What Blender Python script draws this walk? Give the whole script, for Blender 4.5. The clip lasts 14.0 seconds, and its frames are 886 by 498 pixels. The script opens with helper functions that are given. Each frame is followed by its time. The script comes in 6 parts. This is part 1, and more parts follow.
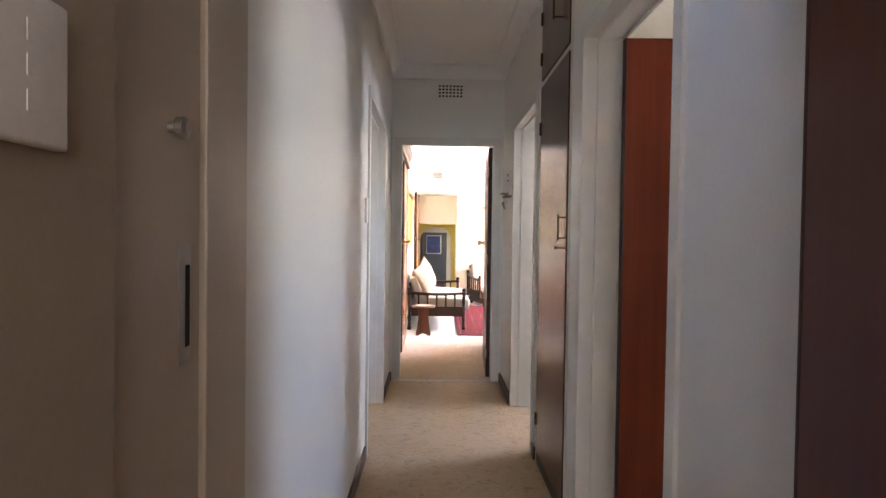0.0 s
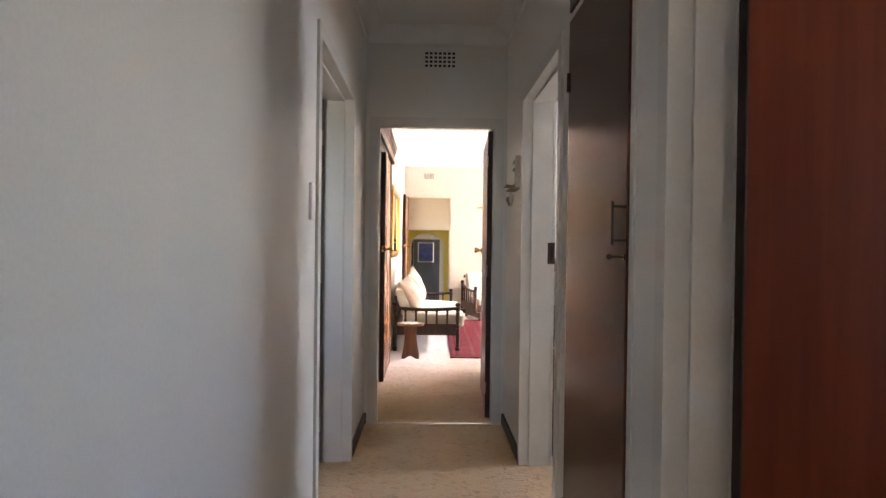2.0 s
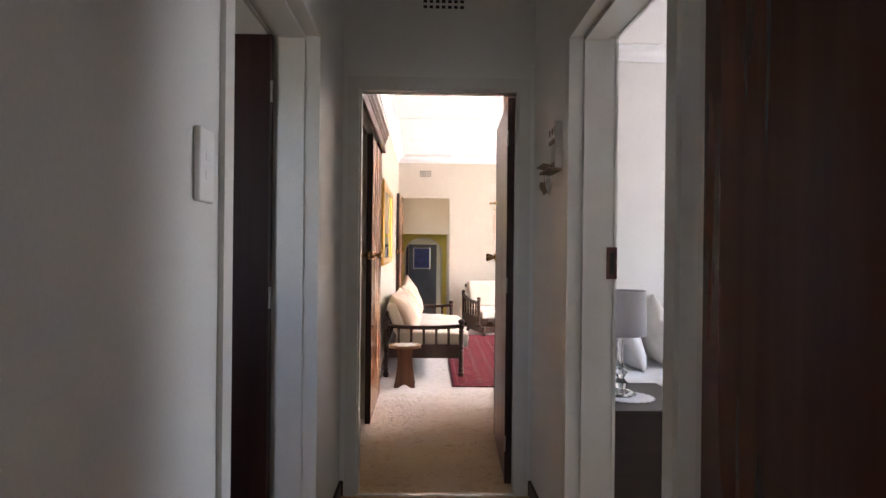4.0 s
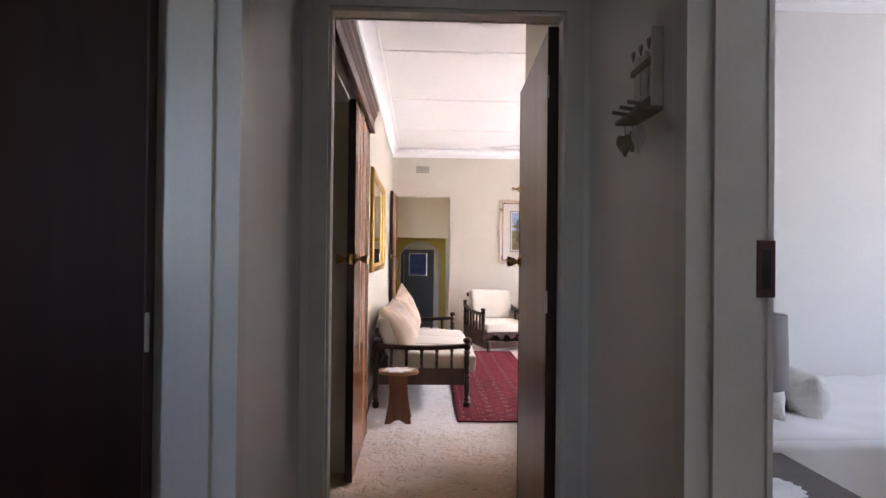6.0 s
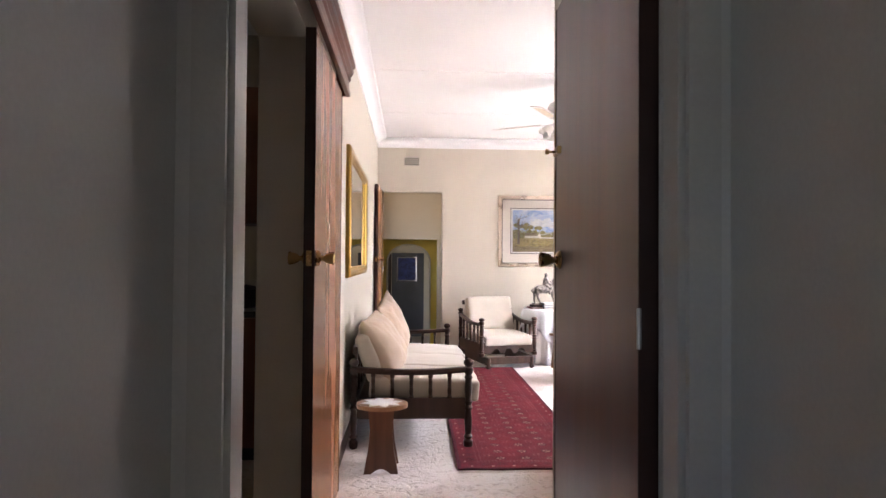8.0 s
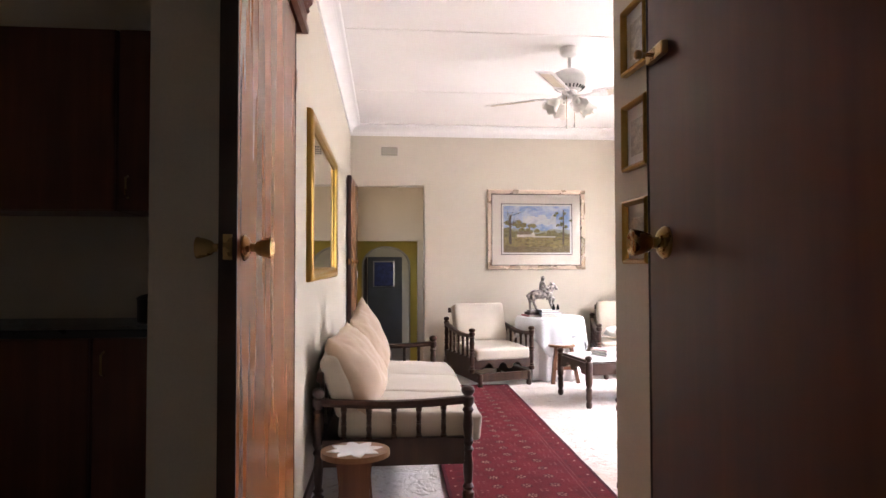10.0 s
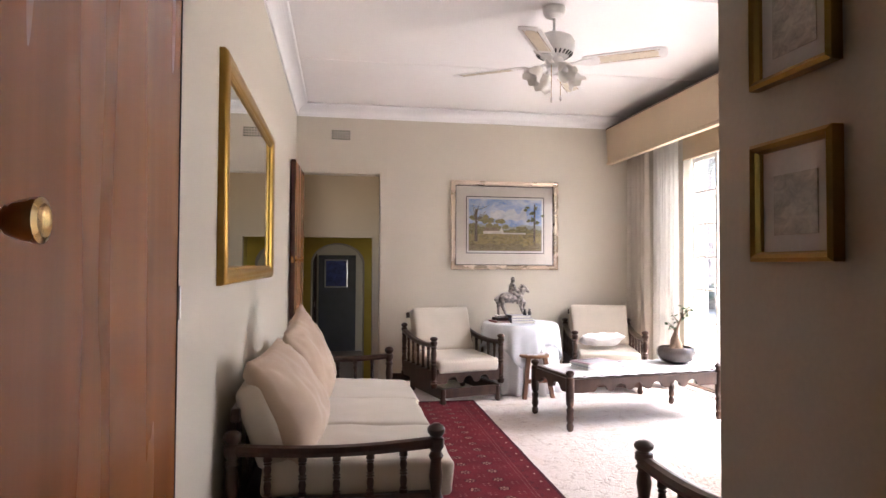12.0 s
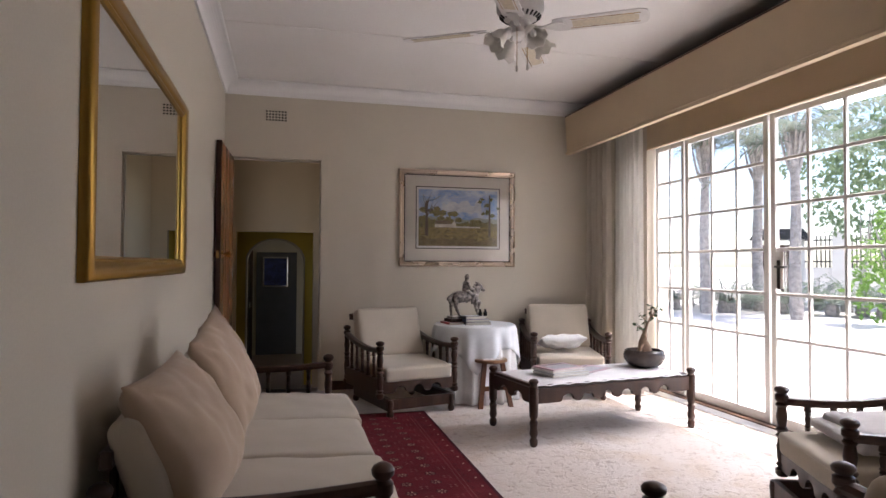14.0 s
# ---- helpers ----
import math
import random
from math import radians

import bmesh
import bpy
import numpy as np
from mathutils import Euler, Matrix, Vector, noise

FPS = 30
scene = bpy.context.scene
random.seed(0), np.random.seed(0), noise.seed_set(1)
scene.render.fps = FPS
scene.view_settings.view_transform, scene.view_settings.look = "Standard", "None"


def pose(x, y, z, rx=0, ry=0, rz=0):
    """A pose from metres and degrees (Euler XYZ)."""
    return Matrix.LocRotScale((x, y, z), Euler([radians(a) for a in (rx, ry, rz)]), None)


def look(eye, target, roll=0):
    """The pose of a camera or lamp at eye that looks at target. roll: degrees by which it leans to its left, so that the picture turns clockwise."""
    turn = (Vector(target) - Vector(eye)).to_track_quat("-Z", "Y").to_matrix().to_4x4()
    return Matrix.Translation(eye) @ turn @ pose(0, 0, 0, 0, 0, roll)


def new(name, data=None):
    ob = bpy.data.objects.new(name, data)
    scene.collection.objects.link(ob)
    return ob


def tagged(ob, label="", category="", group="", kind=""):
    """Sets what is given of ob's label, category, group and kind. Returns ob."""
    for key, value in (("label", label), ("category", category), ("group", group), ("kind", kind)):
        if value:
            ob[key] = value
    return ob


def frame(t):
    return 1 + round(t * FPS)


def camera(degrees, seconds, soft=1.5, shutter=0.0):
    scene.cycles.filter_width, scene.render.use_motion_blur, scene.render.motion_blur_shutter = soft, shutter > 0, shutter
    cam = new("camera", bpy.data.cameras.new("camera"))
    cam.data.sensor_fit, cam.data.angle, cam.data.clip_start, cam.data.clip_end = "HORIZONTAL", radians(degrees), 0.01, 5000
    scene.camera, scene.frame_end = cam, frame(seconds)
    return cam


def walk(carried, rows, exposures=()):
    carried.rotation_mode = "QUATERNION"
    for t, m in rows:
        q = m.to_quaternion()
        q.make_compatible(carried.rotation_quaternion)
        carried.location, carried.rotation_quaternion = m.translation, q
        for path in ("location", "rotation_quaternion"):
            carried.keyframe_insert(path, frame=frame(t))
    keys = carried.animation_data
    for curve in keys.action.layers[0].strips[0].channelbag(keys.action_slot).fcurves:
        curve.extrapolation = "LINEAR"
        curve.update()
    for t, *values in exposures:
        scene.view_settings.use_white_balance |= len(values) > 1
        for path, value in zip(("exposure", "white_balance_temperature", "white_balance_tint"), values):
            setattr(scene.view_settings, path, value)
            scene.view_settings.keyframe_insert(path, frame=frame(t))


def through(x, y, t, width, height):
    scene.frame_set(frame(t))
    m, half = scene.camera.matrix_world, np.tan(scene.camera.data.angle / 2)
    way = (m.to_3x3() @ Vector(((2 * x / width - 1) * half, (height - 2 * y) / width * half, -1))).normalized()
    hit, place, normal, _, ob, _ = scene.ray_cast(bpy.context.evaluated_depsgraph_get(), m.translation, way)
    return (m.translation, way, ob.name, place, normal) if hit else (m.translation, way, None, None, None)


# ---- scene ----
cam = camera(70.6, 14.0)
PATH = [
    (0, (0.578, -0.299, 1.262), (0.606, 1.7, 1.217), 0.8),
    (0.5, (0.58, -0.047, 1.253), (0.614, 1.953, 1.213), 0.8),
    (1, (0.583, 0.256, 1.249), (0.623, 2.255, 1.216), 0.7),
    (1.5, (0.619, 0.543, 1.249), (0.663, 2.543, 1.224), 0.6),
    (2, (0.636, 0.806, 1.244), (0.682, 2.806, 1.224), 0.7),
    (2.5, (0.622, 1.072, 1.249), (0.671, 3.071, 1.236), 0.7),
    (3, (0.611, 1.361, 1.243), (0.664, 3.36, 1.234), 0.8),
    (3.2, (0.611, 1.486, 1.243), (0.666, 3.486, 1.235), 0.8),
    (5.5, (0.618, 2.733, 1.226), (0.686, 4.732, 1.238), 0.3),
    (6, (0.594, 3.0, 1.215), (0.669, 4.998, 1.233), 0.6),
    (6.5, (0.600, 3.266, 1.208), (0.678, 5.264, 1.231), 0.6),
    (7, (0.604, 3.528, 1.201), (0.691, 5.526, 1.23), 0.5),
    (7.5, (0.615, 3.767, 1.197), (0.710, 5.764, 1.229), 0.3),
    (8, (0.595, 4.012, 1.182), (0.705, 6.009, 1.217), 0.4),
    (10.3, (0.573, 5.039, 1.142), (0.779, 7.028, 1.197), 0.1),
    (10.5, (0.575, 5.118, 1.141), (0.796, 7.105, 1.194), 0.3),
    (11, (0.594, 5.291, 1.13), (0.852, 7.274, 1.186), 0.5),
    (11.5, (0.619, 5.494, 1.144), (0.909, 7.472, 1.196), 0.3),
    (12, (0.623, 5.673, 1.14), (0.949, 7.645, 1.193), 0.3),
    (12.5, (0.626, 5.828, 1.145), (0.994, 7.793, 1.195), 0.4),
    (13, (0.644, 5.965, 1.141), (1.069, 7.918, 1.192), 0.3),
    (13.5, (0.67, 6.087, 1.139), (1.135, 8.032, 1.188), 0.3),
    (14, (0.703, 6.206, 1.115), (1.196, 8.143, 1.166), 0.3),
]
EXPOSURES = [(0.0, 4.95, 6350, 20), (1.5, 4.55, 6550, 20), (2.0, 4.4, 6550, 20), (3.0, 4.3, 6500, 20), (5.5, 3.3, 6000, 20), (6.5, 3.4, 5900, 20), (8.0, 3.35, 6000, 20), (10.5, 3.0, 6200, 20), (11.0, 2.9, 6200, 20), (12.5, 2.4, 6200, 20), (13.3, 1.9, 6200, 19), (14.0, 1.42, 6200, 19)]
walk(cam, [(t, look(eye, target, roll)) for t, eye, target, roll in PATH], EXPOSURES)

# ---- world and lights ----
SUN_EL, SUN_AZ = 66.0, 128.0
world = bpy.data.worlds.new("sky")
scene.world = world
world.use_nodes = True
wn = world.node_tree
sky = wn.nodes.new("ShaderNodeTexSky")
sky.sky_type = "NISHITA"
sky.sun_disc = False
sky.sun_elevation, sky.sun_rotation = radians(SUN_EL), radians(SUN_AZ)
wn.links.new(sky.outputs[0], wn.nodes["Background"].inputs[0])
wn.nodes["Background"].inputs[1].default_value = 0.15
sun = new("sun", bpy.data.lights.new("sun", "SUN"))
sun.data.energy, sun.data.angle, sun.data.color = 5.0, radians(0.6), (1.0, 0.95, 0.88)
sun_from = Vector((math.sin(radians(SUN_AZ)) * math.cos(radians(SUN_EL)), math.cos(radians(SUN_AZ)) * math.cos(radians(SUN_EL)), math.sin(radians(SUN_EL))))
sun.matrix_world = look(sun_from * 20, (0, 0, 0))


def area_lamp(name, at, toward, w, h, watts, colour):
    """An area lamp in place of daylight, with or without a window's opening."""
    data = bpy.data.lights.new(name, "AREA")
    data.shape, data.size, data.size_y, data.energy, data.color = "RECTANGLE", w, h, watts, colour
    ob = new(name, data)
    ob.matrix_world = look(at, toward)
    return ob


SKYLIGHT = (0.86, 0.93, 1.0)
# outside and above the glazed doors, out of view, in place of sky light
area_lamp("window_light_lounge", (5.3, 9.55, 3.2), (3.3, 9.55, 0.9), 3.4, 1.6, 94, (1.0, 0.97, 0.93))
area_lamp("window_light_bedroom", (5.1, 4.9, 1.5), (1, 4.9, 1.3), 1.1, 1.05, 3.1, SKYLIGHT)
area_lamp("window_light_study", (4.1, 1.45, 1.65), (0, 1.8, 2.1), 0.8, 0.8, 0.28, (0.86, 0.94, 1.0))
area_lamp("window_light_left", (-0.82, 2.12, 1.65), (-0.3, 4.3, 1.6), 0.55, 0.85, 0.17, (0.78, 0.93, 1.0))
# added fill lamp standing in the first room, which has no window
area_lamp("fill_lamp_start", (0.7, -2.0, 1.7), (0.7, 3, 2.3), 0.9, 1.1, 0.75, (1.0, 0.92, 0.82))
# added fill lamp at an opening invented in the hall's east wall
area_lamp("fill_lamp_hall", (2.55, 15.6, 1.0), (0.5, 16.2, 0.6), 0.9, 0.9, 0.7, (1.0, 0.93, 0.80))
area_lamp("window_light_landing", (-0.06, 13.1, 1.6), (1.2, 13.7, 1.5), 0.9, 1.2, 0.8, (1.0, 0.90, 0.74))
# added fill lamp in the kitchen corner, where no window opens
area_lamp("fill_lamp_kitchen", (-2.5, 8.3, 1.5), (-0.5, 6.2, 1.0), 0.9, 0.9, 5.5, (1.0, 0.80, 0.60))


# ---- materials ----
def tree_of(name):
    m = bpy.data.materials.new(name)
    m.use_nodes = True
    nt = m.node_tree
    return m, nt, nt.nodes["Principled BSDF"]


def coords(nt, scale=(1, 1, 1)):
    tc, mp = nt.nodes.new("ShaderNodeTexCoord"), nt.nodes.new("ShaderNodeMapping")
    mp.inputs["Scale"].default_value = scale
    nt.links.new(tc.outputs["Object"], mp.inputs[0])
    return mp.outputs[0]


def noise_at(nt, vec, scale, detail=4.0, rough=0.55, distort=0.0):
    n = nt.nodes.new("ShaderNodeTexNoise")
    n.inputs["Scale"].default_value, n.inputs["Detail"].default_value = scale, detail
    n.inputs["Roughness"].default_value, n.inputs["Distortion"].default_value = rough, distort
    nt.links.new(vec, n.inputs["Vector"])
    return n.outputs["Fac"]


def ramp(nt, fac, stops):
    r = nt.nodes.new("ShaderNodeValToRGB")
    while len(r.color_ramp.elements) < len(stops):
        r.color_ramp.elements.new(0.5)
    for e, (p, c) in zip(r.color_ramp.elements, stops):
        e.position, e.color = p, (*c, 1)
    nt.links.new(fac, r.inputs[0])
    return r.outputs[0]


def blend(nt, a, b, fac, kind="MIX"):
    m = nt.nodes.new("ShaderNodeMix")
    m.data_type, m.blend_type = "RGBA", kind
    for i, v in ((6, a), (7, b), (0, fac)):
        if hasattr(v, "default_value"):
            nt.links.new(v, m.inputs[i])
        else:
            m.inputs[i].default_value = (*v, 1) if isinstance(v, tuple) else v
    return m.outputs[2]


def bump(nt, bs, height, strength, distance):
    b = nt.nodes.new("ShaderNodeBump")
    b.inputs["Strength"].default_value, b.inputs["Distance"].default_value = strength, distance
    nt.links.new(height, b.inputs["Height"])
    nt.links.new(b.outputs[0], bs.inputs["Normal"])


def tone(c, k):
    return tuple(min(1.0, v * k) for v in c)


def plain(name, colour, rough=0.6, metal=0.0, vary=0.08, scale=6.0, grain=120.0, relief=0.15, depth=0.002, sheen=0.0):
    """A surface with broad tone variation, fine grain and slight relief."""
    m, nt, bs = tree_of(name)
    v = coords(nt)
    broad = noise_at(nt, v, scale, 3)
    fine = noise_at(nt, v, grain, 2)
    c1 = ramp(nt, broad, [(0.3, tone(colour, 1 - vary)), (0.7, tone(colour, 1 + vary))])
    nt.links.new(blend(nt, c1, ramp(nt, fine, [(0.3, (0.9, 0.9, 0.9)), (0.7, (1, 1, 1))]), 0.5, "MULTIPLY"), bs.inputs["Base Color"])
    nt.links.new(ramp(nt, broad, [(0.2, (rough * 0.85,) * 3), (0.8, (min(1, rough * 1.15),) * 3)]), bs.inputs["Roughness"])
    bs.inputs["Metallic"].default_value = metal
    if sheen:
        bs.inputs["Sheen Weight"].default_value = sheen
    bump(nt, bs, fine, relief, depth)
    return m


def wood(name, dark, light, rough=0.3, along="z", scale=1.0, coat=0.0, spec=0.4, fine=0.24):
    """Stained wood, its grain along one axis."""
    m, nt, bs = tree_of(name)
    k = {"x": (0.7, 12, 12), "y": (12, 0.7, 12), "z": (12, 12, 0.7)}[along]
    v = coords(nt, tuple(a * scale for a in k))
    g = noise_at(nt, v, 1.6, 4, 0.55, 0.0)
    k2 = {"x": (0.6, 7, 7), "y": (7, 0.6, 7), "z": (7, 7, 0.6)}[along]
    broad = noise_at(nt, coords(nt, k2), 0.9, 2, 0.5, 0.0)
    mixed = blend(nt, ramp(nt, g, [(0.2, dark), (0.8, light)]), ramp(nt, broad, [(0.3, (0.62, 0.62, 0.62)), (0.7, (1, 1, 1))]), 0.6, "MULTIPLY")
    k3 = {"x": (1.6, 42, 42), "y": (42, 1.6, 42), "z": (42, 42, 1.6)}[along]
    streak = noise_at(nt, coords(nt, k3), 1.0, 3, 0.6, 0.25)
    mixed = blend(nt, mixed, ramp(nt, streak, [(0.32, (0.66, 0.60, 0.57)), (0.62, (1, 1, 1))]), fine, "MULTIPLY")
    nt.links.new(mixed, bs.inputs["Base Color"])
    nt.links.new(ramp(nt, broad, [(0.2, (rough * 0.9,) * 3), (0.8, (min(1, rough * 1.15),) * 3)]), bs.inputs["Roughness"])
    bs.inputs["Specular IOR Level"].default_value = spec
    bs.inputs["Coat Weight"].default_value = coat
    bs.inputs["Coat Roughness"].default_value = 0.12
    bump(nt, bs, g, 0.03, 0.0006)
    return m


def carpet_material():
    m, nt, bs = tree_of("sculpted_wool_carpet")
    v = coords(nt)
    big = noise_at(nt, v, 0.8, 3)
    lump = noise_at(nt, v, 20, 3, 0.5, 1.4)
    stain = noise_at(nt, v, 1.7, 4, 0.6, 0.6)
    tuft = noise_at(nt, v, 260, 2)
    c = ramp(nt, big, [(0.3, (0.64, 0.55, 0.49)), (0.7, (0.74, 0.68, 0.64))])
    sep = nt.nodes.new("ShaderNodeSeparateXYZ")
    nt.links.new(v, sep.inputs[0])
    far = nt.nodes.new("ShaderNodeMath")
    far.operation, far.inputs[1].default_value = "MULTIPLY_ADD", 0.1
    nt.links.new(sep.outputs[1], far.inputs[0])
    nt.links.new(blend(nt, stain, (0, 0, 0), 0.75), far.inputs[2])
    # tinted by y: golden tan in the passage, pale pink in the lounge
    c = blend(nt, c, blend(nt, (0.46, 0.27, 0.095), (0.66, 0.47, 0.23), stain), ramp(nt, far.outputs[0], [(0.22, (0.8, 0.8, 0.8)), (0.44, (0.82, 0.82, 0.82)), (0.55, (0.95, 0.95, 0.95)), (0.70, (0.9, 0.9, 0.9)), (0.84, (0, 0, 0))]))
    c = blend(nt, c, ramp(nt, stain, [(0.50, (1, 1, 1)), (0.68, (0.86, 0.76, 0.62))]), 0.8, "MULTIPLY")
    # shade of the sculpted pits, multiplied into the colour as well as the relief
    c = blend(nt, c, ramp(nt, lump, [(0.30, (0.62, 0.55, 0.50)), (0.47, (1, 1, 1))]), 0.75, "MULTIPLY")
    c = blend(nt, c, ramp(nt, tuft, [(0.3, (0.7, 0.7, 0.7)), (0.7, (1, 1, 1))]), 0.55, "MULTIPLY")
    nt.links.new(c, bs.inputs["Base Color"])
    bs.inputs["Roughness"].default_value = 0.95
    bs.inputs["Sheen Weight"].default_value = 0.3
    bs.inputs["Specular IOR Level"].default_value = 0.1
    h = blend(nt, ramp(nt, lump, [(0.30, (0, 0, 0)), (0.52, (1, 1, 1))]), tuft, 0.3)
    bump(nt, bs, h, 0.6, 0.011)
    return m


def glass_material(name, tint=(1, 1, 1), rough=0.0):
    m, nt, bs = tree_of(name)
    bs.inputs["Base Color"].default_value = (*tint, 1)
    bs.inputs["Transmission Weight"].default_value = 1.0
    bs.inputs["Roughness"].default_value = rough
    bs.inputs["IOR"].default_value = 1.45
    return m


M_WALL = plain("corridor_wall_paint", (0.715, 0.71, 0.675), 0.42, vary=0.03, scale=2.5, relief=0.12)
M_ROOM = plain("lounge_wall_paint", (0.56, 0.506, 0.41), 0.55, vary=0.03, scale=2.0, relief=0.12)
M_BEDWALL = plain("bedroom_wall_paint", (0.72, 0.70, 0.66), 0.6, vary=0.03, scale=2.0)
M_CREAM = plain("cream_wall_paint", (0.72, 0.66, 0.54), 0.6, vary=0.04, scale=2.0)
M_TAUPE = plain("taupe_wall_paint", (0.36, 0.30, 0.22), 0.6, vary=0.04, scale=2.0)
M_YELLOW = plain("yellow_wall_paint", (0.60, 0.45, 0.07), 0.6, vary=0.05, scale=3.0)
M_CEIL = plain("ceiling_paint", (0.83, 0.81, 0.79), 0.75, vary=0.02, scale=1.5)
M_TRIM = plain("door_frame_enamel", (0.64, 0.63, 0.59), 0.32, vary=0.04, scale=5)
M_JAMB = plain("beige_jamb_enamel", (0.46, 0.39, 0.30), 0.4, vary=0.06, scale=4)
M_CORNICE = plain("cornice_white", (0.80, 0.79, 0.78), 0.6, vary=0.02)
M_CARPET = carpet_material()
M_DOOR = wood("mahogany_door", (0.080, 0.019, 0.009), (0.135, 0.036, 0.017), 0.32, "z", spec=0.25)
M_DOORLIGHT = wood("sapele_door", (0.25, 0.082, 0.020), (0.33, 0.118, 0.034), 0.26, "z", fine=0.0)
M_DOORRED = wood("red_stained_door", (0.13, 0.020, 0.006), (0.235, 0.044, 0.012), 0.42, "z", spec=0.22)
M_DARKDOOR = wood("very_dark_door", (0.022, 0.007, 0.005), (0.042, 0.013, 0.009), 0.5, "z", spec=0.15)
M_CUPBOARD = wood("cupboard_veneer", (0.065, 0.020, 0.011), (0.115, 0.038, 0.020), 0.22, "z")
M_EDGE = wood("door_edge_wood", (0.03, 0.011, 0.008), (0.05, 0.018, 0.012), 0.5, "z")
M_SKIRT = wood("dark_skirting", (0.045, 0.022, 0.014), (0.10, 0.05, 0.03), 0.4, "y")
M_TURNED = wood("dark_imbuia", (0.028, 0.013, 0.009), (0.075, 0.033, 0.02), 0.33, "z")
M_STOOL = wood("stool_wood", (0.09, 0.032, 0.016), (0.20, 0.08, 0.036), 0.35, "z")
M_FABRIC = plain("cream_upholstery", (0.50, 0.44, 0.355), 0.9, vary=0.05, scale=5, grain=420, relief=0.5, depth=0.0012, sheen=0.2)
M_BRASS = plain("aged_brass", (0.42, 0.27, 0.11), 0.28, 1.0, vary=0.15, scale=20)
M_BLACKMETAL = plain("dark_iron", (0.05, 0.045, 0.04), 0.45, 0.8)
M_STEEL = plain("worn_steel", (0.55, 0.53, 0.5), 0.35, 1.0, vary=0.12, scale=25)
M_GOLD = plain("gold_leaf_frame", (0.40, 0.235, 0.05), 0.34, 0.9, vary=0.05, scale=5)
M_GILT = plain("champagne_gilt_frame", (0.70, 0.57, 0.45), 0.28, 0.9, vary=0.04, scale=5)
M_WHITEPLASTIC = plain("white_plastic", (0.80, 0.79, 0.76), 0.35, vary=0.02)
M_WHITE = plain("white_enamel", (0.80, 0.79, 0.77), 0.35, vary=0.03)
M_LINEN = plain("white_linen", (0.80, 0.80, 0.80), 0.9, vary=0.03, grain=500, relief=0.4, depth=0.001, sheen=0.2)
M_DARK = plain("near_black", (0.006, 0.006, 0.005), 0.8)
M_MIRROR = plain("silvered_mirror", (0.86, 0.88, 0.87), 0.01, 1.0, vary=0.0, relief=0.0)
M_MIRROR.node_tree.nodes["Principled BSDF"].inputs["Roughness"].default_value = 0.01
for _l in list(M_MIRROR.node_tree.links):
    if _l.to_socket.name in ("Roughness", "Normal"):
        M_MIRROR.node_tree.links.remove(_l)
M_GLASS = glass_material("window_glass")
M_PELMET = plain("pelmet_fabric", (0.58, 0.46, 0.31), 0.85, vary=0.05, scale=3, grain=300, relief=0.3)


# ---- mesh helpers ----
def add_box(bm, x0, x1, y0, y1, z0, z1, m=None):
    vs = [Vector((x, y, z)) for x in (x0, x1) for y in (y0, y1) for z in (z0, z1)]
    v = [bm.verts.new(m @ p if m else p) for p in vs]
    for f in ((0, 1, 3, 2), (4, 6, 7, 5), (0, 4, 5, 1), (2, 3, 7, 6), (0, 2, 6, 4), (1, 5, 7, 3)):
        bm.faces.new([v[i] for i in f])
    return bm


def box(x0, x1, y0, y1, z0, z1, bevel=0.0, seg=2):
    bm = add_box(bmesh.new(), x0, x1, y0, y1, z0, z1)
    bmesh.ops.recalc_face_normals(bm, faces=bm.faces)
    if bevel:
        bmesh.ops.bevel(bm, geom=bm.edges[:], offset=bevel, segments=seg, affect="EDGES", profile=0.6)
    return bm


def add_lathe(bm, profile, seg=14, m=None):
    rings = []
    for r, z in profile:
        ring = []
        for i in range(seg):
            a = 2 * math.pi * i / seg
            p = Vector((r * math.cos(a), r * math.sin(a), z))
            ring.append(bm.verts.new(m @ p if m else p))
        rings.append(ring)
    for a, b in zip(rings, rings[1:]):
        for i in range(seg):
            j = (i + 1) % seg
            bm.faces.new((a[i], a[j], b[j], b[i]))
    bm.faces.new(rings[0][::-1])
    bm.faces.new(rings[-1])
    return bm


def lathe(profile, seg=14, m=None):
    return add_lathe(bmesh.new(), profile, seg, m)


def add_tube(bm, points, radii, seg=8):
    """A tube along points, with a radius at each."""
    rings, up = [], Vector((0.31, 0.17, 0.93)).normalized()
    pts = [Vector(p) for p in points]
    for i, p in enumerate(pts):
        d = (pts[min(i + 1, len(pts) - 1)] - pts[max(i - 1, 0)]).normalized()
        s = d.cross(up)
        if s.length < 0.1:
            s = d.cross(Vector((1, 0, 0)))
        s.normalize()
        u = s.cross(d)
        r = radii[i] if isinstance(radii, (list, tuple)) else radii
        rings.append([bm.verts.new(p + r * (math.cos(2 * math.pi * k / seg) * s + math.sin(2 * math.pi * k / seg) * u)) for k in range(seg)])
    for a, b in zip(rings, rings[1:]):
        for k in range(seg):
            j = (k + 1) % seg
            bm.faces.new((a[k], a[j], b[j], b[k]))
    bm.faces.new(rings[0][::-1])
    bm.faces.new(rings[-1])
    return bm


def tube(points, radii, seg=8):
    return add_tube(bmesh.new(), points, radii, seg)


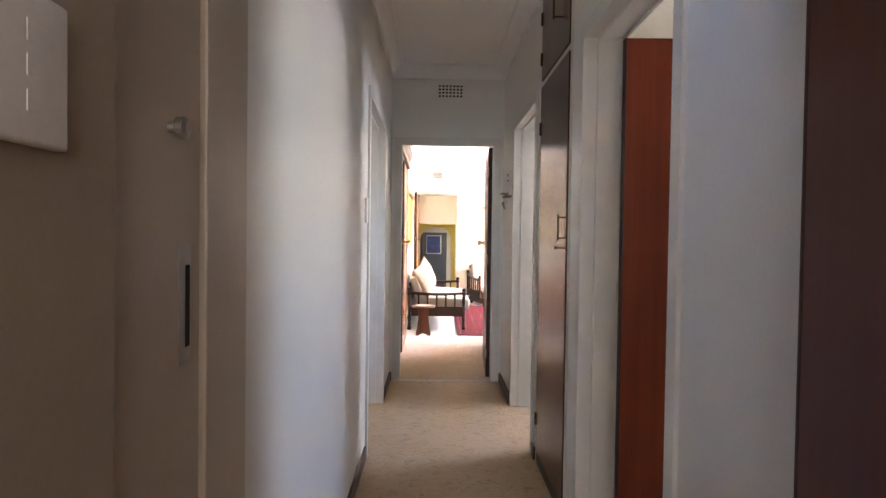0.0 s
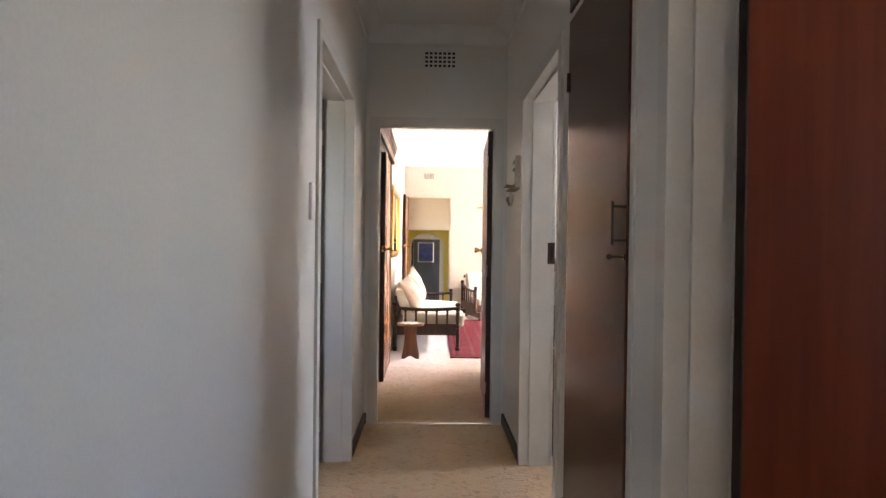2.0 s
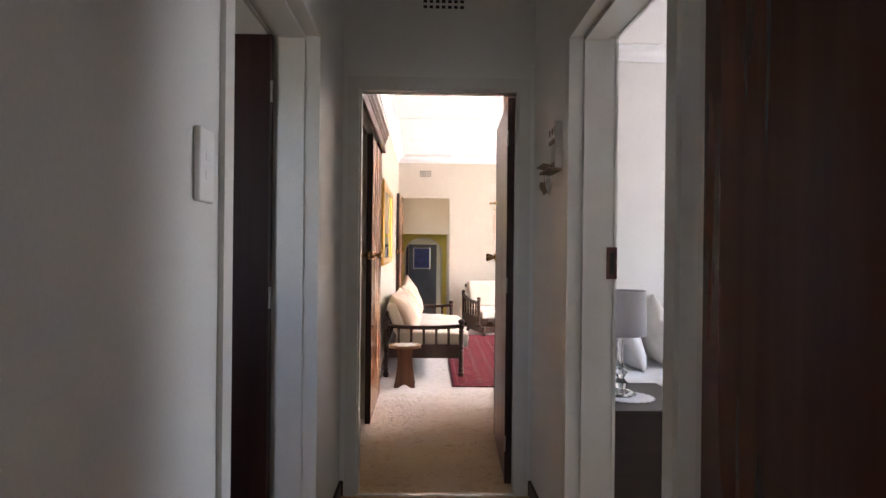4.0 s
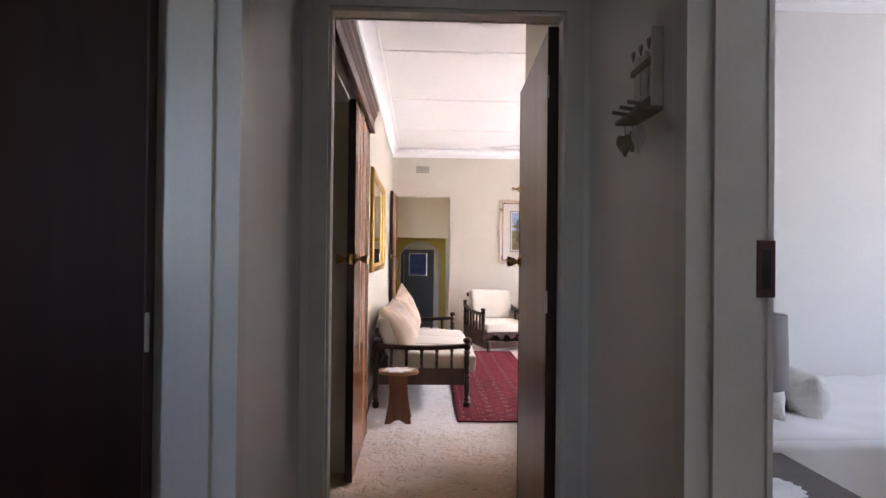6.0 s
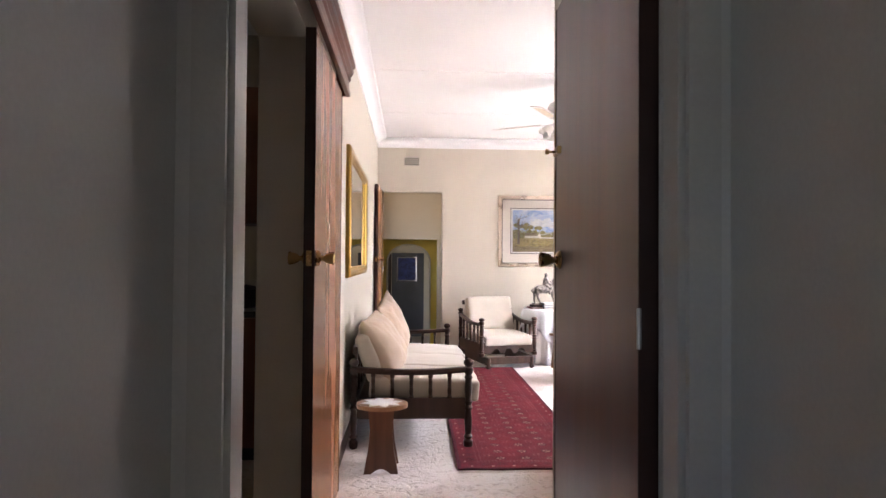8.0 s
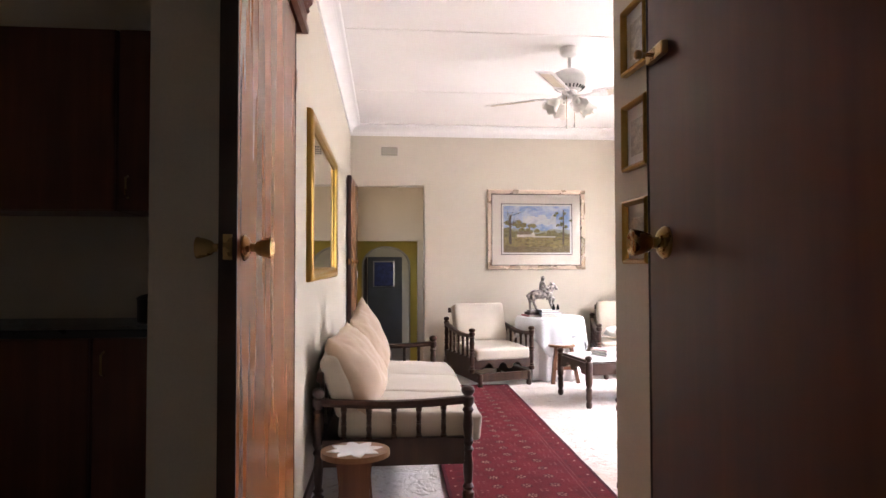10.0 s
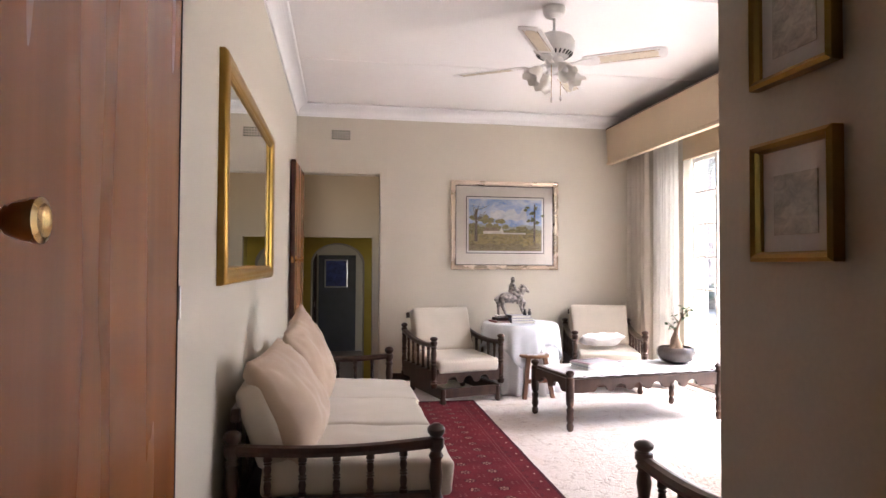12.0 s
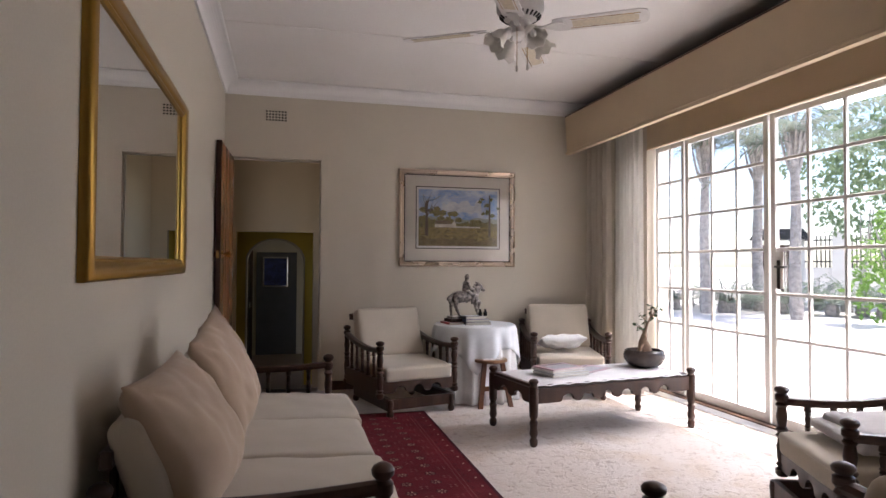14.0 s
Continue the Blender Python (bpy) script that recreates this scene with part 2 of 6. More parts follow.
def add_prism(bm, outline, t0, t1, axis="y", m=None):
    """A plate of the given outline (pairs), from t0 to t1 along axis."""
    def at(p, t):
        q = {"x": (t, p[0], p[1]), "y": (p[0], t, p[1]), "z": (p[0], p[1], t)}[axis]
        return m @ Vector(q) if m else Vector(q)
    a = [bm.verts.new(at(p, t0)) for p in outline]
    b = [bm.verts.new(at(p, t1)) for p in outline]
    n = len(outline)
    bm.faces.new(a)
    bm.faces.new(b[::-1])
    for i in range(n):
        j = (i + 1) % n
        bm.faces.new((a[i], b[i], b[j], a[j]))
    return bm


def prism(outline, t0, t1, axis="y"):
    return add_prism(bmesh.new(), outline, t0, t1, axis)


def padded(w, d, h, r, puff=0.0, n=10, wrinkle=0.0, seed=0):
    """A stuffed box cushion, rounded at its edges, centred on its base."""
    bm = bmesh.new()
    bmesh.ops.create_cube(bm, size=2.0)
    bmesh.ops.subdivide_edges(bm, edges=bm.edges[:], cuts=n, use_grid_fill=True)
    for v in bm.verts:
        u = Vector([math.copysign(1 - (1 - min(1.0, abs(c))) ** 1.8, c) for c in v.co])
        p = Vector((u.x * w / 2, u.y * d / 2, u.z * h / 2))
        q = Vector((max(-w / 2 + r, min(w / 2 - r, p.x)), max(-d / 2 + r, min(d / 2 - r, p.y)), max(-h / 2 + r, min(h / 2 - r, p.z))))
        e = p - q
        if e.length > 1e-6:
            p = q + e.normalized() * r
        fx, fy, fz = 1 - u.x ** 2, 1 - u.y ** 2, 1 - u.z ** 2
        p.z += math.copysign(puff * max(0, fx * fy) ** 0.6, u.z) * (abs(u.z) > 0.9)
        p.x += math.copysign(puff * 0.4 * max(0, fz * fy), u.x) * (abs(u.x) > 0.9)
        p.y += math.copysign(puff * 0.4 * max(0, fz * fx), u.y) * (abs(u.y) > 0.9)
        if wrinkle:
            p += wrinkle * noise.noise_vector(Vector((p.x * 7 + seed, p.y * 7, p.z * 7)))
        v.co = p + Vector((0, 0, h / 2))
    return bm


def pillow(w, h, t, seed=0, n=34):
    """A loose knife-edge cushion standing on its lower edge, its thickness along y."""
    bm = bmesh.new()
    front, back = {}, {}
    for i in range(n + 1):
        for j in range(n + 1):
            u, v = 2 * i / n - 1, 2 * j / n - 1
            edge = i in (0, n) or j in (0, n)
            x = w / 2 * u * (1 - 0.07 * (1 - v * v))
            z = h / 2 * v * (1 - 0.07 * (1 - u * u)) + h / 2
            f = max(0.0, (1 - abs(u) ** 2.4) * (1 - abs(v) ** 2.4)) ** 0.5 * t / 2
            f *= 1.0 - 0.18 * v
            fold = math.sin(9 * math.atan2(v - 0.9, abs(u) - 0.9) + 2 * seed) * math.exp(-2.2 * math.hypot(abs(u) - 0.95, abs(v) - 0.95))
            wr = 0.018 * noise.noise(Vector((u * 2.2 + seed, v * 2.2, seed * 1.7))) + 0.008 * noise.noise(Vector((u * 6 + seed, v * 3, 3.1))) + 0.014 * fold
            wr *= min(1.0, 6 * f / t)
            front[i, j] = bm.verts.new((x, f + (0 if edge else wr), z))
            back[i, j] = front[i, j] if edge else bm.verts.new((x, -f + wr * 0.7, z))
    for i in range(n):
        for j in range(n):
            a = [(i, j), (i + 1, j), (i + 1, j + 1), (i, j + 1)]
            bm.faces.new([front[k] for k in a])
            bm.faces.new([back[k] for k in a][::-1])
    return bm


def finish(name, bm, material, smooth=None):
    sharp = "pillow" not in name and "cushion" not in name and "bolster" not in name and "fold" not in name
    bmesh.ops.recalc_face_normals(bm, faces=bm.faces)
    me = bpy.data.meshes.new(name)
    if smooth is None:
        smooth = len(bm.faces) > 60
    if smooth:
        for f in bm.faces:
            f.smooth = True
        for e in bm.edges if sharp else ():
            if len(e.link_faces) == 2 and e.calc_face_angle(0) > radians(38):
                e.smooth = False
    bm.to_mesh(me)
    bm.free()
    me.materials.append(material)
    return me


def part(name, bm, material, parent, label="", m=None, smooth=None):
    ob = new(name, finish(name, bm, material, smooth))
    ob.parent = parent
    if m is not None:
        ob.matrix_local = m
    return tagged(ob, label)


def same_part(name, src, parent, m):
    """Another part on the same mesh."""
    ob = new(name, src.data)
    ob.parent = parent
    ob.matrix_local = m
    return ob


def thing(name, m, label, category, group=""):
    ob = new(name)
    ob.empty_display_size = 0.1
    ob.matrix_world = m
    return tagged(ob, label, category, group)


def solid(name, bm, material, label="", category="", group="", kind="", m=None, smooth=None):
    ob = new(name, finish(name, bm, material, smooth))
    if m is not None:
        ob.matrix_world = m
    return tagged(ob, label, category, group, kind)


def structure(name, bm, material, label="", category="", smooth=None):
    return solid(name, bm, material, label, category, "", "structure", None, smooth)


def at(x, y, z=0.0, rz=0.0, rx=0.0, ry=0.0):
    return pose(x, y, z, rx, ry, rz)

# ---- the setting ----
XL, XR, YD, YR, YB, XW = 0.20, 1.165, 5.09, 5.20, 11.867, 3.93
ZC, HEAD = 2.70, 2.045
VX, VY = 1.185, 6.53


def wall_along_y(name, x0, x1, y0, y1, material, holes=(), z0=0.0, z1=ZC, label="", category="wall"):
    """A wall whose length runs along y, with openings (from, to, sill, head) through it."""
    bm, y = bmesh.new(), y0
    for a, b, s, h in sorted(holes):
        add_box(bm, x0, x1, y, a, z0, z1)
        if s > z0:
            add_box(bm, x0, x1, a, b, z0, s)
        if h < z1:
            add_box(bm, x0, x1, a, b, h, z1)
        y = b
    add_box(bm, x0, x1, y, y1, z0, z1)
    return structure(name, bm, material, label, category)


def wall_along_x(name, x0, x1, y0, y1, material, holes=(), z0=0.0, z1=ZC, label="", category="wall"):
    bm, x = bmesh.new(), x0
    for a, b, s, h in sorted(holes):
        add_box(bm, x, a, y0, y1, z0, z1)
        if s > z0:
            add_box(bm, a, b, y0, y1, z0, s)
        if h < z1:
            add_box(bm, a, b, y0, y1, h, z1)
        x = b
    add_box(bm, x, x1, y0, y1, z0, z1)
    return structure(name, bm, material, label, category)


FW = 0.03
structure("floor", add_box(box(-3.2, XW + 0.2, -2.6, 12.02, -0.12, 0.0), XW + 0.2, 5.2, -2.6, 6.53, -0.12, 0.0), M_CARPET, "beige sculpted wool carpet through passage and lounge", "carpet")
structure("ceiling_passage", box(XL - 0.17, XR + 0.14, 0.55, YR, ZC, ZC + 0.08), M_CEIL, "painted white passage ceiling", "ceiling")
wall_along_y("wall_passage_left", XL - 0.17, XL, 0.93, YD, M_WALL, [(3.27 - FW, 4.345 + FW, 0, HEAD + FW)], label="pale grey painted passage wall")
wall_along_y("wall_passage_right", XR, XR + 0.14, 0.45, YD, M_WALL, [(1.225 - FW, 2.17 + FW, 0, HEAD + FW), (2.40, 3.19, 0.0, 2.60), (3.335 - FW, 4.30 + FW, 0, HEAD + FW)], label="pale grey painted passage wall with door openings")
wall_along_x("wall_passage_end", XL - 0.17, XR + 0.11, YD, YR, M_WALL, [(0.28 - FW, 1.09 + FW, 0, HEAD + FW)], label="pale grey end wall above the lounge door")
# first room, where the walk begins
wall_along_y("wall_start_left", 0.11, 0.265, -2.6, 0.318, M_TAUPE, label="taupe painted wall beside the switch")
wall_along_y("wall_start_right", 1.20, 1.38, -2.6, 0.45, M_TAUPE, label="taupe painted side wall")
wall_along_x("wall_start_back", 0.11, 1.38, -2.71, -2.6, M_TAUPE, label="taupe painted back wall")
wall_along_x("wall_start_head", 0.11, 1.38, 0.40, 0.78, M_TAUPE, z0=2.08, label="wall above the first doorway")
structure("ceiling_start", box(0.11, 1.38, -2.6, 0.6, ZC + 0.002, ZC + 0.09), M_CEIL, "painted white ceiling", "ceiling")
# study behind the red door
wall_along_y("wall_study_far", 4.0, 4.11, -1.0, 2.38, M_CREAM, [(1.05, 1.85, 1.25, 2.05)], label="cream study wall with a window opening")
wall_along_x("wall_study_north", XR + 0.14, 4.11, 2.28, 2.38, M_CREAM, label="cream study wall")
wall_along_x("wall_study_south", 1.38, 4.11, -1.1, -1.0, M_CREAM, label="cream study wall")
structure("ceiling_study", box(XR + 0.11, 4.2, -1.1, 2.38, ZC + 0.004, ZC + 0.09), M_CEIL, "painted white study ceiling", "ceiling")
# bedroom
wall_along_x("wall_bedroom_north", VX + 0.11, 5.2, 6.42, VY, M_BEDWALL, label="off-white bedroom wall")
wall_along_x("wall_bedroom_south", XR + 0.142, 5.2, 3.20, 3.295, M_BEDWALL, label="off-white bedroom wall")
wall_along_y("wall_bedroom_far", 5.0, 5.2, 3.25, 6.42, M_BEDWALL, [(4.35, 5.45, 1.0, 2.05)], label="off-white bedroom wall with a window opening")
structure("ceiling_bedroom", box(XR + 0.14, 5.2, 3.2, 6.45, ZC + 0.003, ZC + 0.085), M_CEIL, "painted white bedroom ceiling", "ceiling")
# unseen pieces, added so that no sun leaks through the gap behind the cupboard
structure("cupboard_gap_cover", box(XR + 0.14, 5.2, 2.38, 3.2, ZC + 0.002, ZC + 0.085), M_CEIL, "unseen cover over the cupboard gap against the sun", "ceiling")
wall_along_y("cupboard_gap_end", 5.1, 5.2, 2.38, 3.2, M_BEDWALL, label="unseen panel closing the gap behind the cupboard")
# left room
wall_along_y("wall_left_room_far", -3.2, -3.0, 2.0, YR, M_BEDWALL, label="pale room wall")
wall_along_x("wall_left_room_south", -3.0, XL - 0.17, 2.0, 2.1, M_BEDWALL, [(-1.11, -0.53, 1.2, 2.1)], label="pale wall with a window opening")
# unseen slab, added to keep direct sun out of the side room
structure("sun_block_left_room", box(-3.0, XL - 0.18, 0.9, 1.99, 2.30, 2.42), M_CEIL, "unseen slab blocking the sun at the side room window", "eaves")
wall_along_x("wall_left_room_north", -3.0, XL - 0.17, YD + 0.002, YR - 0.002, M_BEDWALL, label="pale room wall")
structure("ceiling_left_room", box(-3.2, XL - 0.17, 2.0, YR, ZC + 0.003, ZC + 0.085), M_CEIL, "painted white ceiling", "ceiling")
# lounge
wall_along_y("wall_lounge_left", XL - 0.20, XL, YR, YB, M_ROOM, [(5.50, 6.50, 0, 2.06)], label="warm beige lounge wall with a sliding-door opening")
wall_along_y("wall_vestibule_right", VX, VX + 0.11, YR, VY, M_ROOM, label="warm beige wall hung with small framed pictures")
wall_along_x("wall_lounge_near", VX + 0.11, XW, VY + 0.002, VY + 0.11, M_ROOM, label="warm beige lounge wall")
wall_along_x("wall_lounge_back", XL - 0.22, XW + 0.2, YB, YB + 0.13, M_ROOM, [(0.24 - FW, 1.025 + FW, 0, HEAD + FW)], z0=-0.7, label="warm beige back wall with a doorway")
wall_along_y("wall_lounge_window", XW, XW + 0.22, VY, YB, M_ROOM, [(7.75, 11.30, 0.0, 2.22)], label="warm beige lounge wall round the glazed doors")
structure("ceiling_lounge", box(XL - 0.22, XW + 0.22, YR, YB + 0.13, ZC + 0.002, ZC + 0.09), M_CEIL, "white lounge ceiling with thin cover strips", "ceiling")
# two more unseen slabs, added against sun patches in study and bedroom
structure("sun_block_study", box(4.12, 5.15, -1.2, 2.6, 2.62, 2.74), M_CEIL, "unseen slab blocking the sun at the study window", "eaves")
structure("sun_block_bedroom", box(5.21, 6.25, 3.0, 6.6, 2.62, 2.74), M_CEIL, "unseen slab blocking the sun at the bedroom window", "eaves")
for yy in (7.57, 9.02, 10.47):
    structure("ceiling_strip", box(XL, XW, yy - 0.010, yy + 0.010, ZC - 0.003, ZC + 0.001, 0.001, 1), M_CEIL, "thin painted ceiling cover strip", "trim")


def cornice(name, x0, y0, x1, y1, out, drop, nx, ny):
    """A cove moulding along the wall line (x0, y0)-(x1, y1), its projection along (nx, ny)."""
    bm = bmesh.new()
    prof = [(0, 0), (out, 0), (out, -0.012), (out * 0.93, -0.016)]
    for i in range(1, 8):
        a = i / 8 * math.pi / 2
        prof.append((out * 0.93 - (out * 0.78) * math.sin(a), -0.016 - (drop - 0.045) * (1 - math.cos(a))))
    prof += [(out * 0.15, -drop + 0.02), (0.014, -drop + 0.012), (0.014, -drop), (0, -drop)]
    rows = []
    for X, Y in ((x0, y0), (x1, y1)):
        rows.append([bm.verts.new((X + nx * a, Y + ny * a, ZC + b)) for a, b in prof])
    n = len(prof)
    for i in range(n):
        j = (i + 1) % n
        bm.faces.new((rows[0][i], rows[0][j], rows[1][j], rows[1][i]))
    bm.faces.new(rows[0])
    bm.faces.new(rows[1][::-1])
    return structure(name, bm, M_CORNICE, "white plaster cove cornice", "trim")


cornice("cornice_passage_left", XL, 0.6, XL, YD, 0.10, 0.105, 1, 0)
cornice("cornice_passage_right", XR, 0.6, XR, YD, 0.10, 0.105, -1, 0)
cornice("cornice_passage_end", XL, YD, XR, YD, 0.10, 0.105, 0, -1)
cornice("cornice_lounge_left", XL, YR, XL, YB, 0.11, 0.115, 1, 0)
cornice("cornice_lounge_back", XL, YB, XW, YB, 0.11, 0.115, 0, -1)
cornice("cornice_lounge_window", XW, VY, XW, YB, 0.11, 0.115, -1, 0)
cornice("cornice_vestibule", VX, YR, VX, VY, 0.11, 0.115, -1, 0)
cornice("cornice_bedroom", VX + 0.11, 6.42, 5.0, 6.42, 0.10, 0.105, 0, -1)


def door_frame(name, m, w, d, h=HEAD, material=M_TRIM, stop=0.0):
    """A pressed-steel door frame: local x across the opening, y through the wall (0 to d), z up."""
    ob = new(name)
    ob.matrix_world = m
    tagged(ob, "cream enamelled pressed-steel door frame", "door frame", "", "structure")

    def jamb(s):
        bm = bmesh.new()
        add_box(bm, -FW, 0.0, -0.004, d + 0.004, 0, h + FW)
        for y0, y1 in ((-0.012, -0.0), (d, d + 0.012)):
            add_box(bm, -0.052, 0.006, y0, y1, 0, h + 0.05)
        add_box(bm, 0, 0.014, stop + 0.045, d - 0.03, 0, h)
        if s:
            for v in bm.verts:
                v.co.x = w - v.co.x
        return bm
    part("jamb", jamb(0), material, ob)
    part("jamb", jamb(1), material, ob)
    bm = bmesh.new()
    add_box(bm, 0.0, w, -0.004, d + 0.004, h, h + FW)
    for y0, y1 in ((-0.012, -0.0), (d, d + 0.012)):
        add_box(bm, 0.006, w - 0.006, y0, y1, h - 0.006, h + 0.05)
    add_box(bm, 0.014, w - 0.014, stop + 0.045, d - 0.03, h - 0.014, h)
    part("head", bm, material, ob)
    return ob


def knob_set(parent, x, z, sides, thick, backset_dir=1):
    """Brass knobs on the faces (sides) of a leaf whose thickness runs 0 to thick along y."""
    for s in sides:
        y = 0.0 if s < 0 else thick
        turn = pose(x, y, z, -90 if s > 0 else 90, 0, 0)
        rose = part("rose", lathe([(0.030, 0.0), (0.030, 0.004), (0.024, 0.011), (0.015, 0.015)], 20), M_BRASS, parent, "round brass rose", turn)
        part("knob", lathe([(0.010, 0.012), (0.010, 0.026), (0.016, 0.031), (0.021, 0.044), (0.025, 0.060), (0.025, 0.064), (0.018, 0.067), (0.011, 0.063)], 20), M_BRASS, parent, "flared brass door knob", turn)


def flush_door(name, m, w, label, face, h=HEAD - 0.012, thick=0.04, knob_x=None, knob_z=1.185, sides=(-1, 1), edge=None, bolt=None):
    """A flush door: local x from the hinge (0) to the free edge (w), thickness along y."""
    ob = new(name)
    ob.matrix_world = m
    tagged(ob, label, "door", "", "structure")
    part("leaf", box(0.003, w - 0.003, 0.002, thick - 0.002, 0.012, h, 0.0025, 1), face, ob)
    for x0, x1 in ((w - 0.004, w + 0.0015), (-0.0015, 0.004)):
        part("edge_strip", box(x0, x1, 0.0, thick, 0.010, h + 0.001, 0.001, 1), M_EDGE, ob, "dark wood edge strip")
    knob_set(ob, knob_x if knob_x is not None else w - 0.065, knob_z, sides, thick)
    part("latch_plate", box(w + 0.0008, w + 0.003, thick / 2 - 0.010, thick / 2 + 0.010, knob_z - 0.028, knob_z + 0.028, 0.0005, 1), M_BRASS, ob, "brass latch plate")
    for z in (0.22, 1.05, 1.82):
        part("hinge", lathe([(0.004, z - 0.04), (0.005, z - 0.038), (0.005, z + 0.038), (0.004, z + 0.04)], 8, pose(-0.004, thick, 0)), M_STEEL, ob)
    if bolt:
        b = part("night_latch", box(w - 0.11, w - 0.03, thick, thick + 0.014, bolt - 0.012, bolt + 0.012, 0.004), M_BRASS, ob, "small brass bolt")
        part("bolt_stud", lathe([(0.004, 0), (0.004, 0.018), (0.009, 0.022), (0.009, 0.030), (0.005, 0.033)], 10, pose(w - 0.06, thick + 0.012, bolt, -90)), M_BRASS, b)
    return ob


# frames
ROT_R = Matrix.Rotation(radians(-90), 4, "Z")   # local x -> -y, local y -> +x
ROT_L = Matrix.Rotation(radians(90), 4, "Z")    # local x -> +y, local y -> -x
door_frame("frame_lounge", at(0.28, YD), 0.81, 0.11, stop=-0.03)
door_frame("frame_study", Matrix.Translation((XR, 2.17, 0)) @ ROT_R, 0.945, 0.14)
door_frame("frame_bedroom", Matrix.Translation((XR, 4.30, 0)) @ ROT_R, 0.965, 0.165)
strike = part("strike_plate", box(0.0062, 0.0150, 0.136, 0.176, 1.132, 1.252, 0.001, 1), plain("dark_bronze_plate", (0.07, 0.03, 0.025), 0.4, 0.6), bpy.data.objects["frame_bedroom"], "dark bronze strike plate")
# the slot is not cut: a near-black patch shows its shade
part("slot_shade", box(0.0151, 0.0156, 0.147, 0.166, 1.150, 1.232), M_DARK, strike, "dark patch for the shade in the strike slot")
door_frame("frame_left_room", Matrix.Translation((XL, 3.27, 0)) @ ROT_L, 1.075, 0.17)
door_frame("frame_back", at(0.24, YB), 0.785, 0.13, material=M_ROOM)

# doors
flush_door("door_lounge", Matrix.Translation((1.086, YR + 0.016, 0)) @ Matrix.Rotation(radians(87.2), 4, "Z"), 0.885, "dark mahogany flush door standing open into the lounge", M_DOOR, sides=(1,), bolt=1.54, knob_x=0.798)
flush_door("door_study", Matrix.Translation((1.31, 2.165, 0)) @ Matrix.Rotation(radians(-2), 4, "Z") @ Matrix.Translation((0, -0.04, 0)), 0.86, "red-stained flush door standing open into the study", M_DOORRED)
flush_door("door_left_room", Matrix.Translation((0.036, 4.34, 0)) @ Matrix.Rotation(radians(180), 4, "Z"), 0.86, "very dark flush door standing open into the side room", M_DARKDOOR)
flush_door("door_start", Matrix.Translation((1.12, 0.62, 0)) @ Matrix.Rotation(radians(-90), 4, "Z"), 0.82, "dark mahogany flush door standing open beside the first doorway", M_DOOR)
flush_door("door_back", Matrix.Translation((0.277, YB - 0.012, 0)) @ Matrix.Rotation(radians(-92), 4, "Z") @ Matrix.Translation((0, -0.04, 0)), 0.77, "brown flush door standing open against the side wall", M_DOORLIGHT)
flush_door("door_sliding", Matrix.Translation((0.212, 7.22, 0)) @ Matrix.Rotation(radians(-90), 4, "Z") , 0.90, "glossy brown flush sliding door slid along the wall", M_DOORLIGHT)


# ---- lounge furniture ----
def turned(r, z0, z1, knob=False):
    """Profile of a turned post: beads near the ends, slim between."""
    L = z1 - z0
    p = [(r * 0.75, 0), (r, 0.03), (r, 0.08), (r * 0.6, 0.10), (r * 0.95, 0.13), (r * 0.6, 0.16), (r * 0.72, 0.20), (r * 0.85, 0.32), (r * 0.62, 0.42),
         (r * 0.95, 0.45), (r * 0.62, 0.48), (r * 0.95, 0.52), (r * 0.62, 0.55), (r * 0.85, 0.66), (r * 0.65, 0.76), (r * 0.95, 0.79), (r * 0.65, 0.82), (r, 0.85)]
    p += [(r, 0.90), (r * 0.66, 0.915), (r * 1.05, 0.94), (r * 1.12, 0.965), (r * 0.9, 0.985), (r * 0.4, 1.0)] if knob else [(r * 0.9, 0.93), (r, 0.97), (r * 0.7, 1.0)]
    return [(a, z0 + b * L) for a, b in p]


def scallop(x0, x1, z_top, z_low, n, rise):
    """Outline of an apron with a row of small arches cut in its lower edge."""
    pts = [(x0, z_top), (x0, z_low)]
    margin = (x1 - x0) * 0.12
    step = (x1 - x0 - 2 * margin) / n
    for i in range(n):
        a = x0 + margin + i * step
        pts.append((a + step * 0.08, z_low))
        for k in range(0, 7):
            t = math.pi * k / 6
            pts.append((a + step * (0.5 - 0.30 * math.cos(t)), z_low + 0.010 + rise * math.sin(t)))
        pts.append((a + step * 0.92, z_low))
    return pts + [(x1, z_low), (x1, z_top)]


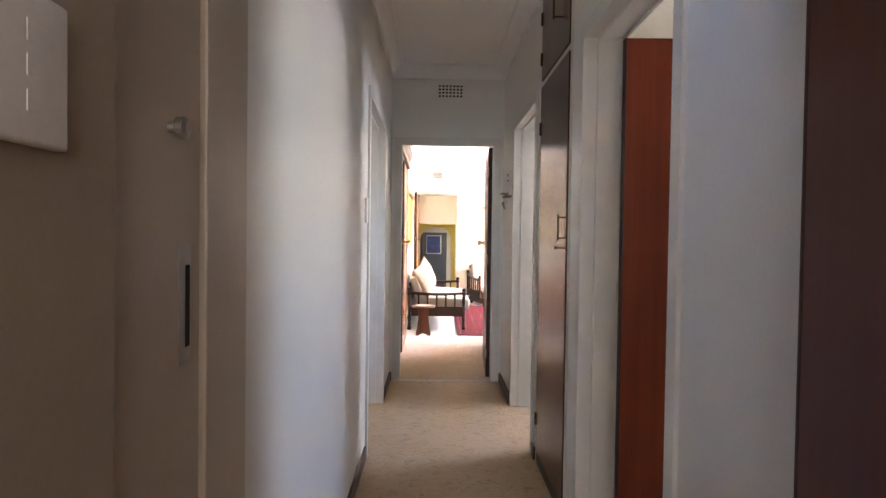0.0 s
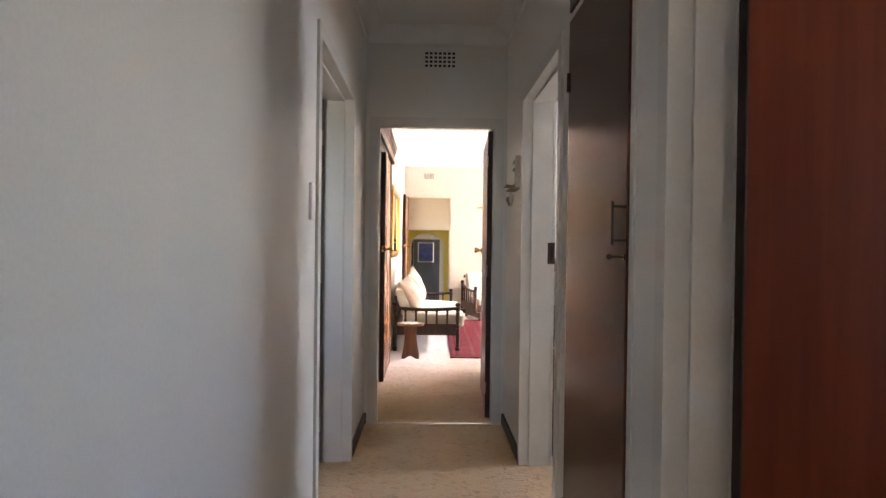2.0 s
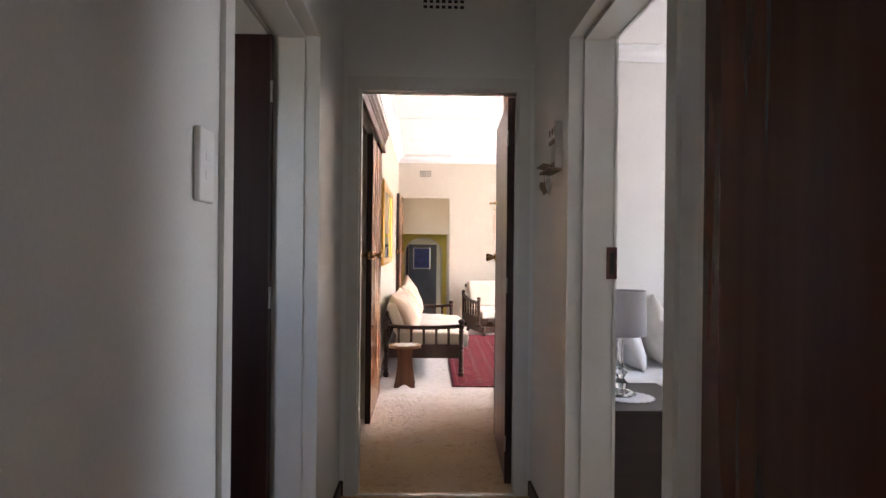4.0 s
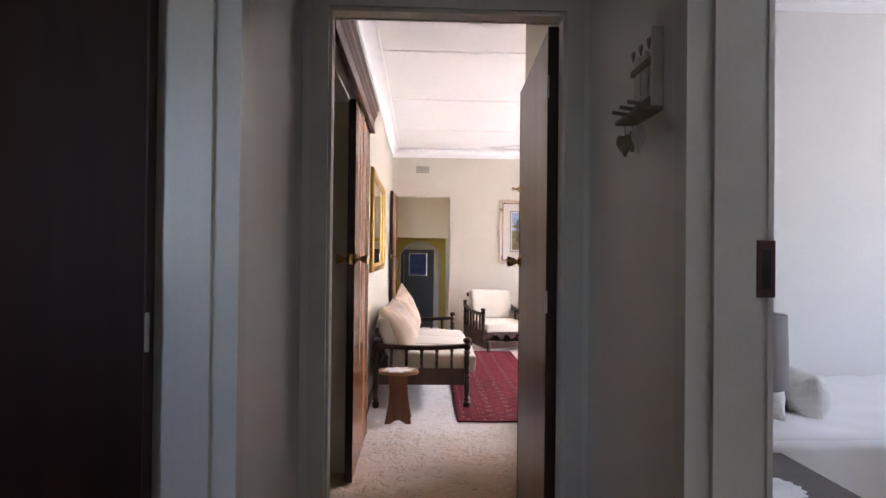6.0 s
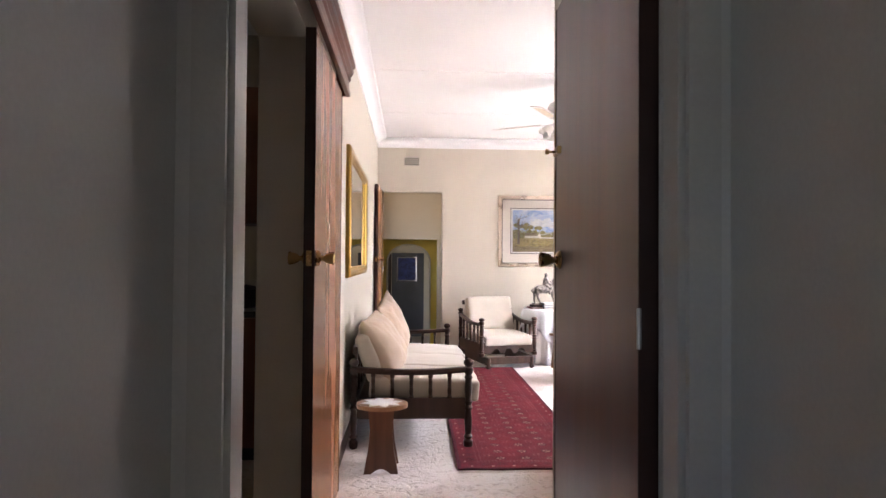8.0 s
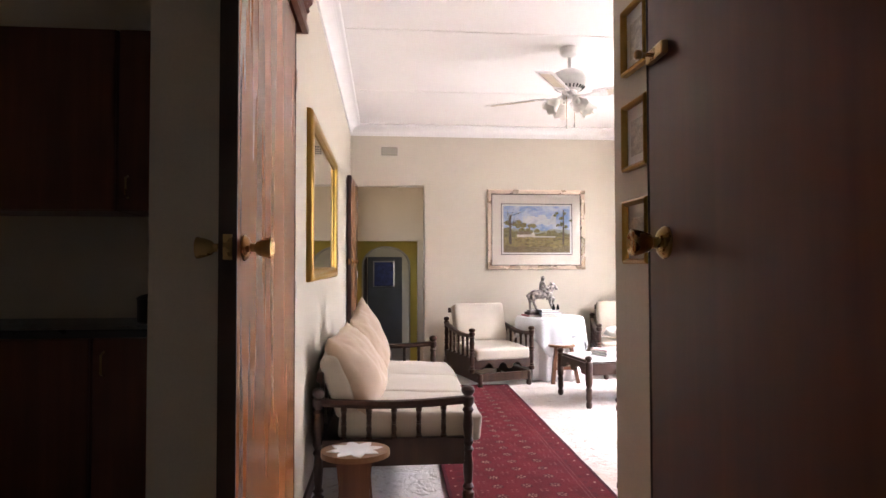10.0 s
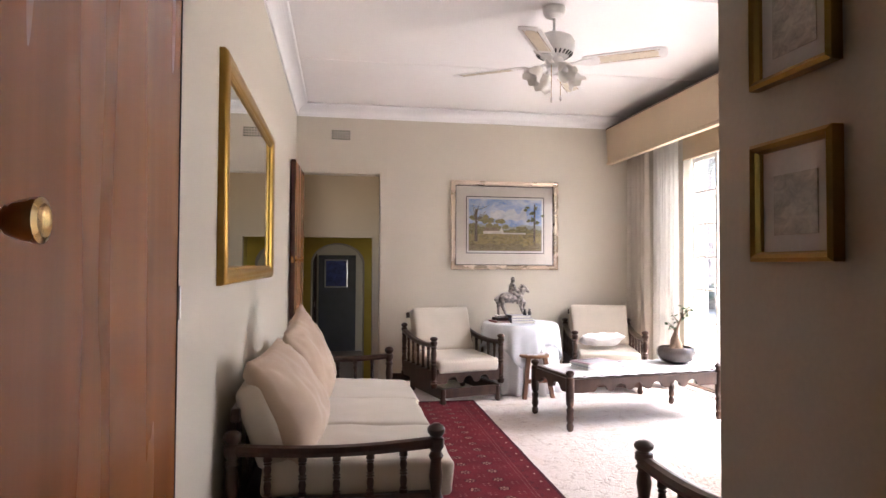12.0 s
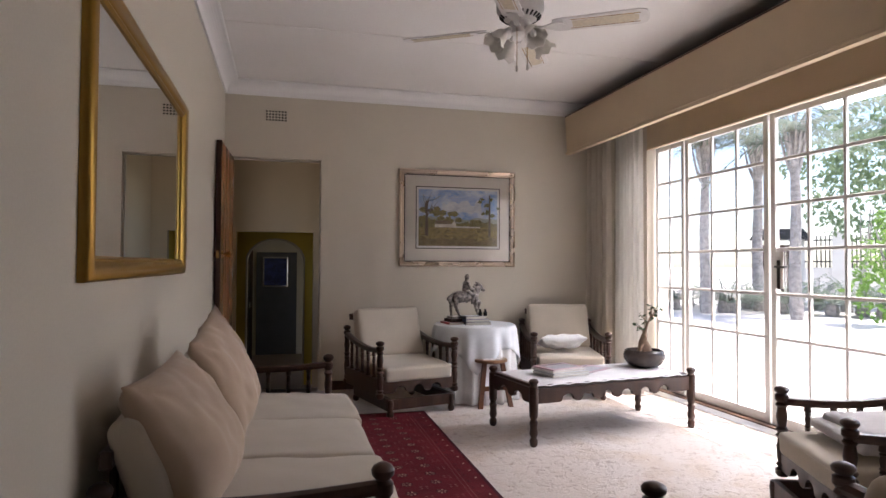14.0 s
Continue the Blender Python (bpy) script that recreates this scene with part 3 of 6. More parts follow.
def arm_side(parent, x, d, z_rail, z_knob, z_low, n, back_rise, foot):
    """One arm: front and back posts, curved rail, low rail and turned spindles."""
    part("front_post", lathe(turned(0.030, foot, z_knob, True), 14, pose(x, 0, 0)), M_TURNED, parent)
    part("back_post", lathe(turned(0.028, foot, z_knob + back_rise, True), 14, pose(x, d, 0)), M_TURNED, parent)
    pts, m = [], 9
    for i in range(m):
        t = i / (m - 1)
        pts.append((x, d * t, z_rail + back_rise * t * t - 0.018 * math.sin(math.pi * t)))
    bm = bmesh.new()
    rows = []
    for q in pts:
        c = Vector(q)
        rows.append([bm.verts.new(c + Vector((a, 0, b))) for a, b in ((-0.020, -0.016), (0.020, -0.016), (0.026, 0.0), (0.020, 0.017), (0.0, 0.022), (-0.020, 0.017), (-0.026, 0.0))])
    for a, b in zip(rows, rows[1:]):
        for k in range(7):
            bm.faces.new((a[k], a[(k + 1) % 7], b[(k + 1) % 7], b[k]))
    bm.faces.new(rows[0])
    bm.faces.new(rows[-1][::-1])
    part("arm_rail", bm, M_TURNED, parent)
    part("side_rail", box(x - 0.016, x + 0.016, 0.02, d - 0.02, z_low - 0.13, z_low, 0.004), M_TURNED, parent)
    for i in range(n):
        t = (i + 1) / (n + 1)
        top = z_rail + back_rise * t * t - 0.018 * math.sin(math.pi * t) - 0.01
        part("spindle", lathe(turned(0.0165, z_low - 0.005, top), 10, pose(x, d * t, 0)), M_TURNED, parent)


def armchair(m, label, w=0.63, d=0.68):
    """A glider armchair with turned posts; origin at its front post, x along the front, y to the back."""
    ob = thing("armchair", m, label, "armchair", "armchairs of the lounge suite")
    for x in (0.0, w):
        arm_side(ob, x, d, 0.485, 0.555, 0.275, 5, 0.06, 0.135)
    part("front_apron", prism(scallop(0.02, w - 0.02, 0.285, 0.165, 3, 0.045), -0.012, 0.014), M_TURNED, ob, "scalloped dark wood apron")
    part("seat_board", box(0.02, w - 0.02, 0.015, d - 0.03, 0.24, 0.262, 0.003), M_TURNED, ob)
    for x in (0.06, w - 0.06):
        part("glider_foot", box(x - 0.022, x + 0.022, -0.05, d - 0.05, 0.045, 0.135, 0.008), M_TURNED, ob)
        for y in (-0.055, d - 0.06):
            part("foot", lathe([(0.016, 0), (0.026, 0.012), (0.026, 0.03), (0.02, 0.05), (0.024, 0.10), (0.02, 0.13)], 12, pose(x, y, 0)), M_TURNED, ob)
    part("glider_rail", box(0.05, w - 0.05, -0.065, -0.040, 0.055, 0.135, 0.004), M_TURNED, ob)
    for i in range(4):
        x = 0.10 + i * (w - 0.20) / 3
        part("back_slat", box(x - 0.02, x + 0.02, -0.009, 0.009, 0.0, 0.42, 0.003), M_TURNED, ob, "", pose(0, d - 0.09, 0.27, -16) )
    part("back_top_rail", box(0.03, w - 0.03, -0.014, 0.014, 0.40, 0.45, 0.006), M_TURNED, ob, "", pose(0, d - 0.09, 0.27, -16))
    seat = part("seat_cushion", padded(w - 0.07, d - 0.03, 0.105, 0.022, 0.008, 14, 0.005, 3), M_FABRIC, ob, "cream fabric box cushion", pose(w / 2, d / 2 - 0.045, 0.262, 2.5))
    part("piping", box(-(w - 0.09) / 2, (w - 0.09) / 2, -(d - 0.03) / 2 - 0.002, -(d - 0.03) / 2 + 0.004, 0.084, 0.090, 0.002, 1), M_FABRIC, seat)
    part("back_cushion", padded(w - 0.075, 0.12, 0.40, 0.026, 0.004, 14, 0.006, 7), M_FABRIC, ob, "cream fabric back cushion", pose(w / 2, d - 0.19, 0.360, -19))
    return ob


def sofa(m, w=2.20, d=0.72):
    ob = thing("sofa", m, "dark turned-wood sofa with cream cushions against the wall", "sofa")
    for x in (0.0, w):
        arm_side(ob, x, d, 0.492, 0.560, 0.315, 5, 0.0, 0.0)
    part("front_apron", box(0.02, w - 0.02, -0.014, 0.012, 0.20, 0.30, 0.004), M_TURNED, ob)
    part("back_rail", box(0.02, w - 0.02, d - 0.014, d + 0.012, 0.20, 0.30, 0.004), M_TURNED, ob)
    part("seat_board", box(0.02, w - 0.02, 0.015, d - 0.02, 0.262, 0.285, 0.003), M_TURNED, ob)
    part("back_top_rail", box(0.02, w - 0.02, d - 0.02, d + 0.012, 0.58, 0.63, 0.008), M_TURNED, ob)
    for i in range(9):
        x = 0.12 + i * (w - 0.24) / 8
        part("back_slat", box(x - 0.018, x + 0.018, d - 0.012, d + 0.004, 0.29, 0.59, 0.003), M_TURNED, ob)
    cw = 0.56
    for i in range(3):
        c = part("seat_cushion", padded(cw + 0.002, d - 0.02, 0.135, 0.022, 0.008, 22, 0.007, 11 + 5 * i), M_FABRIC, ob, "cream fabric box cushion", pose(0.03 + cw * (i + 0.5), d / 2 - 0.085 + 0.012 * (i % 2), 0.288, 2.0, 0.8 * (1 - i), 0.9 * (i - 1)))
        part("back_cushion", padded(cw - 0.01, 0.115, 0.31, 0.028, 0.008, 16, 0.010, 31 + 7 * i), M_FABRIC, ob, "cream fabric back cushion leaning to the wall", pose(0.03 + cw * (i + 0.5), d - 0.14, 0.41, -18))
    return ob


sofa(at(0.98, 7.965, 0, 90))
armchair(at(1.395, 10.775, 0, 15), "dark turned-wood armchair with cream cushions beside the rug")
armchair(at(2.75, 11.13, 0, -13), "dark turned-wood armchair with cream cushions near the curtain")
armchair(at(2.98, 8.68, 0, -112), "dark turned-wood armchair with a folded throw on its seat")
armchair(at(2.27, 7.68, 0, 182), "dark turned-wood armchair with its back to the passage")


def lean(x, y, z, yaw, tilt, spin=0.0):
    return pose(x, y, z, 0, 0, yaw) @ pose(0, 0, 0, tilt, 0, 0) @ pose(0, 0, 0, 0, spin, 0)


M_PILLOW = plain("sand_cotton_pillow", (0.48, 0.36, 0.26), 0.9, vary=0.05, scale=4, grain=380, relief=0.5, depth=0.001, sheen=0.2)
solid("throw_pillow", pillow(0.44, 0.44, 0.22, 2.0), M_PILLOW, "plump sand-coloured throw pillow leaning on the sofa", "pillow", "throw pillows on the sofa", m=lean(0.53, 8.21, 0.42, 78, -26, -6))
solid("throw_pillow", pillow(0.39, 0.47, 0.16, 9.0), M_PILLOW, "plump sand-coloured throw pillow standing beyond the first", "pillow", "throw pillows on the sofa", m=lean(0.57, 8.93, 0.465, 76, -18, -19))
solid("seat_pillow", pillow(0.40, 0.24, 0.11, 4.0), M_LINEN, "small white pillow lying on the armchair seat", "pillow", m=pose(3.07, 11.33, 0.425, 72, 0, -13))
M_THROW = plain("grey_striped_fleece", (0.52, 0.50, 0.50), 0.95, vary=0.12, scale=14, grain=300, relief=0.6, depth=0.003, sheen=0.4)
throw = thing("folded_throw", at(2.98, 8.68, 0, -112) @ pose(0.32, 0.28, 0.388), "folded pale grey fleece throw on the armchair seat", "blanket")
part("lower_fold", padded(0.46, 0.40, 0.05, 0.022, 0.006, 8, 0.008, 5), M_THROW, throw)
part("upper_fold", padded(0.42, 0.34, 0.04, 0.018, 0.006, 8, 0.010, 8), M_THROW, throw, "", pose(0.01, 0.02, 0.046, 2, 0, 4))


# rug
def rug_material(w, l):
    m, nt, bs = tree_of("red_woven_rug")
    sep = nt.nodes.new("ShaderNodeSeparateXYZ")
    nt.links.new(coords(nt), sep.inputs[0])

    def op(kind, a, b=None):
        n = nt.nodes.new("ShaderNodeMath")
        n.operation = kind
        for i, v in enumerate((a, b)):
            if v is None:
                continue
            if isinstance(v, (int, float)):
                n.inputs[i].default_value = v
            else:
                nt.links.new(v, n.inputs[i])
        return n.outputs[0]

    def band(v, lo, hi):
        return op("MULTIPLY", op("GREATER_THAN", v, lo), op("LESS_THAN", v, hi))
    x, y = sep.outputs[0], sep.outputs[1]
    ax, ay = op("ABSOLUTE", x), op("ABSOLUTE", y)
    px, py, rim = 0.150, 0.135, 0.150

    def cell(off):
        u = op("MULTIPLY", op("SUBTRACT", op("FRACT", op("ADD", op("DIVIDE", x, px), 40.5 + off)), 0.5), px)
        v = op("MULTIPLY", op("SUBTRACT", op("FRACT", op("ADD", op("DIVIDE", y, py), 40.5 + off)), 0.5), py)
        r = op("SQRT", op("ADD", op("MULTIPLY", u, u), op("MULTIPLY", v, v)))
        return r, op("SINE", op("MULTIPLY", op("ARCTAN2", u, v), 6.0)), op("ABSOLUTE", u), op("ABSOLUTE", v)
    r1, s1, u1, v1 = cell(0.0)
    r2, s2, u2, v2 = cell(0.5)
    ground = band(r1, 0.0, 0.031)
    cream = op("MULTIPLY", band(r1, 0.009, 0.025), op("GREATER_THAN", s1, 0.1))
    dash = op("MULTIPLY", op("MULTIPLY", band(u2, 0.008, 0.020), band(v2, 0.008, 0.017)), op("GREATER_THAN", op("ABSOLUTE", s2), 0.15))
    edge = op("MAXIMUM", op("SUBTRACT", ax, w / 2 - rim), op("SUBTRACT", ay, l / 2 - rim))
    inside = op("LESS_THAN", edge, -0.01)
    along = op("ADD", op("SINE", op("MULTIPLY", x, 300)), op("SINE", op("MULTIPLY", y, 300)))
    lines = op("MULTIPLY", op("MAXIMUM", band(edge, 0.004, 0.011), band(edge, 0.026, 0.032)), op("GREATER_THAN", along, 0.2))
    dots = op("MULTIPLY", band(edge, 0.095, 0.107), op("GREATER_THAN", op("MAXIMUM", op("SINE", op("MULTIPLY", x, 52)), op("SINE", op("MULTIPLY", y, 52))), 0.93))
    blotch = op("MULTIPLY", band(edge, 0.040, 0.085), op("GREATER_THAN", op("ADD", op("SINE", op("MULTIPLY", x, 70)), op("SINE", op("MULTIPLY", y, 70))), 0.2))
    outer = op("GREATER_THAN", edge, rim - 0.020)
    wear = noise_at(nt, coords(nt), 5, 4)
    fade = ramp(nt, noise_at(nt, coords(nt), 60, 3), [(0.35, (0.15, 0.15, 0.15)), (0.6, (1, 1, 1))])
    base = ramp(nt, wear, [(0.3, (0.088, 0.007, 0.013)), (0.7, (0.15, 0.014, 0.021))])
    c = blend(nt, base, (0.030, 0.006, 0.012), op("MULTIPLY", op("MULTIPLY", ground, inside), 0.6))
    c = blend(nt, c, (0.52, 0.36, 0.26), op("MULTIPLY", op("MULTIPLY", op("MULTIPLY", cream, inside), fade), 0.75))
    c = blend(nt, c, (0.40, 0.22, 0.18), op("MULTIPLY", op("MULTIPLY", op("MULTIPLY", dash, inside), fade), 0.6))
    c = blend(nt, c, (0.36, 0.22, 0.18), op("MULTIPLY", op("MULTIPLY", lines, fade), 0.45))
    c = blend(nt, c, (0.55, 0.38, 0.30), op("MULTIPLY", dots, 0.7))
    c = blend(nt, c, (0.045, 0.007, 0.014), op("MULTIPLY", op("MULTIPLY", blotch, fade), 0.6))
    c = blend(nt, c, (0.040, 0.010, 0.018), op("MULTIPLY", outer, 0.7))
    weave = noise_at(nt, coords(nt), 420, 2)
    c = blend(nt, c, ramp(nt, weave, [(0.3, (0.62, 0.62, 0.62)), (0.7, (1, 1, 1))]), 0.6, "MULTIPLY")
    nt.links.new(c, bs.inputs["Base Color"])
    bs.inputs["Roughness"].default_value = 0.95
    bs.inputs["Specular IOR Level"].default_value = 0.15
    bump(nt, bs, weave, 0.7, 0.003)
    return m


RW, RL = 0.83, 3.34
bm = bmesh.new()
nx, ny = 14, 50
grid = [[bm.verts.new(((i / nx - 0.5) * RW, (j / ny - 0.5) * RL + 0.004 * math.sin(i * 1.1), 0.011 + 0.003 * noise.noise(Vector((i * 0.5, j * 0.3, 0))))) for i in range(nx + 1)] for j in range(ny + 1)]
for j in range(ny):
    for i in range(nx):
        bm.faces.new((grid[j][i], grid[j][i + 1], grid[j + 1][i + 1], grid[j + 1][i]))
ext = bmesh.ops.extrude_face_region(bm, geom=bm.faces[:])
for v in [e for e in ext["geom"] if isinstance(e, bmesh.types.BMVert)]:
    v.co.z = 0.0015
rug = thing("rug", at(1.315, 9.195, 0, -0.6), "long dark red patterned woven rug on the carpet", "rug")
part("woven_field", bm, rug_material(RW, RL), rug, "", smooth=True)
M_FRINGE = plain("rug_fringe", (0.55, 0.48, 0.38), 0.95)
for s in (-1, 1):
    bm = bmesh.new()
    for i in range(70):
        x = (i / 69 - 0.5) * (RW - 0.01)
        add_box(bm, x - 0.0025, x + 0.0025, s * RL / 2, s * (RL / 2 + 0.028 + 0.008 * random.random()), 0.001, 0.004)
    part("fringe", bm, M_FRINGE, rug, "cream knotted fringe")


# coffee table
def coffee_table(m, w=1.25, d=0.55):
    ob = thing("coffee_table", m, "long dark wood coffee table with scalloped aprons", "coffee table")
    for x in (0, w):
        for y in (0, d):
            part("leg", lathe([(0.016, 0), (0.024, 0.012), (0.026, 0.04), (0.018, 0.055), (0.027, 0.08), (0.022, 0.12), (0.027, 0.15), (0.018, 0.165), (0.027, 0.185), (0.029, 0.22), (0.029, 0.365), (0.019, 0.375), (0.030, 0.392), (0.031, 0.402), (0.022, 0.413), (0.008, 0.417)], 14, pose(x, y, 0)), M_TURNED, ob)
    for y in (0, d):
        part("apron", prism(scallop(0.025, w - 0.025, 0.355, 0.262, 6, 0.040), y - 0.011, y + 0.011), M_TURNED, ob, "scalloped long apron")
    for x in (0, w):
        part("end_apron", prism(scallop(0.025, d - 0.025, 0.355, 0.262, 2, 0.040), x - 0.011, x + 0.011, "x"), M_TURNED, ob, "scalloped end apron")
    part("tabletop", box(0.012, w - 0.012, 0.012, d - 0.012, 0.352, 0.372, 0.004), M_TURNED, ob)
    return ob


TABLE = at(2.206, 9.825, 0, 8)
coffee_table(TABLE)


def lace_material():
    m, nt, bs = tree_of("white_lace")
    v = coords(nt, (1, 1, 1))
    vor = nt.nodes.new("ShaderNodeTexVoronoi")
    vor.inputs["Scale"].default_value = 90
    nt.links.new(v, vor.inputs["Vector"])
    n = noise_at(nt, v, 7, 3)
    c = blend(nt, ramp(nt, n, [(0.3, (0.66, 0.66, 0.68)), (0.7, (0.80, 0.80, 0.80))]), ramp(nt, vor.outputs["Distance"], [(0.15, (0.80, 0.78, 0.76)), (0.4, (1, 1, 1))]), 0.5, "MULTIPLY")
    nt.links.new(c, bs.inputs["Base Color"])
    bs.inputs["Roughness"].default_value = 0.95
    bump(nt, bs, vor.outputs["Distance"], 0.4, 0.0015)
    return m


M_LACE = lace_material()


def cloth_slab(x0, x1, y0, y1, hang, n=26, k=12, amp=0.003):
    """A cloth over a table top: flat in the middle, falling at its edges, 2 mm thick."""
    bm = bmesh.new()
    top = []
    for j in range(k + 1):
        row = []
        for i in range(n + 1):
            u, v = i / n, j / k
            x, y = x0 + (x1 - x0) * u, y0 + (y1 - y0) * v
            e = min(u * (x1 - x0), (1 - u) * (x1 - x0), v * (y1 - y0), (1 - v) * (y1 - y0))
            drop = hang * max(0, 1 - e / 0.03) ** 1.5
            row.append(bm.verts.new((x, y, 0.006 + amp * noise.noise(Vector((x * 9, y * 9, 1))) - drop + 0.004 * math.sin(x * 90) * (drop > 0))))
        top.append(row)
    for j in range(k):
        for i in range(n):
            bm.faces.new((top[j][i], top[j][i + 1], top[j + 1][i + 1], top[j + 1][i]))
    ext = bmesh.ops.extrude_face_region(bm, geom=bm.faces[:])
    for v in [e for e in ext["geom"] if isinstance(e, bmesh.types.BMVert)]:
        v.co.z -= 0.0025
    return bm


solid("table_runner", cloth_slab(0.03, 1.22, 0.0, 0.55, 0.012), M_LACE, "white lace runner spread over the coffee table", "tablecloth", m=TABLE @ pose(0, 0, 0.3745), smooth=True)
PAPER = [plain("printed_cover_%s" % n, c, 0.35, vary=0.2, scale=18) for n, c in (("pink", (0.62, 0.45, 0.50)), ("white", (0.75, 0.74, 0.72)), ("grey", (0.45, 0.47, 0.50)), ("dark", (0.06, 0.06, 0.08)), ("red", (0.32, 0.05, 0.06)), ("blue", (0.08, 0.10, 0.22)))]
M_PAGES = plain("page_block", (0.72, 0.69, 0.62), 0.9, vary=0.05, grain=600)


def book(m, w, d, h, cover, label, category="book", group=""):
    ob = thing("magazine" if category == "magazine" else "book", m, label, category, group)
    part("pages", box(0.004, w - 0.003, 0.003, d - 0.003, 0.002, h - 0.002), M_PAGES, ob)
    part("front_cover", box(0, w, 0, d, h - 0.002, h, 0.0007, 1), cover, ob)
    part("back_cover", box(0, w, 0, d, 0, 0.002, 0.0007, 1), cover, ob)
    part("spine", box(0, 0.003, 0, d, 0.002, h - 0.002), cover, ob)
    part("title_bar", box(w * 0.15, w * 0.85, d * 0.78, d * 0.90, h, h + 0.0006), PAPER[3] if cover is not PAPER[3] else PAPER[1], ob)
    part("cover_picture", box(w * 0.12, w * 0.88, d * 0.12, d * 0.70, h, h + 0.0006), PAPER[2], ob)
    return ob


z = 0.384
for i, (w, d, h, c) in enumerate(((0.30, 0.23, 0.014, 1), (0.30, 0.22, 0.013, 2), (0.29, 0.22, 0.012, 1), (0.28, 0.21, 0.010, 0))):
    book(TABLE @ pose(0.22 + 0.01 * (i % 2), 0.13, z, 0, 0, 4 + 2.5 * i), w, d, h, PAPER[c], "glossy magazine in a small stack on the coffee table", "magazine", "magazines on the coffee table")
    z += h + 0.0008
book(TABLE @ pose(0.56, 0.20, 0.384, 0, 0, 24), 0.28, 0.20, 0.006, PAPER[0], "thin glossy magazine lying open-edged on the lace", "magazine", "magazines on the coffee table")


# bonsai in its bowl
M_BOWL = plain("glazed_stoneware", (0.07, 0.055, 0.05), 0.22, vary=0.3, scale=16)
M_SOIL = plain("potting_soil", (0.05, 0.035, 0.025), 0.95, vary=0.3, scale=60, relief=0.8, depth=0.006)
M_BARK = plain("bonsai_bark", (0.20, 0.13, 0.085), 0.85, vary=0.25, scale=25, relief=0.7, depth=0.004)
M_LEAF = plain("bonsai_leaf", (0.05, 0.10, 0.04), 0.4, vary=0.3, scale=20)


def leaf_bm(L, W):
    bm = bmesh.new()
    pts = [(0, 0), (W * 0.5, L * 0.3), (W * 0.45, L * 0.7), (0, L), (-W * 0.45, L * 0.7), (-W * 0.5, L * 0.3)]
    a = [bm.verts.new((x, y, 0.12 * abs(x) + 0.0008)) for x, y in pts]
    mid = bm.verts.new((0, L * 0.5, -0.0006))
    for i in range(6):
        bm.faces.new((a[i], a[(i + 1) % 6], mid))
    ext = bmesh.ops.extrude_face_region(bm, geom=bm.faces[:])
    for v in [e for e in ext["geom"] if isinstance(e, bmesh.types.BMVert)]:
        v.co.z += 0.0009
    return bm


bonsai = thing("bonsai", TABLE @ pose(1.10, 0.30, 0.383) @ Matrix.Diagonal((1.06, 1.06, 1.2, 1)), "small fig bonsai in a dark glazed bowl", "plant")
bowl = part("bowl", lathe([(0.07, 0.0), (0.085, 0.004), (0.115, 0.022), (0.135, 0.050), (0.138, 0.075), (0.128, 0.098), (0.120, 0.104), (0.113, 0.102), (0.118, 0.085), (0.10, 0.075)], 32), M_BOWL, bonsai, "dark glazed stoneware bowl")
part("soil", lathe([(0.114, 0.070), (0.114, 0.088), (0.06, 0.096), (0.01, 0.098)], 20), M_SOIL, bonsai, "dark potting soil")
part("trunk", tube([(0, 0, 0.09), (0.004, 0, 0.12), (-0.004, 0.004, 0.155), (0.0, 0.0, 0.19), (0.012, 0, 0.22), (0.03, 0.0, 0.26), (0.055, 0, 0.30)], [0.050, 0.044, 0.030, 0.018, 0.010, 0.007, 0.004], 12), M_BARK, bonsai, "swollen bonsai trunk")
part("root", tube([(0.0, 0.01, 0.14), (0.035, 0.0, 0.11), (0.06, -0.01, 0.092)], [0.02, 0.016, 0.006], 8), M_BARK, bonsai)
part("root", tube([(0.0, -0.01, 0.14), (-0.04, -0.02, 0.11), (-0.06, -0.03, 0.092)], [0.02, 0.016, 0.006], 8), M_BARK, bonsai)
LEAF = None
rng = random.Random(5)
for bx, by, bz, tx, ty, tz in ((0.005, 0, 0.20, -0.06, 0.01, 0.25), (0.03, 0, 0.26, 0.10, 0.01, 0.31), (0.055, 0, 0.30, 0.07, 0.0, 0.36), (0.03, 0, 0.25, -0.01, 0.03, 0.31), (0.05, 0, 0.29, 0.11, -0.03, 0.35)):
    part("branch", tube([(bx, by, bz), ((bx + tx) / 2, (by + ty) / 2, (bz + tz) / 2 + 0.01), (tx, ty, tz)], [0.005, 0.0035, 0.002], 6), M_BARK, bonsai)
    for k in range(8):
        t = 0.35 + 0.65 * rng.random()
        m = pose(bx + (tx - bx) * t + rng.uniform(-0.012, 0.012), by + (ty - by) * t + rng.uniform(-0.012, 0.012), bz + (tz - bz) * t + rng.uniform(-0.006, 0.014), rng.uniform(-50, 50), rng.uniform(-50, 50), rng.uniform(0, 360))
        if LEAF is None:
            LEAF = part("leaf", leaf_bm(0.030, 0.022), M_LEAF, bonsai, "dark green rounded leaf", m)
        else:
            same_part("leaf", LEAF, bonsai, m)


# stools
def doily_star(r=0.105):
    pts = []
    for i in range(32):
        a = 2 * math.pi * i / 32
        k = abs((i % 4) - 2) / 2
        pts.append((r * (0.62 + 0.38 * k) * math.cos(a), r * (0.62 + 0.38 * k) * math.sin(a)))
    return prism(pts, 0.0, 0.0022, "z")


st = thing("stool", at(0.452, 7.60, 0, 0), "small brown board-sided stool beside the sofa arm", "stool", "small wooden stools")
oval = [(0.145 * math.cos(2 * math.pi * i / 32), 0.125 * math.sin(2 * math.pi * i / 32)) for i in range(32)]
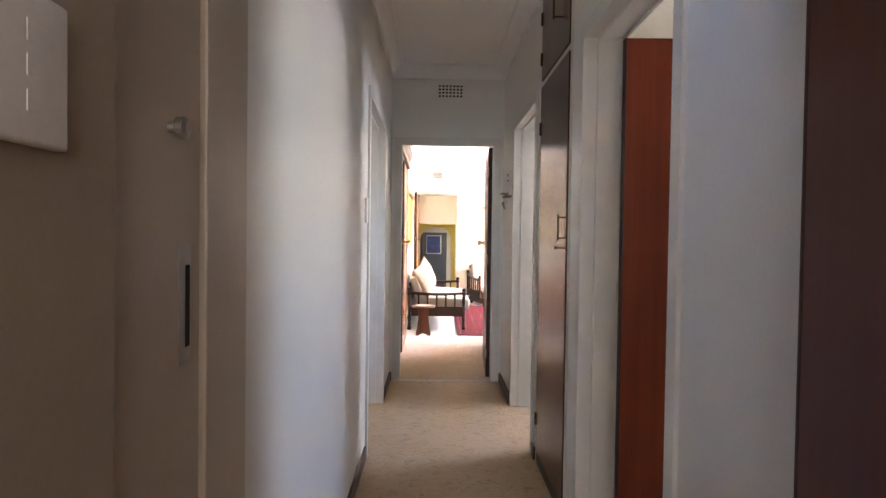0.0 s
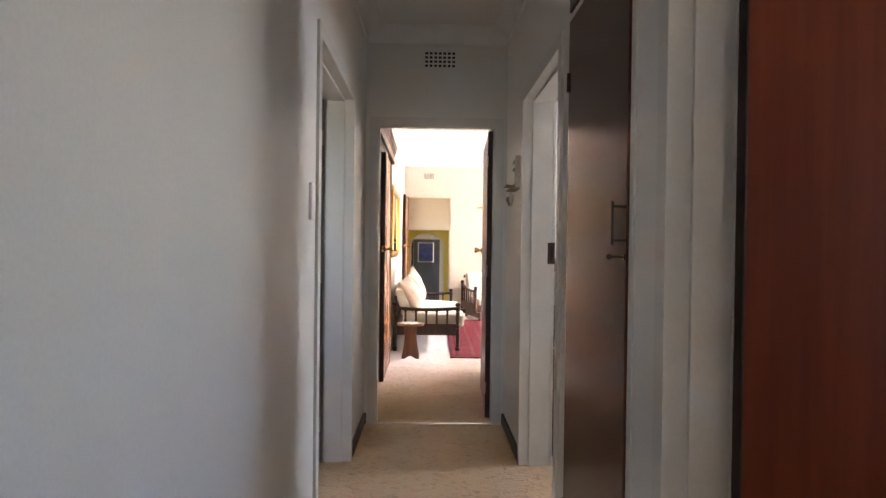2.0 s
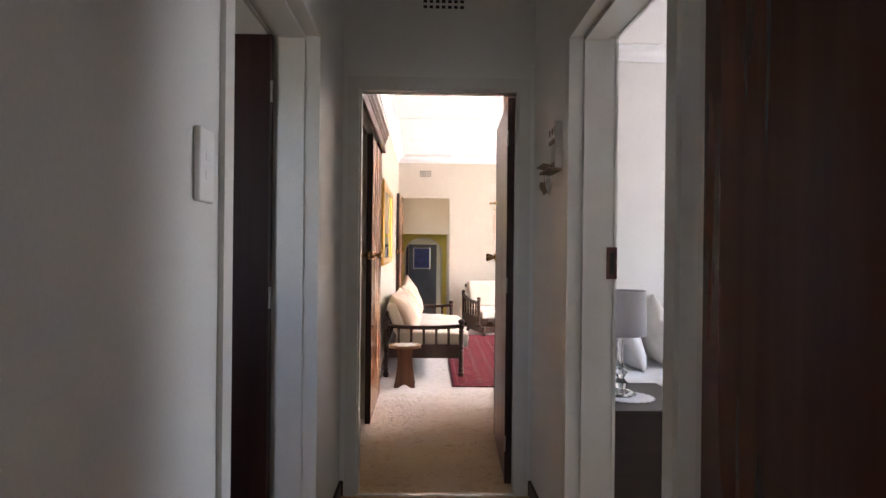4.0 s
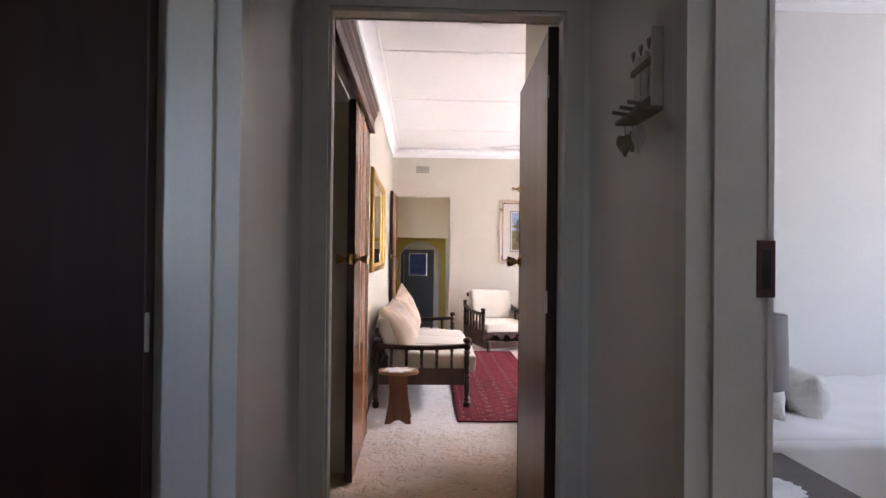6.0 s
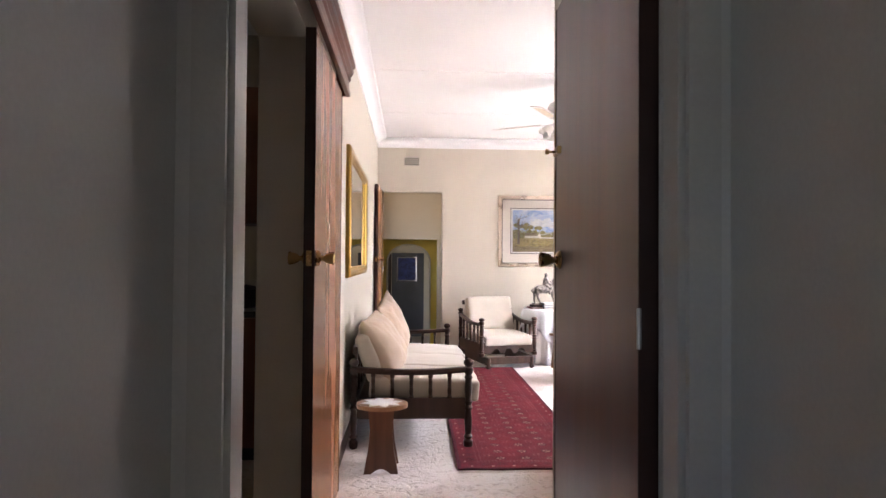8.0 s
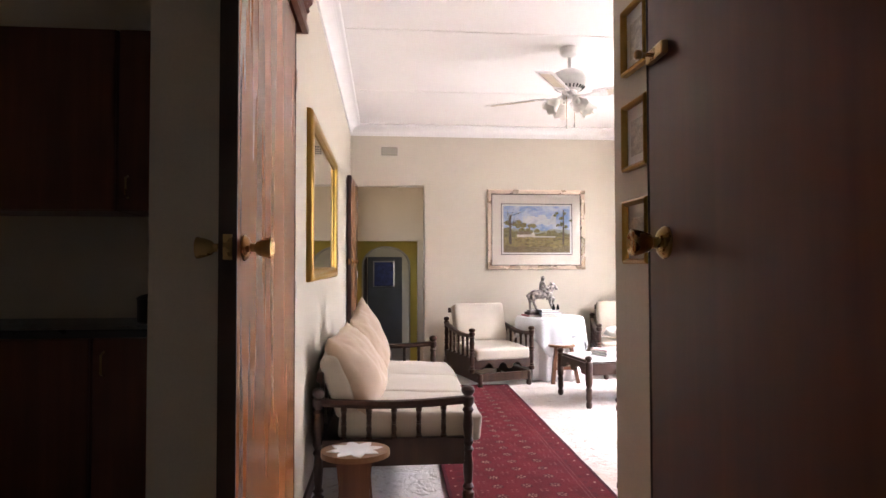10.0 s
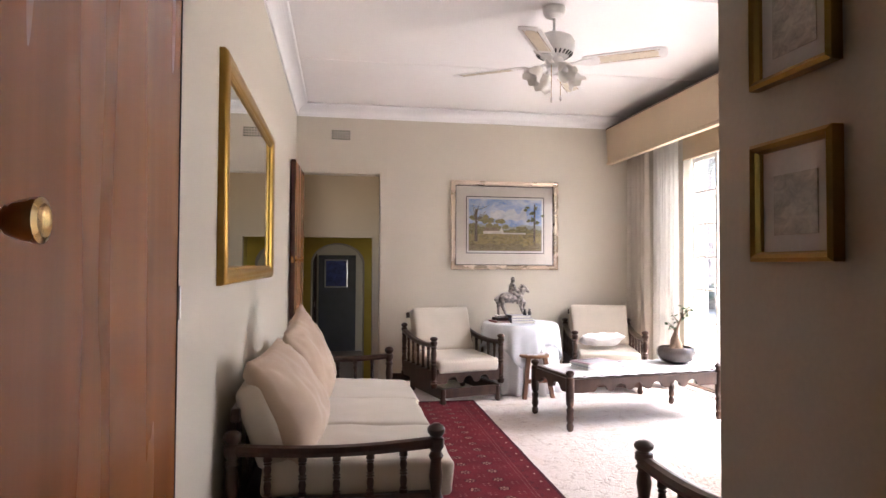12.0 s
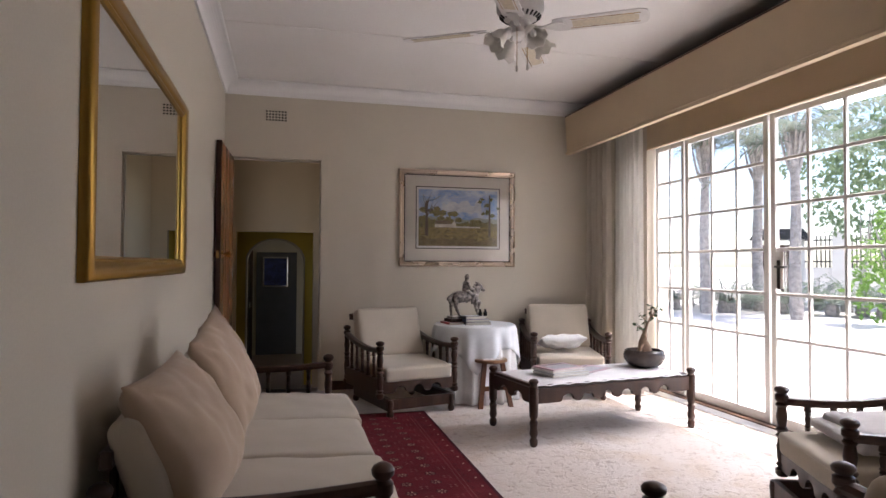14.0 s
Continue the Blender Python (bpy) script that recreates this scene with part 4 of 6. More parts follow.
M_STOOLTOP = wood("stool_top_wood", (0.16, 0.075, 0.035), (0.33, 0.17, 0.08), 0.3, "x")
part("seat", prism(oval, 0.345, 0.368, "z"), M_STOOLTOP, st, "oval honey-brown seat")
for y in (-0.10, 0.08):
    out = [(-0.095, 0.0), (-0.055, 0.0)] + [(-0.055 + 0.11 * k / 8, 0.028 * math.sin(math.pi * k / 8)) for k in range(1, 8)] + [(0.055, 0.0), (0.095, 0.0), (0.070, 0.14), (0.062, 0.24), (0.072, 0.346), (-0.072, 0.346), (-0.062, 0.24), (-0.070, 0.14)]
    part("leg_board", prism(out, y - 0.010, y + 0.010), M_STOOL, st, "tapered board leg with an arched foot")
part("stretcher", box(-0.02, 0.02, -0.09, 0.07, 0.16, 0.19, 0.003), M_STOOL, st)
solid("star_doily", doily_star(0.12), M_LACE, "white crocheted star doily on the stool", "doily", "crocheted doilies", m=pose(0.45, 7.60, 0.3685, 0, 0, 12))

st2 = thing("stool", at(2.315, 10.98, 0, 5), "small brown stool with splayed legs by the clothed table", "stool", "small wooden stools")
part("seat", lathe([(0.128, 0.345), (0.135, 0.352), (0.135, 0.364), (0.128, 0.370)], 28), M_STOOLTOP, st2, "round honey-brown seat")
for sx in (-1, 1):
    for sy in (-1, 1):
        bm = bmesh.new()
        add_box(bm, -0.017, 0.017, -0.014, 0.014, 0, 0.352)
        for v in bm.verts:
            k = 1 - v.co.z / 0.352
            v.co.x += sx * (0.075 + 0.055 * k)
            v.co.y += sy * (0.055 + 0.05 * k)
        part("leg", bm, M_STOOL, st2)
for sy in (-1, 1):
    part("stretcher", box(-0.10, 0.10, sy * 0.083 - 0.008, sy * 0.083 + 0.008, 0.13, 0.165, 0.002), M_STOOL, st2)
solid("star_doily", doily_star(0.11), M_LACE, "white crocheted doily on the round stool", "doily", "crocheted doilies", m=pose(2.315, 10.98, 0.3705, 0, 0, 40))


# round table with cloths
def draped(r, z_top, z_low, folds, amp, seed, seg=160, square=0.0):
    bm = bmesh.new()
    rings = []
    levels = [(0.0, z_top, 0), (r * 0.5, z_top, 0), (r * 0.96, z_top, 0), (r, z_top - 0.006, 0.05)] + [(r + 0.012 + 0.02 * k, z_top - 0.006 - k * (z_top - z_low), k) for k in (0.12, 0.3, 0.5, 0.7, 0.85, 1.0)]
    for rr, z, k in levels[1:]:
        ring = []
        for i in range(seg):
            a = 2 * math.pi * i / seg
            w = math.sin(folds * a + seed) + 0.5 * math.sin((folds * 1.6 // 1) * a + 2 * seed) + 0.3 * math.sin(3 * a)
            hem = (z_top - z) * (1 + square * (1.6 * (1 - abs(math.sin(2 * a + 0.5))) - 0.6)) if k else 0
            rad = rr + amp * k * w
            ring.append(bm.verts.new((rad * math.cos(a), rad * math.sin(a), z_top - hem if k else z)))
        rings.append(ring)
    c = bm.verts.new((0, 0, z_top))
    for i in range(seg):
        bm.faces.new((c, rings[0][i], rings[0][(i + 1) % seg]))
    for a, b in zip(rings, rings[1:]):
        for i in range(seg):
            j = (i + 1) % seg
            bm.faces.new((a[i], b[i], b[j], a[j]))
    return bm


def with_thickness(ob, t=0.002):
    s = ob.modifiers.new("thickness", "SOLIDIFY")
    s.thickness, s.offset = t, -1
    return ob


M_OVERLAY = plain("white_damask", (0.74, 0.77, 0.80), 0.8, vary=0.05, scale=12, grain=260, relief=0.3, depth=0.001)
RT = at(2.29, 11.33)
rt = thing("round_table", RT, "round side table hidden under white cloths", "side table")
part("tabletop", lathe([(0.325, 0.585), (0.33, 0.59), (0.33, 0.604), (0.325, 0.609)], 40), M_STOOL, rt)
part("pedestal", lathe([(0.16, 0), (0.16, 0.03), (0.05, 0.06), (0.035, 0.3), (0.05, 0.55), (0.12, 0.586)], 20), M_STOOL, rt)
with_thickness(solid("tablecloth", draped(0.330, 0.613, 0.012, 19, 0.030, 0.7), M_LINEN, "white floor-length cloth over the round table", "tablecloth", "cloths on the round table", m=RT, smooth=True))
with_thickness(solid("overlay_cloth", draped(0.344, 0.6175, 0.37, 13, 0.017, 2.1, square=0.5), M_OVERLAY, "white linen overlay cloth on the round table", "tablecloth", "cloths on the round table", m=RT, smooth=True))
z = 0.619
for i, (w, d, h, c) in enumerate(((0.215, 0.17, 0.024, 3), (0.205, 0.16, 0.022, 5), (0.185, 0.15, 0.024, 3))):
    book(RT @ pose(-0.125, -0.16, z, 0, 0, -3 + 4 * i), w, d, h, PAPER[c], "hardback book in a stack beside the horse figure", "book", "books on the round table")
    z += h + 0.0008
book(RT @ pose(-0.25, -0.10, 0.619, 0, 0, 8), 0.16, 0.20, 0.016, PAPER[4], "red hardback book under the horse figure", "book", "books on the round table")
M_BOTTLE = plain("dark_glass_bottle", (0.015, 0.015, 0.018), 0.15, vary=0.2)
for dx in (0.01, 0.055):
    b = thing("small_bottle", RT @ pose(dx, -0.12, z), "small black bottle standing on the books", "bottle", "small black bottles")
    part("body", lathe([(0.014, 0), (0.016, 0.003), (0.016, 0.03), (0.008, 0.038), (0.008, 0.044)], 14), M_BOTTLE, b)
    part("cap", lathe([(0.010, 0.044), (0.010, 0.056), (0.006, 0.058)], 12), M_BLACKMETAL, b)


def blob(bm, a, b, ra, rb, seg=10, rings=5):
    """A rounded limb from a to b."""
    a, b = Vector(a), Vector(b)
    d = (b - a)
    L = d.length
    q = d.to_track_quat("Z", "Y").to_matrix().to_4x4()
    prof = [(ra * 0.15, -ra * 0.98)] + [(ra * math.cos(math.pi / 2 * (1 - k / rings)), -ra * math.sin(math.pi / 2 * (1 - k / rings))) for k in range(1, rings)] + [(ra, 0), (rb, L)] + [(rb * math.cos(math.pi / 2 * k / rings), L + rb * math.sin(math.pi / 2 * k / rings)) for k in range(1, rings)] + [(rb * 0.15, L + rb * 0.98)]
    add_lathe(bm, prof, seg, Matrix.Translation(a) @ q)


M_BRONZE = plain("patinated_figure", (0.24, 0.21, 0.19), 0.36, 0.3, vary=0.9, scale=34, relief=0.4, depth=0.003)
bm = bmesh.new()
add_box(bm, -0.16, 0.15, -0.055, 0.055, 0.0, 0.022)
blob(bm, (-0.085, 0, 0.205), (0.06, 0, 0.215), 0.060, 0.054)
blob(bm, (0.06, 0, 0.225), (0.125, 0, 0.305), 0.048, 0.031)
blob(bm, (0.12, 0, 0.315), (0.168, 0, 0.270), 0.028, 0.015)
blob(bm, (0.112, 0, 0.33), (0.118, 0, 0.35), 0.007, 0.003, 6, 3)
for s in (-1, 1):
    for p in (((-0.105, 0.022 * s, 0.19), (-0.125 - 0.012 * s, 0.024 * s, 0.115), (-0.105 - 0.03 * s, 0.024 * s, 0.025)), ((0.075, 0.022 * s, 0.19), (0.11 + 0.03 * s, 0.022 * s, 0.135 + 0.018 * s), (0.12 + 0.012 * s, 0.022 * s, 0.03 + 0.05 * (s > 0)))):
        blob(bm, p[0], p[1], 0.030, 0.017, 8, 3)
        blob(bm, p[1], p[2], 0.016, 0.011, 8, 3)
        blob(bm, p[2], (p[2][0] + 0.012, p[2][1], p[2][2] - 0.004), 0.011, 0.011, 8, 3)
blob(bm, (-0.13, 0, 0.225), (-0.165, 0, 0.19), 0.018, 0.024, 8, 3)
blob(bm, (-0.165, 0, 0.19), (-0.15, 0, 0.13), 0.022, 0.008, 8, 3)
for k in range(5):
    blob(bm, (0.055 + 0.015 * k, 0, 0.26 + 0.018 * k), (0.045 + 0.012 * k, 0, 0.275 + 0.018 * k), 0.012, 0.007, 6, 3)
blob(bm, (-0.01, 0, 0.255), (0.0, 0, 0.335), 0.030, 0.034)
blob(bm, (0.004, 0, 0.375), (0.006, 0, 0.395), 0.020, 0.020, 10, 4)
blob(bm, (0.006, 0, 0.408), (0.006, 0, 0.414), 0.024, 0.018, 10, 3)
for s in (-1, 1):
    blob(bm, (0.0, 0.03 * s, 0.255), (0.045, 0.052 * s, 0.215), 0.022, 0.016, 8, 3)
    blob(bm, (0.045, 0.052 * s, 0.215), (0.03, 0.054 * s, 0.15), 0.015, 0.011, 8, 3)
    blob(bm, (0.0, 0.034 * s, 0.335), (0.025, 0.044 * s, 0.285), 0.014, 0.011, 8, 3)
    blob(bm, (0.025, 0.044 * s, 0.285), (0.07, 0.018 * s, 0.285), 0.010, 0.008, 8, 3)
solid("horse_statue", bm, M_BRONZE, "bronze-coloured horse and rider figure on the clothed table", "statue", m=RT @ pose(-0.07, 0.02, 0.664, 0, 0, 8) @ Matrix.Diagonal((0.96, 1.0, 0.87, 1)), smooth=True)
solid("statue_plinth", box(-0.175, 0.165, -0.07, 0.07, 0.0, 0.028, 0.004), M_EDGE, "dark wooden plinth under the horse figure", "plinth", m=RT @ pose(-0.07, 0.02, 0.6365, 0, 0, 8))


# ---- lounge fixtures ----
def ring_frame(y0, y1, z0, z1, prof, axis="x"):
    """A mitred frame round (y0..y1, z0..z1); prof: (inset, height) pairs across the moulding."""
    bm = bmesh.new()
    rows = []
    for a, b in ((y0, z0), (y1, z0), (y1, z1), (y0, z1)):
        sy, sz = (1 if a == y0 else -1), (1 if b == z0 else -1)
        rows.append([bm.verts.new((h, a + sy * i, b + sz * i) if axis == "x" else (a + sy * i, h, b + sz * i)) for i, h in prof])
    n = len(prof)
    for k in range(4):
        p, q = rows[k], rows[(k + 1) % 4]
        for i in range(n - 1):
            bm.faces.new((p[i], p[i + 1], q[i + 1], q[i]))
    return bm


mir = thing("wall_mirror", at(XL, 8.75, 1.485), "rectangular wall mirror in a broad gold frame", "mirror")
HW, HH = 0.80, 0.42
part("frame", ring_frame(-HW, HW, -HH, HH, [(0, 0.001), (0, 0.018), (0.008, 0.030), (0.025, 0.036), (0.045, 0.030), (0.055, 0.020), (0.062, 0.022), (0.070, 0.014), (0.070, 0.006)]), M_GOLD, mir, "rounded gold-leaf moulding", smooth=True)
part("mirror_glass", box(0.004, 0.009, -HW + 0.066, HW - 0.066, -HH + 0.066, HH - 0.066), M_MIRROR, mir, "clear mirror glass")
part("backing", box(0.001, 0.004, -HW + 0.01, HW - 0.01, -HH + 0.01, HH - 0.01), M_EDGE, mir)


def paint(name, dark, light, scale, rough=0.35):
    m, nt, bs = tree_of(name)
    n = noise_at(nt, coords(nt, (1, 1, 1.6)), scale, 6, 0.65, 0.8)
    nt.links.new(ramp(nt, n, [(0.35, dark), (0.65, light)]), bs.inputs["Base Color"])
    bs.inputs["Roughness"].default_value = rough
    bump(nt, bs, n, 0.2, 0.001)
    return m


# landscape picture, on the back wall
M_MAT = plain("cream_mount_board", (0.78, 0.71, 0.63), 0.8, vary=0.02)
M_MATWHITE = plain("white_mount_board", (0.78, 0.76, 0.72), 0.8, vary=0.02)
PX0, PX1, PZ0, PZ1 = 1.725, 2.845, 1.10, 2.0
pic = thing("landscape_picture", at((PX0 + PX1) / 2, YB, (PZ0 + PZ1) / 2), "framed farm landscape painting behind glass on the wall", "picture")
w2, h2 = (PX1 - PX0) / 2, (PZ1 - PZ0) / 2
part("frame", ring_frame(-w2, w2, -h2, h2, [(0, -0.001), (0, -0.030), (0.010, -0.036), (0.022, -0.028), (0.030, -0.030), (0.042, -0.020), (0.046, -0.012), (0.046, -0.005)], "y"), M_GILT, pic, "stepped champagne-gilt moulding", smooth=False)
part("frame_line", ring_frame(-w2 + 0.047, w2 - 0.047, -h2 + 0.047, h2 - 0.047, [(0, -0.0062), (0, -0.0095), (0.007, -0.0095), (0.007, -0.0068)], "y"), M_EDGE, pic, "thin dark inner line")
part("mount", box(-w2 + 0.04, w2 - 0.04, -0.006, -0.002, -h2 + 0.04, h2 - 0.04), M_MAT, pic, "cream mount board")
part("inner_slip", ring_frame(-w2 + 0.155, w2 - 0.145, -h2 + 0.165, h2 - 0.155, [(0, -0.0065), (0, -0.0095), (0.008, -0.0095), (0.008, -0.0085)], "y"), M_EDGE, pic, "thin dark slip")
part("inner_mount", ring_frame(-w2 + 0.163, w2 - 0.153, -h2 + 0.173, h2 - 0.163, [(0, -0.0065), (0, -0.008), (0.020, -0.008), (0.020, -0.0065)], "y"), M_MATWHITE, pic, "white inner mount")
ax0, ax1, az0, az1 = -w2 + 0.182, w2 - 0.172, -h2 + 0.192, h2 - 0.182
art = part("painting", box(ax0, ax1, -0.0072, -0.0062, az0, az1), paint("painted_sky", (0.16, 0.30, 0.62), (0.66, 0.70, 0.76), 7), pic, "landscape with farmhouse, trees and blue sky")


def art_shape(name, outline, material, lift):
    part(name, prism([(ax0 + (ax1 - ax0) * u, az0 + (az1 - az0) * v) for u, v in outline], -0.0072 - lift, -0.0070), material, art)


def ragged(u0, u1, v, amp, n, seed):
    r = random.Random(seed)
    return [(u0 + (u1 - u0) * i / n, v + amp * r.uniform(-1, 1)) for i in range(n + 1)]


art_shape("cloud_bank", ragged(0.28, 0.80, 0.60, 0.02, 12, 1) + ragged(0.78, 0.30, 0.78, 0.06, 12, 2), paint("painted_cloud", (0.50, 0.52, 0.58), (0.78, 0.78, 0.78), 9), 0.0003)
art_shape("far_hill", [(0, 0.3)] + [(1, 0.3)] + ragged(1, 0, 0.50, 0.035, 14, 3), paint("painted_hill", (0.24, 0.27, 0.24), (0.44, 0.45, 0.40), 16), 0.0006)
art_shape("tree_line", [(0, 0.28), (1, 0.28)] + ragged(1, 0, 0.44, 0.05, 26, 4), paint("painted_trees", (0.09, 0.08, 0.025), (0.32, 0.27, 0.10), 34), 0.0009)
art_shape("meadow", [(0, 0), (1, 0)] + ragged(1, 0, 0.33, 0.015, 16, 5), paint("painted_meadow", (0.14, 0.10, 0.03), (0.42, 0.33, 0.12), 22), 0.0012)
art_shape("foreground", [(0, 0), (1, 0)] + ragged(1, 0, 0.13, 0.04, 16, 6), paint("painted_shade", (0.12, 0.085, 0.035), (0.28, 0.21, 0.10), 22), 0.0015)
for k in range(26):
    r = random.Random(200 + k)
    cu, cv = (r.uniform(0.03, 0.52), r.uniform(0.40, 0.66)) if k < 20 else (r.uniform(0.55, 0.97), r.uniform(0.36, 0.50))
    art_shape("tree_mass", [(min(1, max(0, cu + r.uniform(0.6, 1.1) * 0.055 * math.cos(i * math.pi / 6))), cv + r.uniform(0.5, 1.1) * 0.055 * math.sin(i * math.pi / 6)) for i in range(12)], bpy.data.materials["painted_trees"], 0.00095 + 0.000008 * k)
art_shape("boundary_wall", [(0.45, 0.325), (0.78, 0.325), (0.78, 0.352), (0.45, 0.356)], paint("painted_wall", (0.50, 0.47, 0.40), (0.78, 0.75, 0.68), 15), 0.0014)
art_shape("farmhouse", [(0.20, 0.33), (0.47, 0.33), (0.47, 0.39), (0.445, 0.45), (0.42, 0.40), (0.20, 0.39)], paint("painted_limewash", (0.55, 0.50, 0.42), (0.78, 0.74, 0.66), 12), 0.0015)
art_shape("farmhouse_roof", [(0.195, 0.385), (0.42, 0.39), (0.40, 0.45), (0.225, 0.455)], paint("painted_thatch", (0.13, 0.09, 0.06), (0.28, 0.20, 0.13), 26), 0.0017)
PT = paint("painted_trunk", (0.05, 0.035, 0.025), (0.16, 0.11, 0.08), 20)
for u, wid, top, crowns in ((0.10, 0.022, 0.80, 0), (0.90, 0.016, 0.92, 11)):
    art_shape("tree_trunk", [(u - wid, 0.18), (u + wid, 0.18), (u + wid * 0.5, top), (u - wid * 0.3, top)], PT, 0.0018)
    r = random.Random(int(u * 100))
    for k in range(0 if crowns else 16):
        bu, bv = u + r.uniform(-0.01, 0.01), r.uniform(0.45, 0.80)
        tu, tv = u + r.uniform(-0.10, 0.20), min(0.99, bv + r.uniform(0.12, 0.30))
        mu, mv = (bu + tu) / 2 + r.uniform(-0.02, 0.02), (bv + tv) / 2 - 0.02
        tu, mu = max(0.005, tu), max(0.01, mu)
        art_shape("tree_branch", [(bu - 0.007, bv), (bu + 0.007, bv), (mu + 0.005, mv), (tu, tv), (mu - 0.004, mv + 0.008)], PT, 0.0019 + 0.00005 * k)
    for k in range(crowns):
        cu, cv = u + r.uniform(-0.14, 0.14), r.uniform(0.55, 0.96)
        art_shape("tree_crown", [(cu + r.uniform(0.4, 1.1) * 0.034 * math.cos(i * math.pi / 5), min(1, cv + r.uniform(0.4, 1.1) * 0.042 * math.sin(i * math.pi / 5))) for i in range(10)], paint("painted_foliage", (0.05, 0.07, 0.02), (0.24, 0.22, 0.09), 34) if k == 0 else bpy.data.materials["painted_foliage"], 0.0019 + 0.0001 * k)
pane = part("picture_glass", box(-w2 + 0.046, w2 - 0.046, -0.0135, -0.0115, -h2 + 0.046, h2 - 0.046), M_GLASS, pic, "clear picture glass")
pane.visible_shadow = False

# small framed prints on the vestibule wall
for i, (z0, z1) in enumerate(((1.135, 1.315), (1.365, 1.555), (1.605, 1.795))):
    f = thing("framed_print", at(VX, 6.365, (z0 + z1) / 2), "small pale print in a thin bronze-gilt frame", "picture", "small framed prints")
    hy, hz = 0.072, (z1 - z0) / 2 - 0.012
    part("frame", ring_frame(-hy, hy, -hz, hz, [(0, -0.001), (0, -0.016), (0.005, -0.020), (0.010, -0.016), (0.013, -0.010), (0.013, -0.004)]), M_GOLD, f)
    part("mount", box(-0.005, -0.001, -hy + 0.012, hy - 0.012, -hz + 0.012, hz - 0.012), M_MATWHITE, f)
    part("print", box(-0.0062, -0.005, -hy + 0.034, hy - 0.034, -hz + 0.034, hz - 0.045), paint("etching_%d" % i, (0.32, 0.29, 0.25), (0.62, 0.58, 0.50), 40 + 7 * i), f)


def air_vent(name, m, w, h, nx, ny, face):
    """A plaster air vent with square holes, on a wall; local x across, z up, facing -y."""
    ob = thing(name, m, "small square-holed plaster air vent high on the wall", "air vent", "air vents")
    # no holes in the wall: a near-black sheet gives the shade inside them
    part("hole_shade", box(0.004, w - 0.004, -0.0018, -0.0006, 0.004, h - 0.004), M_DARK, ob)
    b = 0.38 * w / nx
    for i in range(nx + 1):
        x = w * i / nx
        part("bar", box(max(0, x - b / 2), min(w, x + b / 2), -0.006, -0.001, 0.0, h, 0.001, 1), face, ob)
    for j in range(ny + 1):
        z = h * j / ny
        part("cross_bar", box(0.0, w, -0.0058, -0.001, max(0, z - b / 2), min(h, z + b / 2), 0.001, 1), face, ob)
    return ob


air_vent("air_vent", at(0.534, YB, 2.366), 0.185, 0.10, 7, 4, M_ROOM)
air_vent("air_vent", at(0.592, YD, 2.436), 0.215, 0.113, 7, 4, M_WALL)

# timber pelmet over the sliding door
prof = [(0.0, 2.06), (0.072, 2.06), (0.075, 2.075), (0.072, 2.09), (0.066, 2.10), (0.068, 2.14), (0.078, 2.15), (0.074, 2.165), (0.088, 2.18), (0.092, 2.195), (0.086, 2.205), (0.10, 2.22), (0.10, 2.235), (0.0, 2.235)]
dp = thing("door_pelmet", at(XL, 5.34, 0), "moulded mahogany pelmet over the sliding door", "pelmet")
part("moulding", prism(prof, 0.0, 0.018, "y"), M_DOOR, dp, "shaped end cheek")
part("moulding", prism(prof, 2.05, 2.068, "y"), M_DOOR, dp, "shaped end cheek")
part("fascia", prism([(max(0.052, a), b) if a > 0.05 else (0.05, b) for a, b in prof], 0.018, 2.05, "y"), M_DOOR, dp, "moulded mahogany fascia")

# fabric pelmet, blind and curtains at the glazed doors
fp = thing("fabric_pelmet", at(0, 0, 0), "long beige upholstered pelmet above the glazed doors", "pelmet")
PXF = 3.40
part("front_board", prism([(PXF, 2.235), (PXF + 0.03, 2.235), (PXF + 0.03, 2.575), (PXF - 0.02, 2.575)], 6.68, YB - 0.002, "y"), M_PELMET, fp)
part("lower_lip", prism([(PXF - 0.012, 2.205), (PXF + 0.035, 2.205), (PXF + 0.035, 2.234), (PXF + 0.004, 2.240), (PXF - 0.016, 2.228)], 6.68, YB - 0.002, "y"), M_PELMET, fp, "padded pale lower edge")
part("top_board", box(PXF - 0.02, XW - 0.001, 6.68, YB - 0.002, 2.576, 2.590), M_SKIRT, fp)
bl = thing("roller_blind", at(0, 0, 0), "beige blind drawn up above the glazed doors", "blind")
part("blind_fabric", box(3.835, 3.843, 7.72, 11.15, 2.165, 2.545, 0.002, 1), M_PELMET, bl)
part("bottom_bar", lathe([(0.010, 0), (0.012, 0.01), (0.012, 3.42), (0.010, 3.43)], 10, pose(3.839, 7.72, 2.155, -90)), M_PELMET, bl)
part("roller_tube", lathe([(0.022, 0), (0.022, 3.43)], 14, pose(3.839, 7.72, 2.55, -90)), M_WHITE, bl)


def sheer_material(name, colour, through):
    m, nt, bs = tree_of(name)
    v = coords(nt, (1, 1, 0.15))
    n = noise_at(nt, v, 30, 3)
    c = ramp(nt, n, [(0.3, tone(colour, 0.92)), (0.7, colour)])
    nt.links.new(c, bs.inputs["Base Color"])
    bs.inputs["Roughness"].default_value = 0.9
    tr, mx = nt.nodes.new("ShaderNodeBsdfTranslucent"), nt.nodes.new("ShaderNodeMixShader")
    nt.links.new(c, tr.inputs[0])
    mx.inputs[0].default_value = through
    nt.links.new(bs.outputs[0], mx.inputs[1])
    nt.links.new(tr.outputs[0], mx.inputs[2])
    nt.links.new(mx.outputs[0], nt.nodes["Material Output"].inputs[0])
    return m


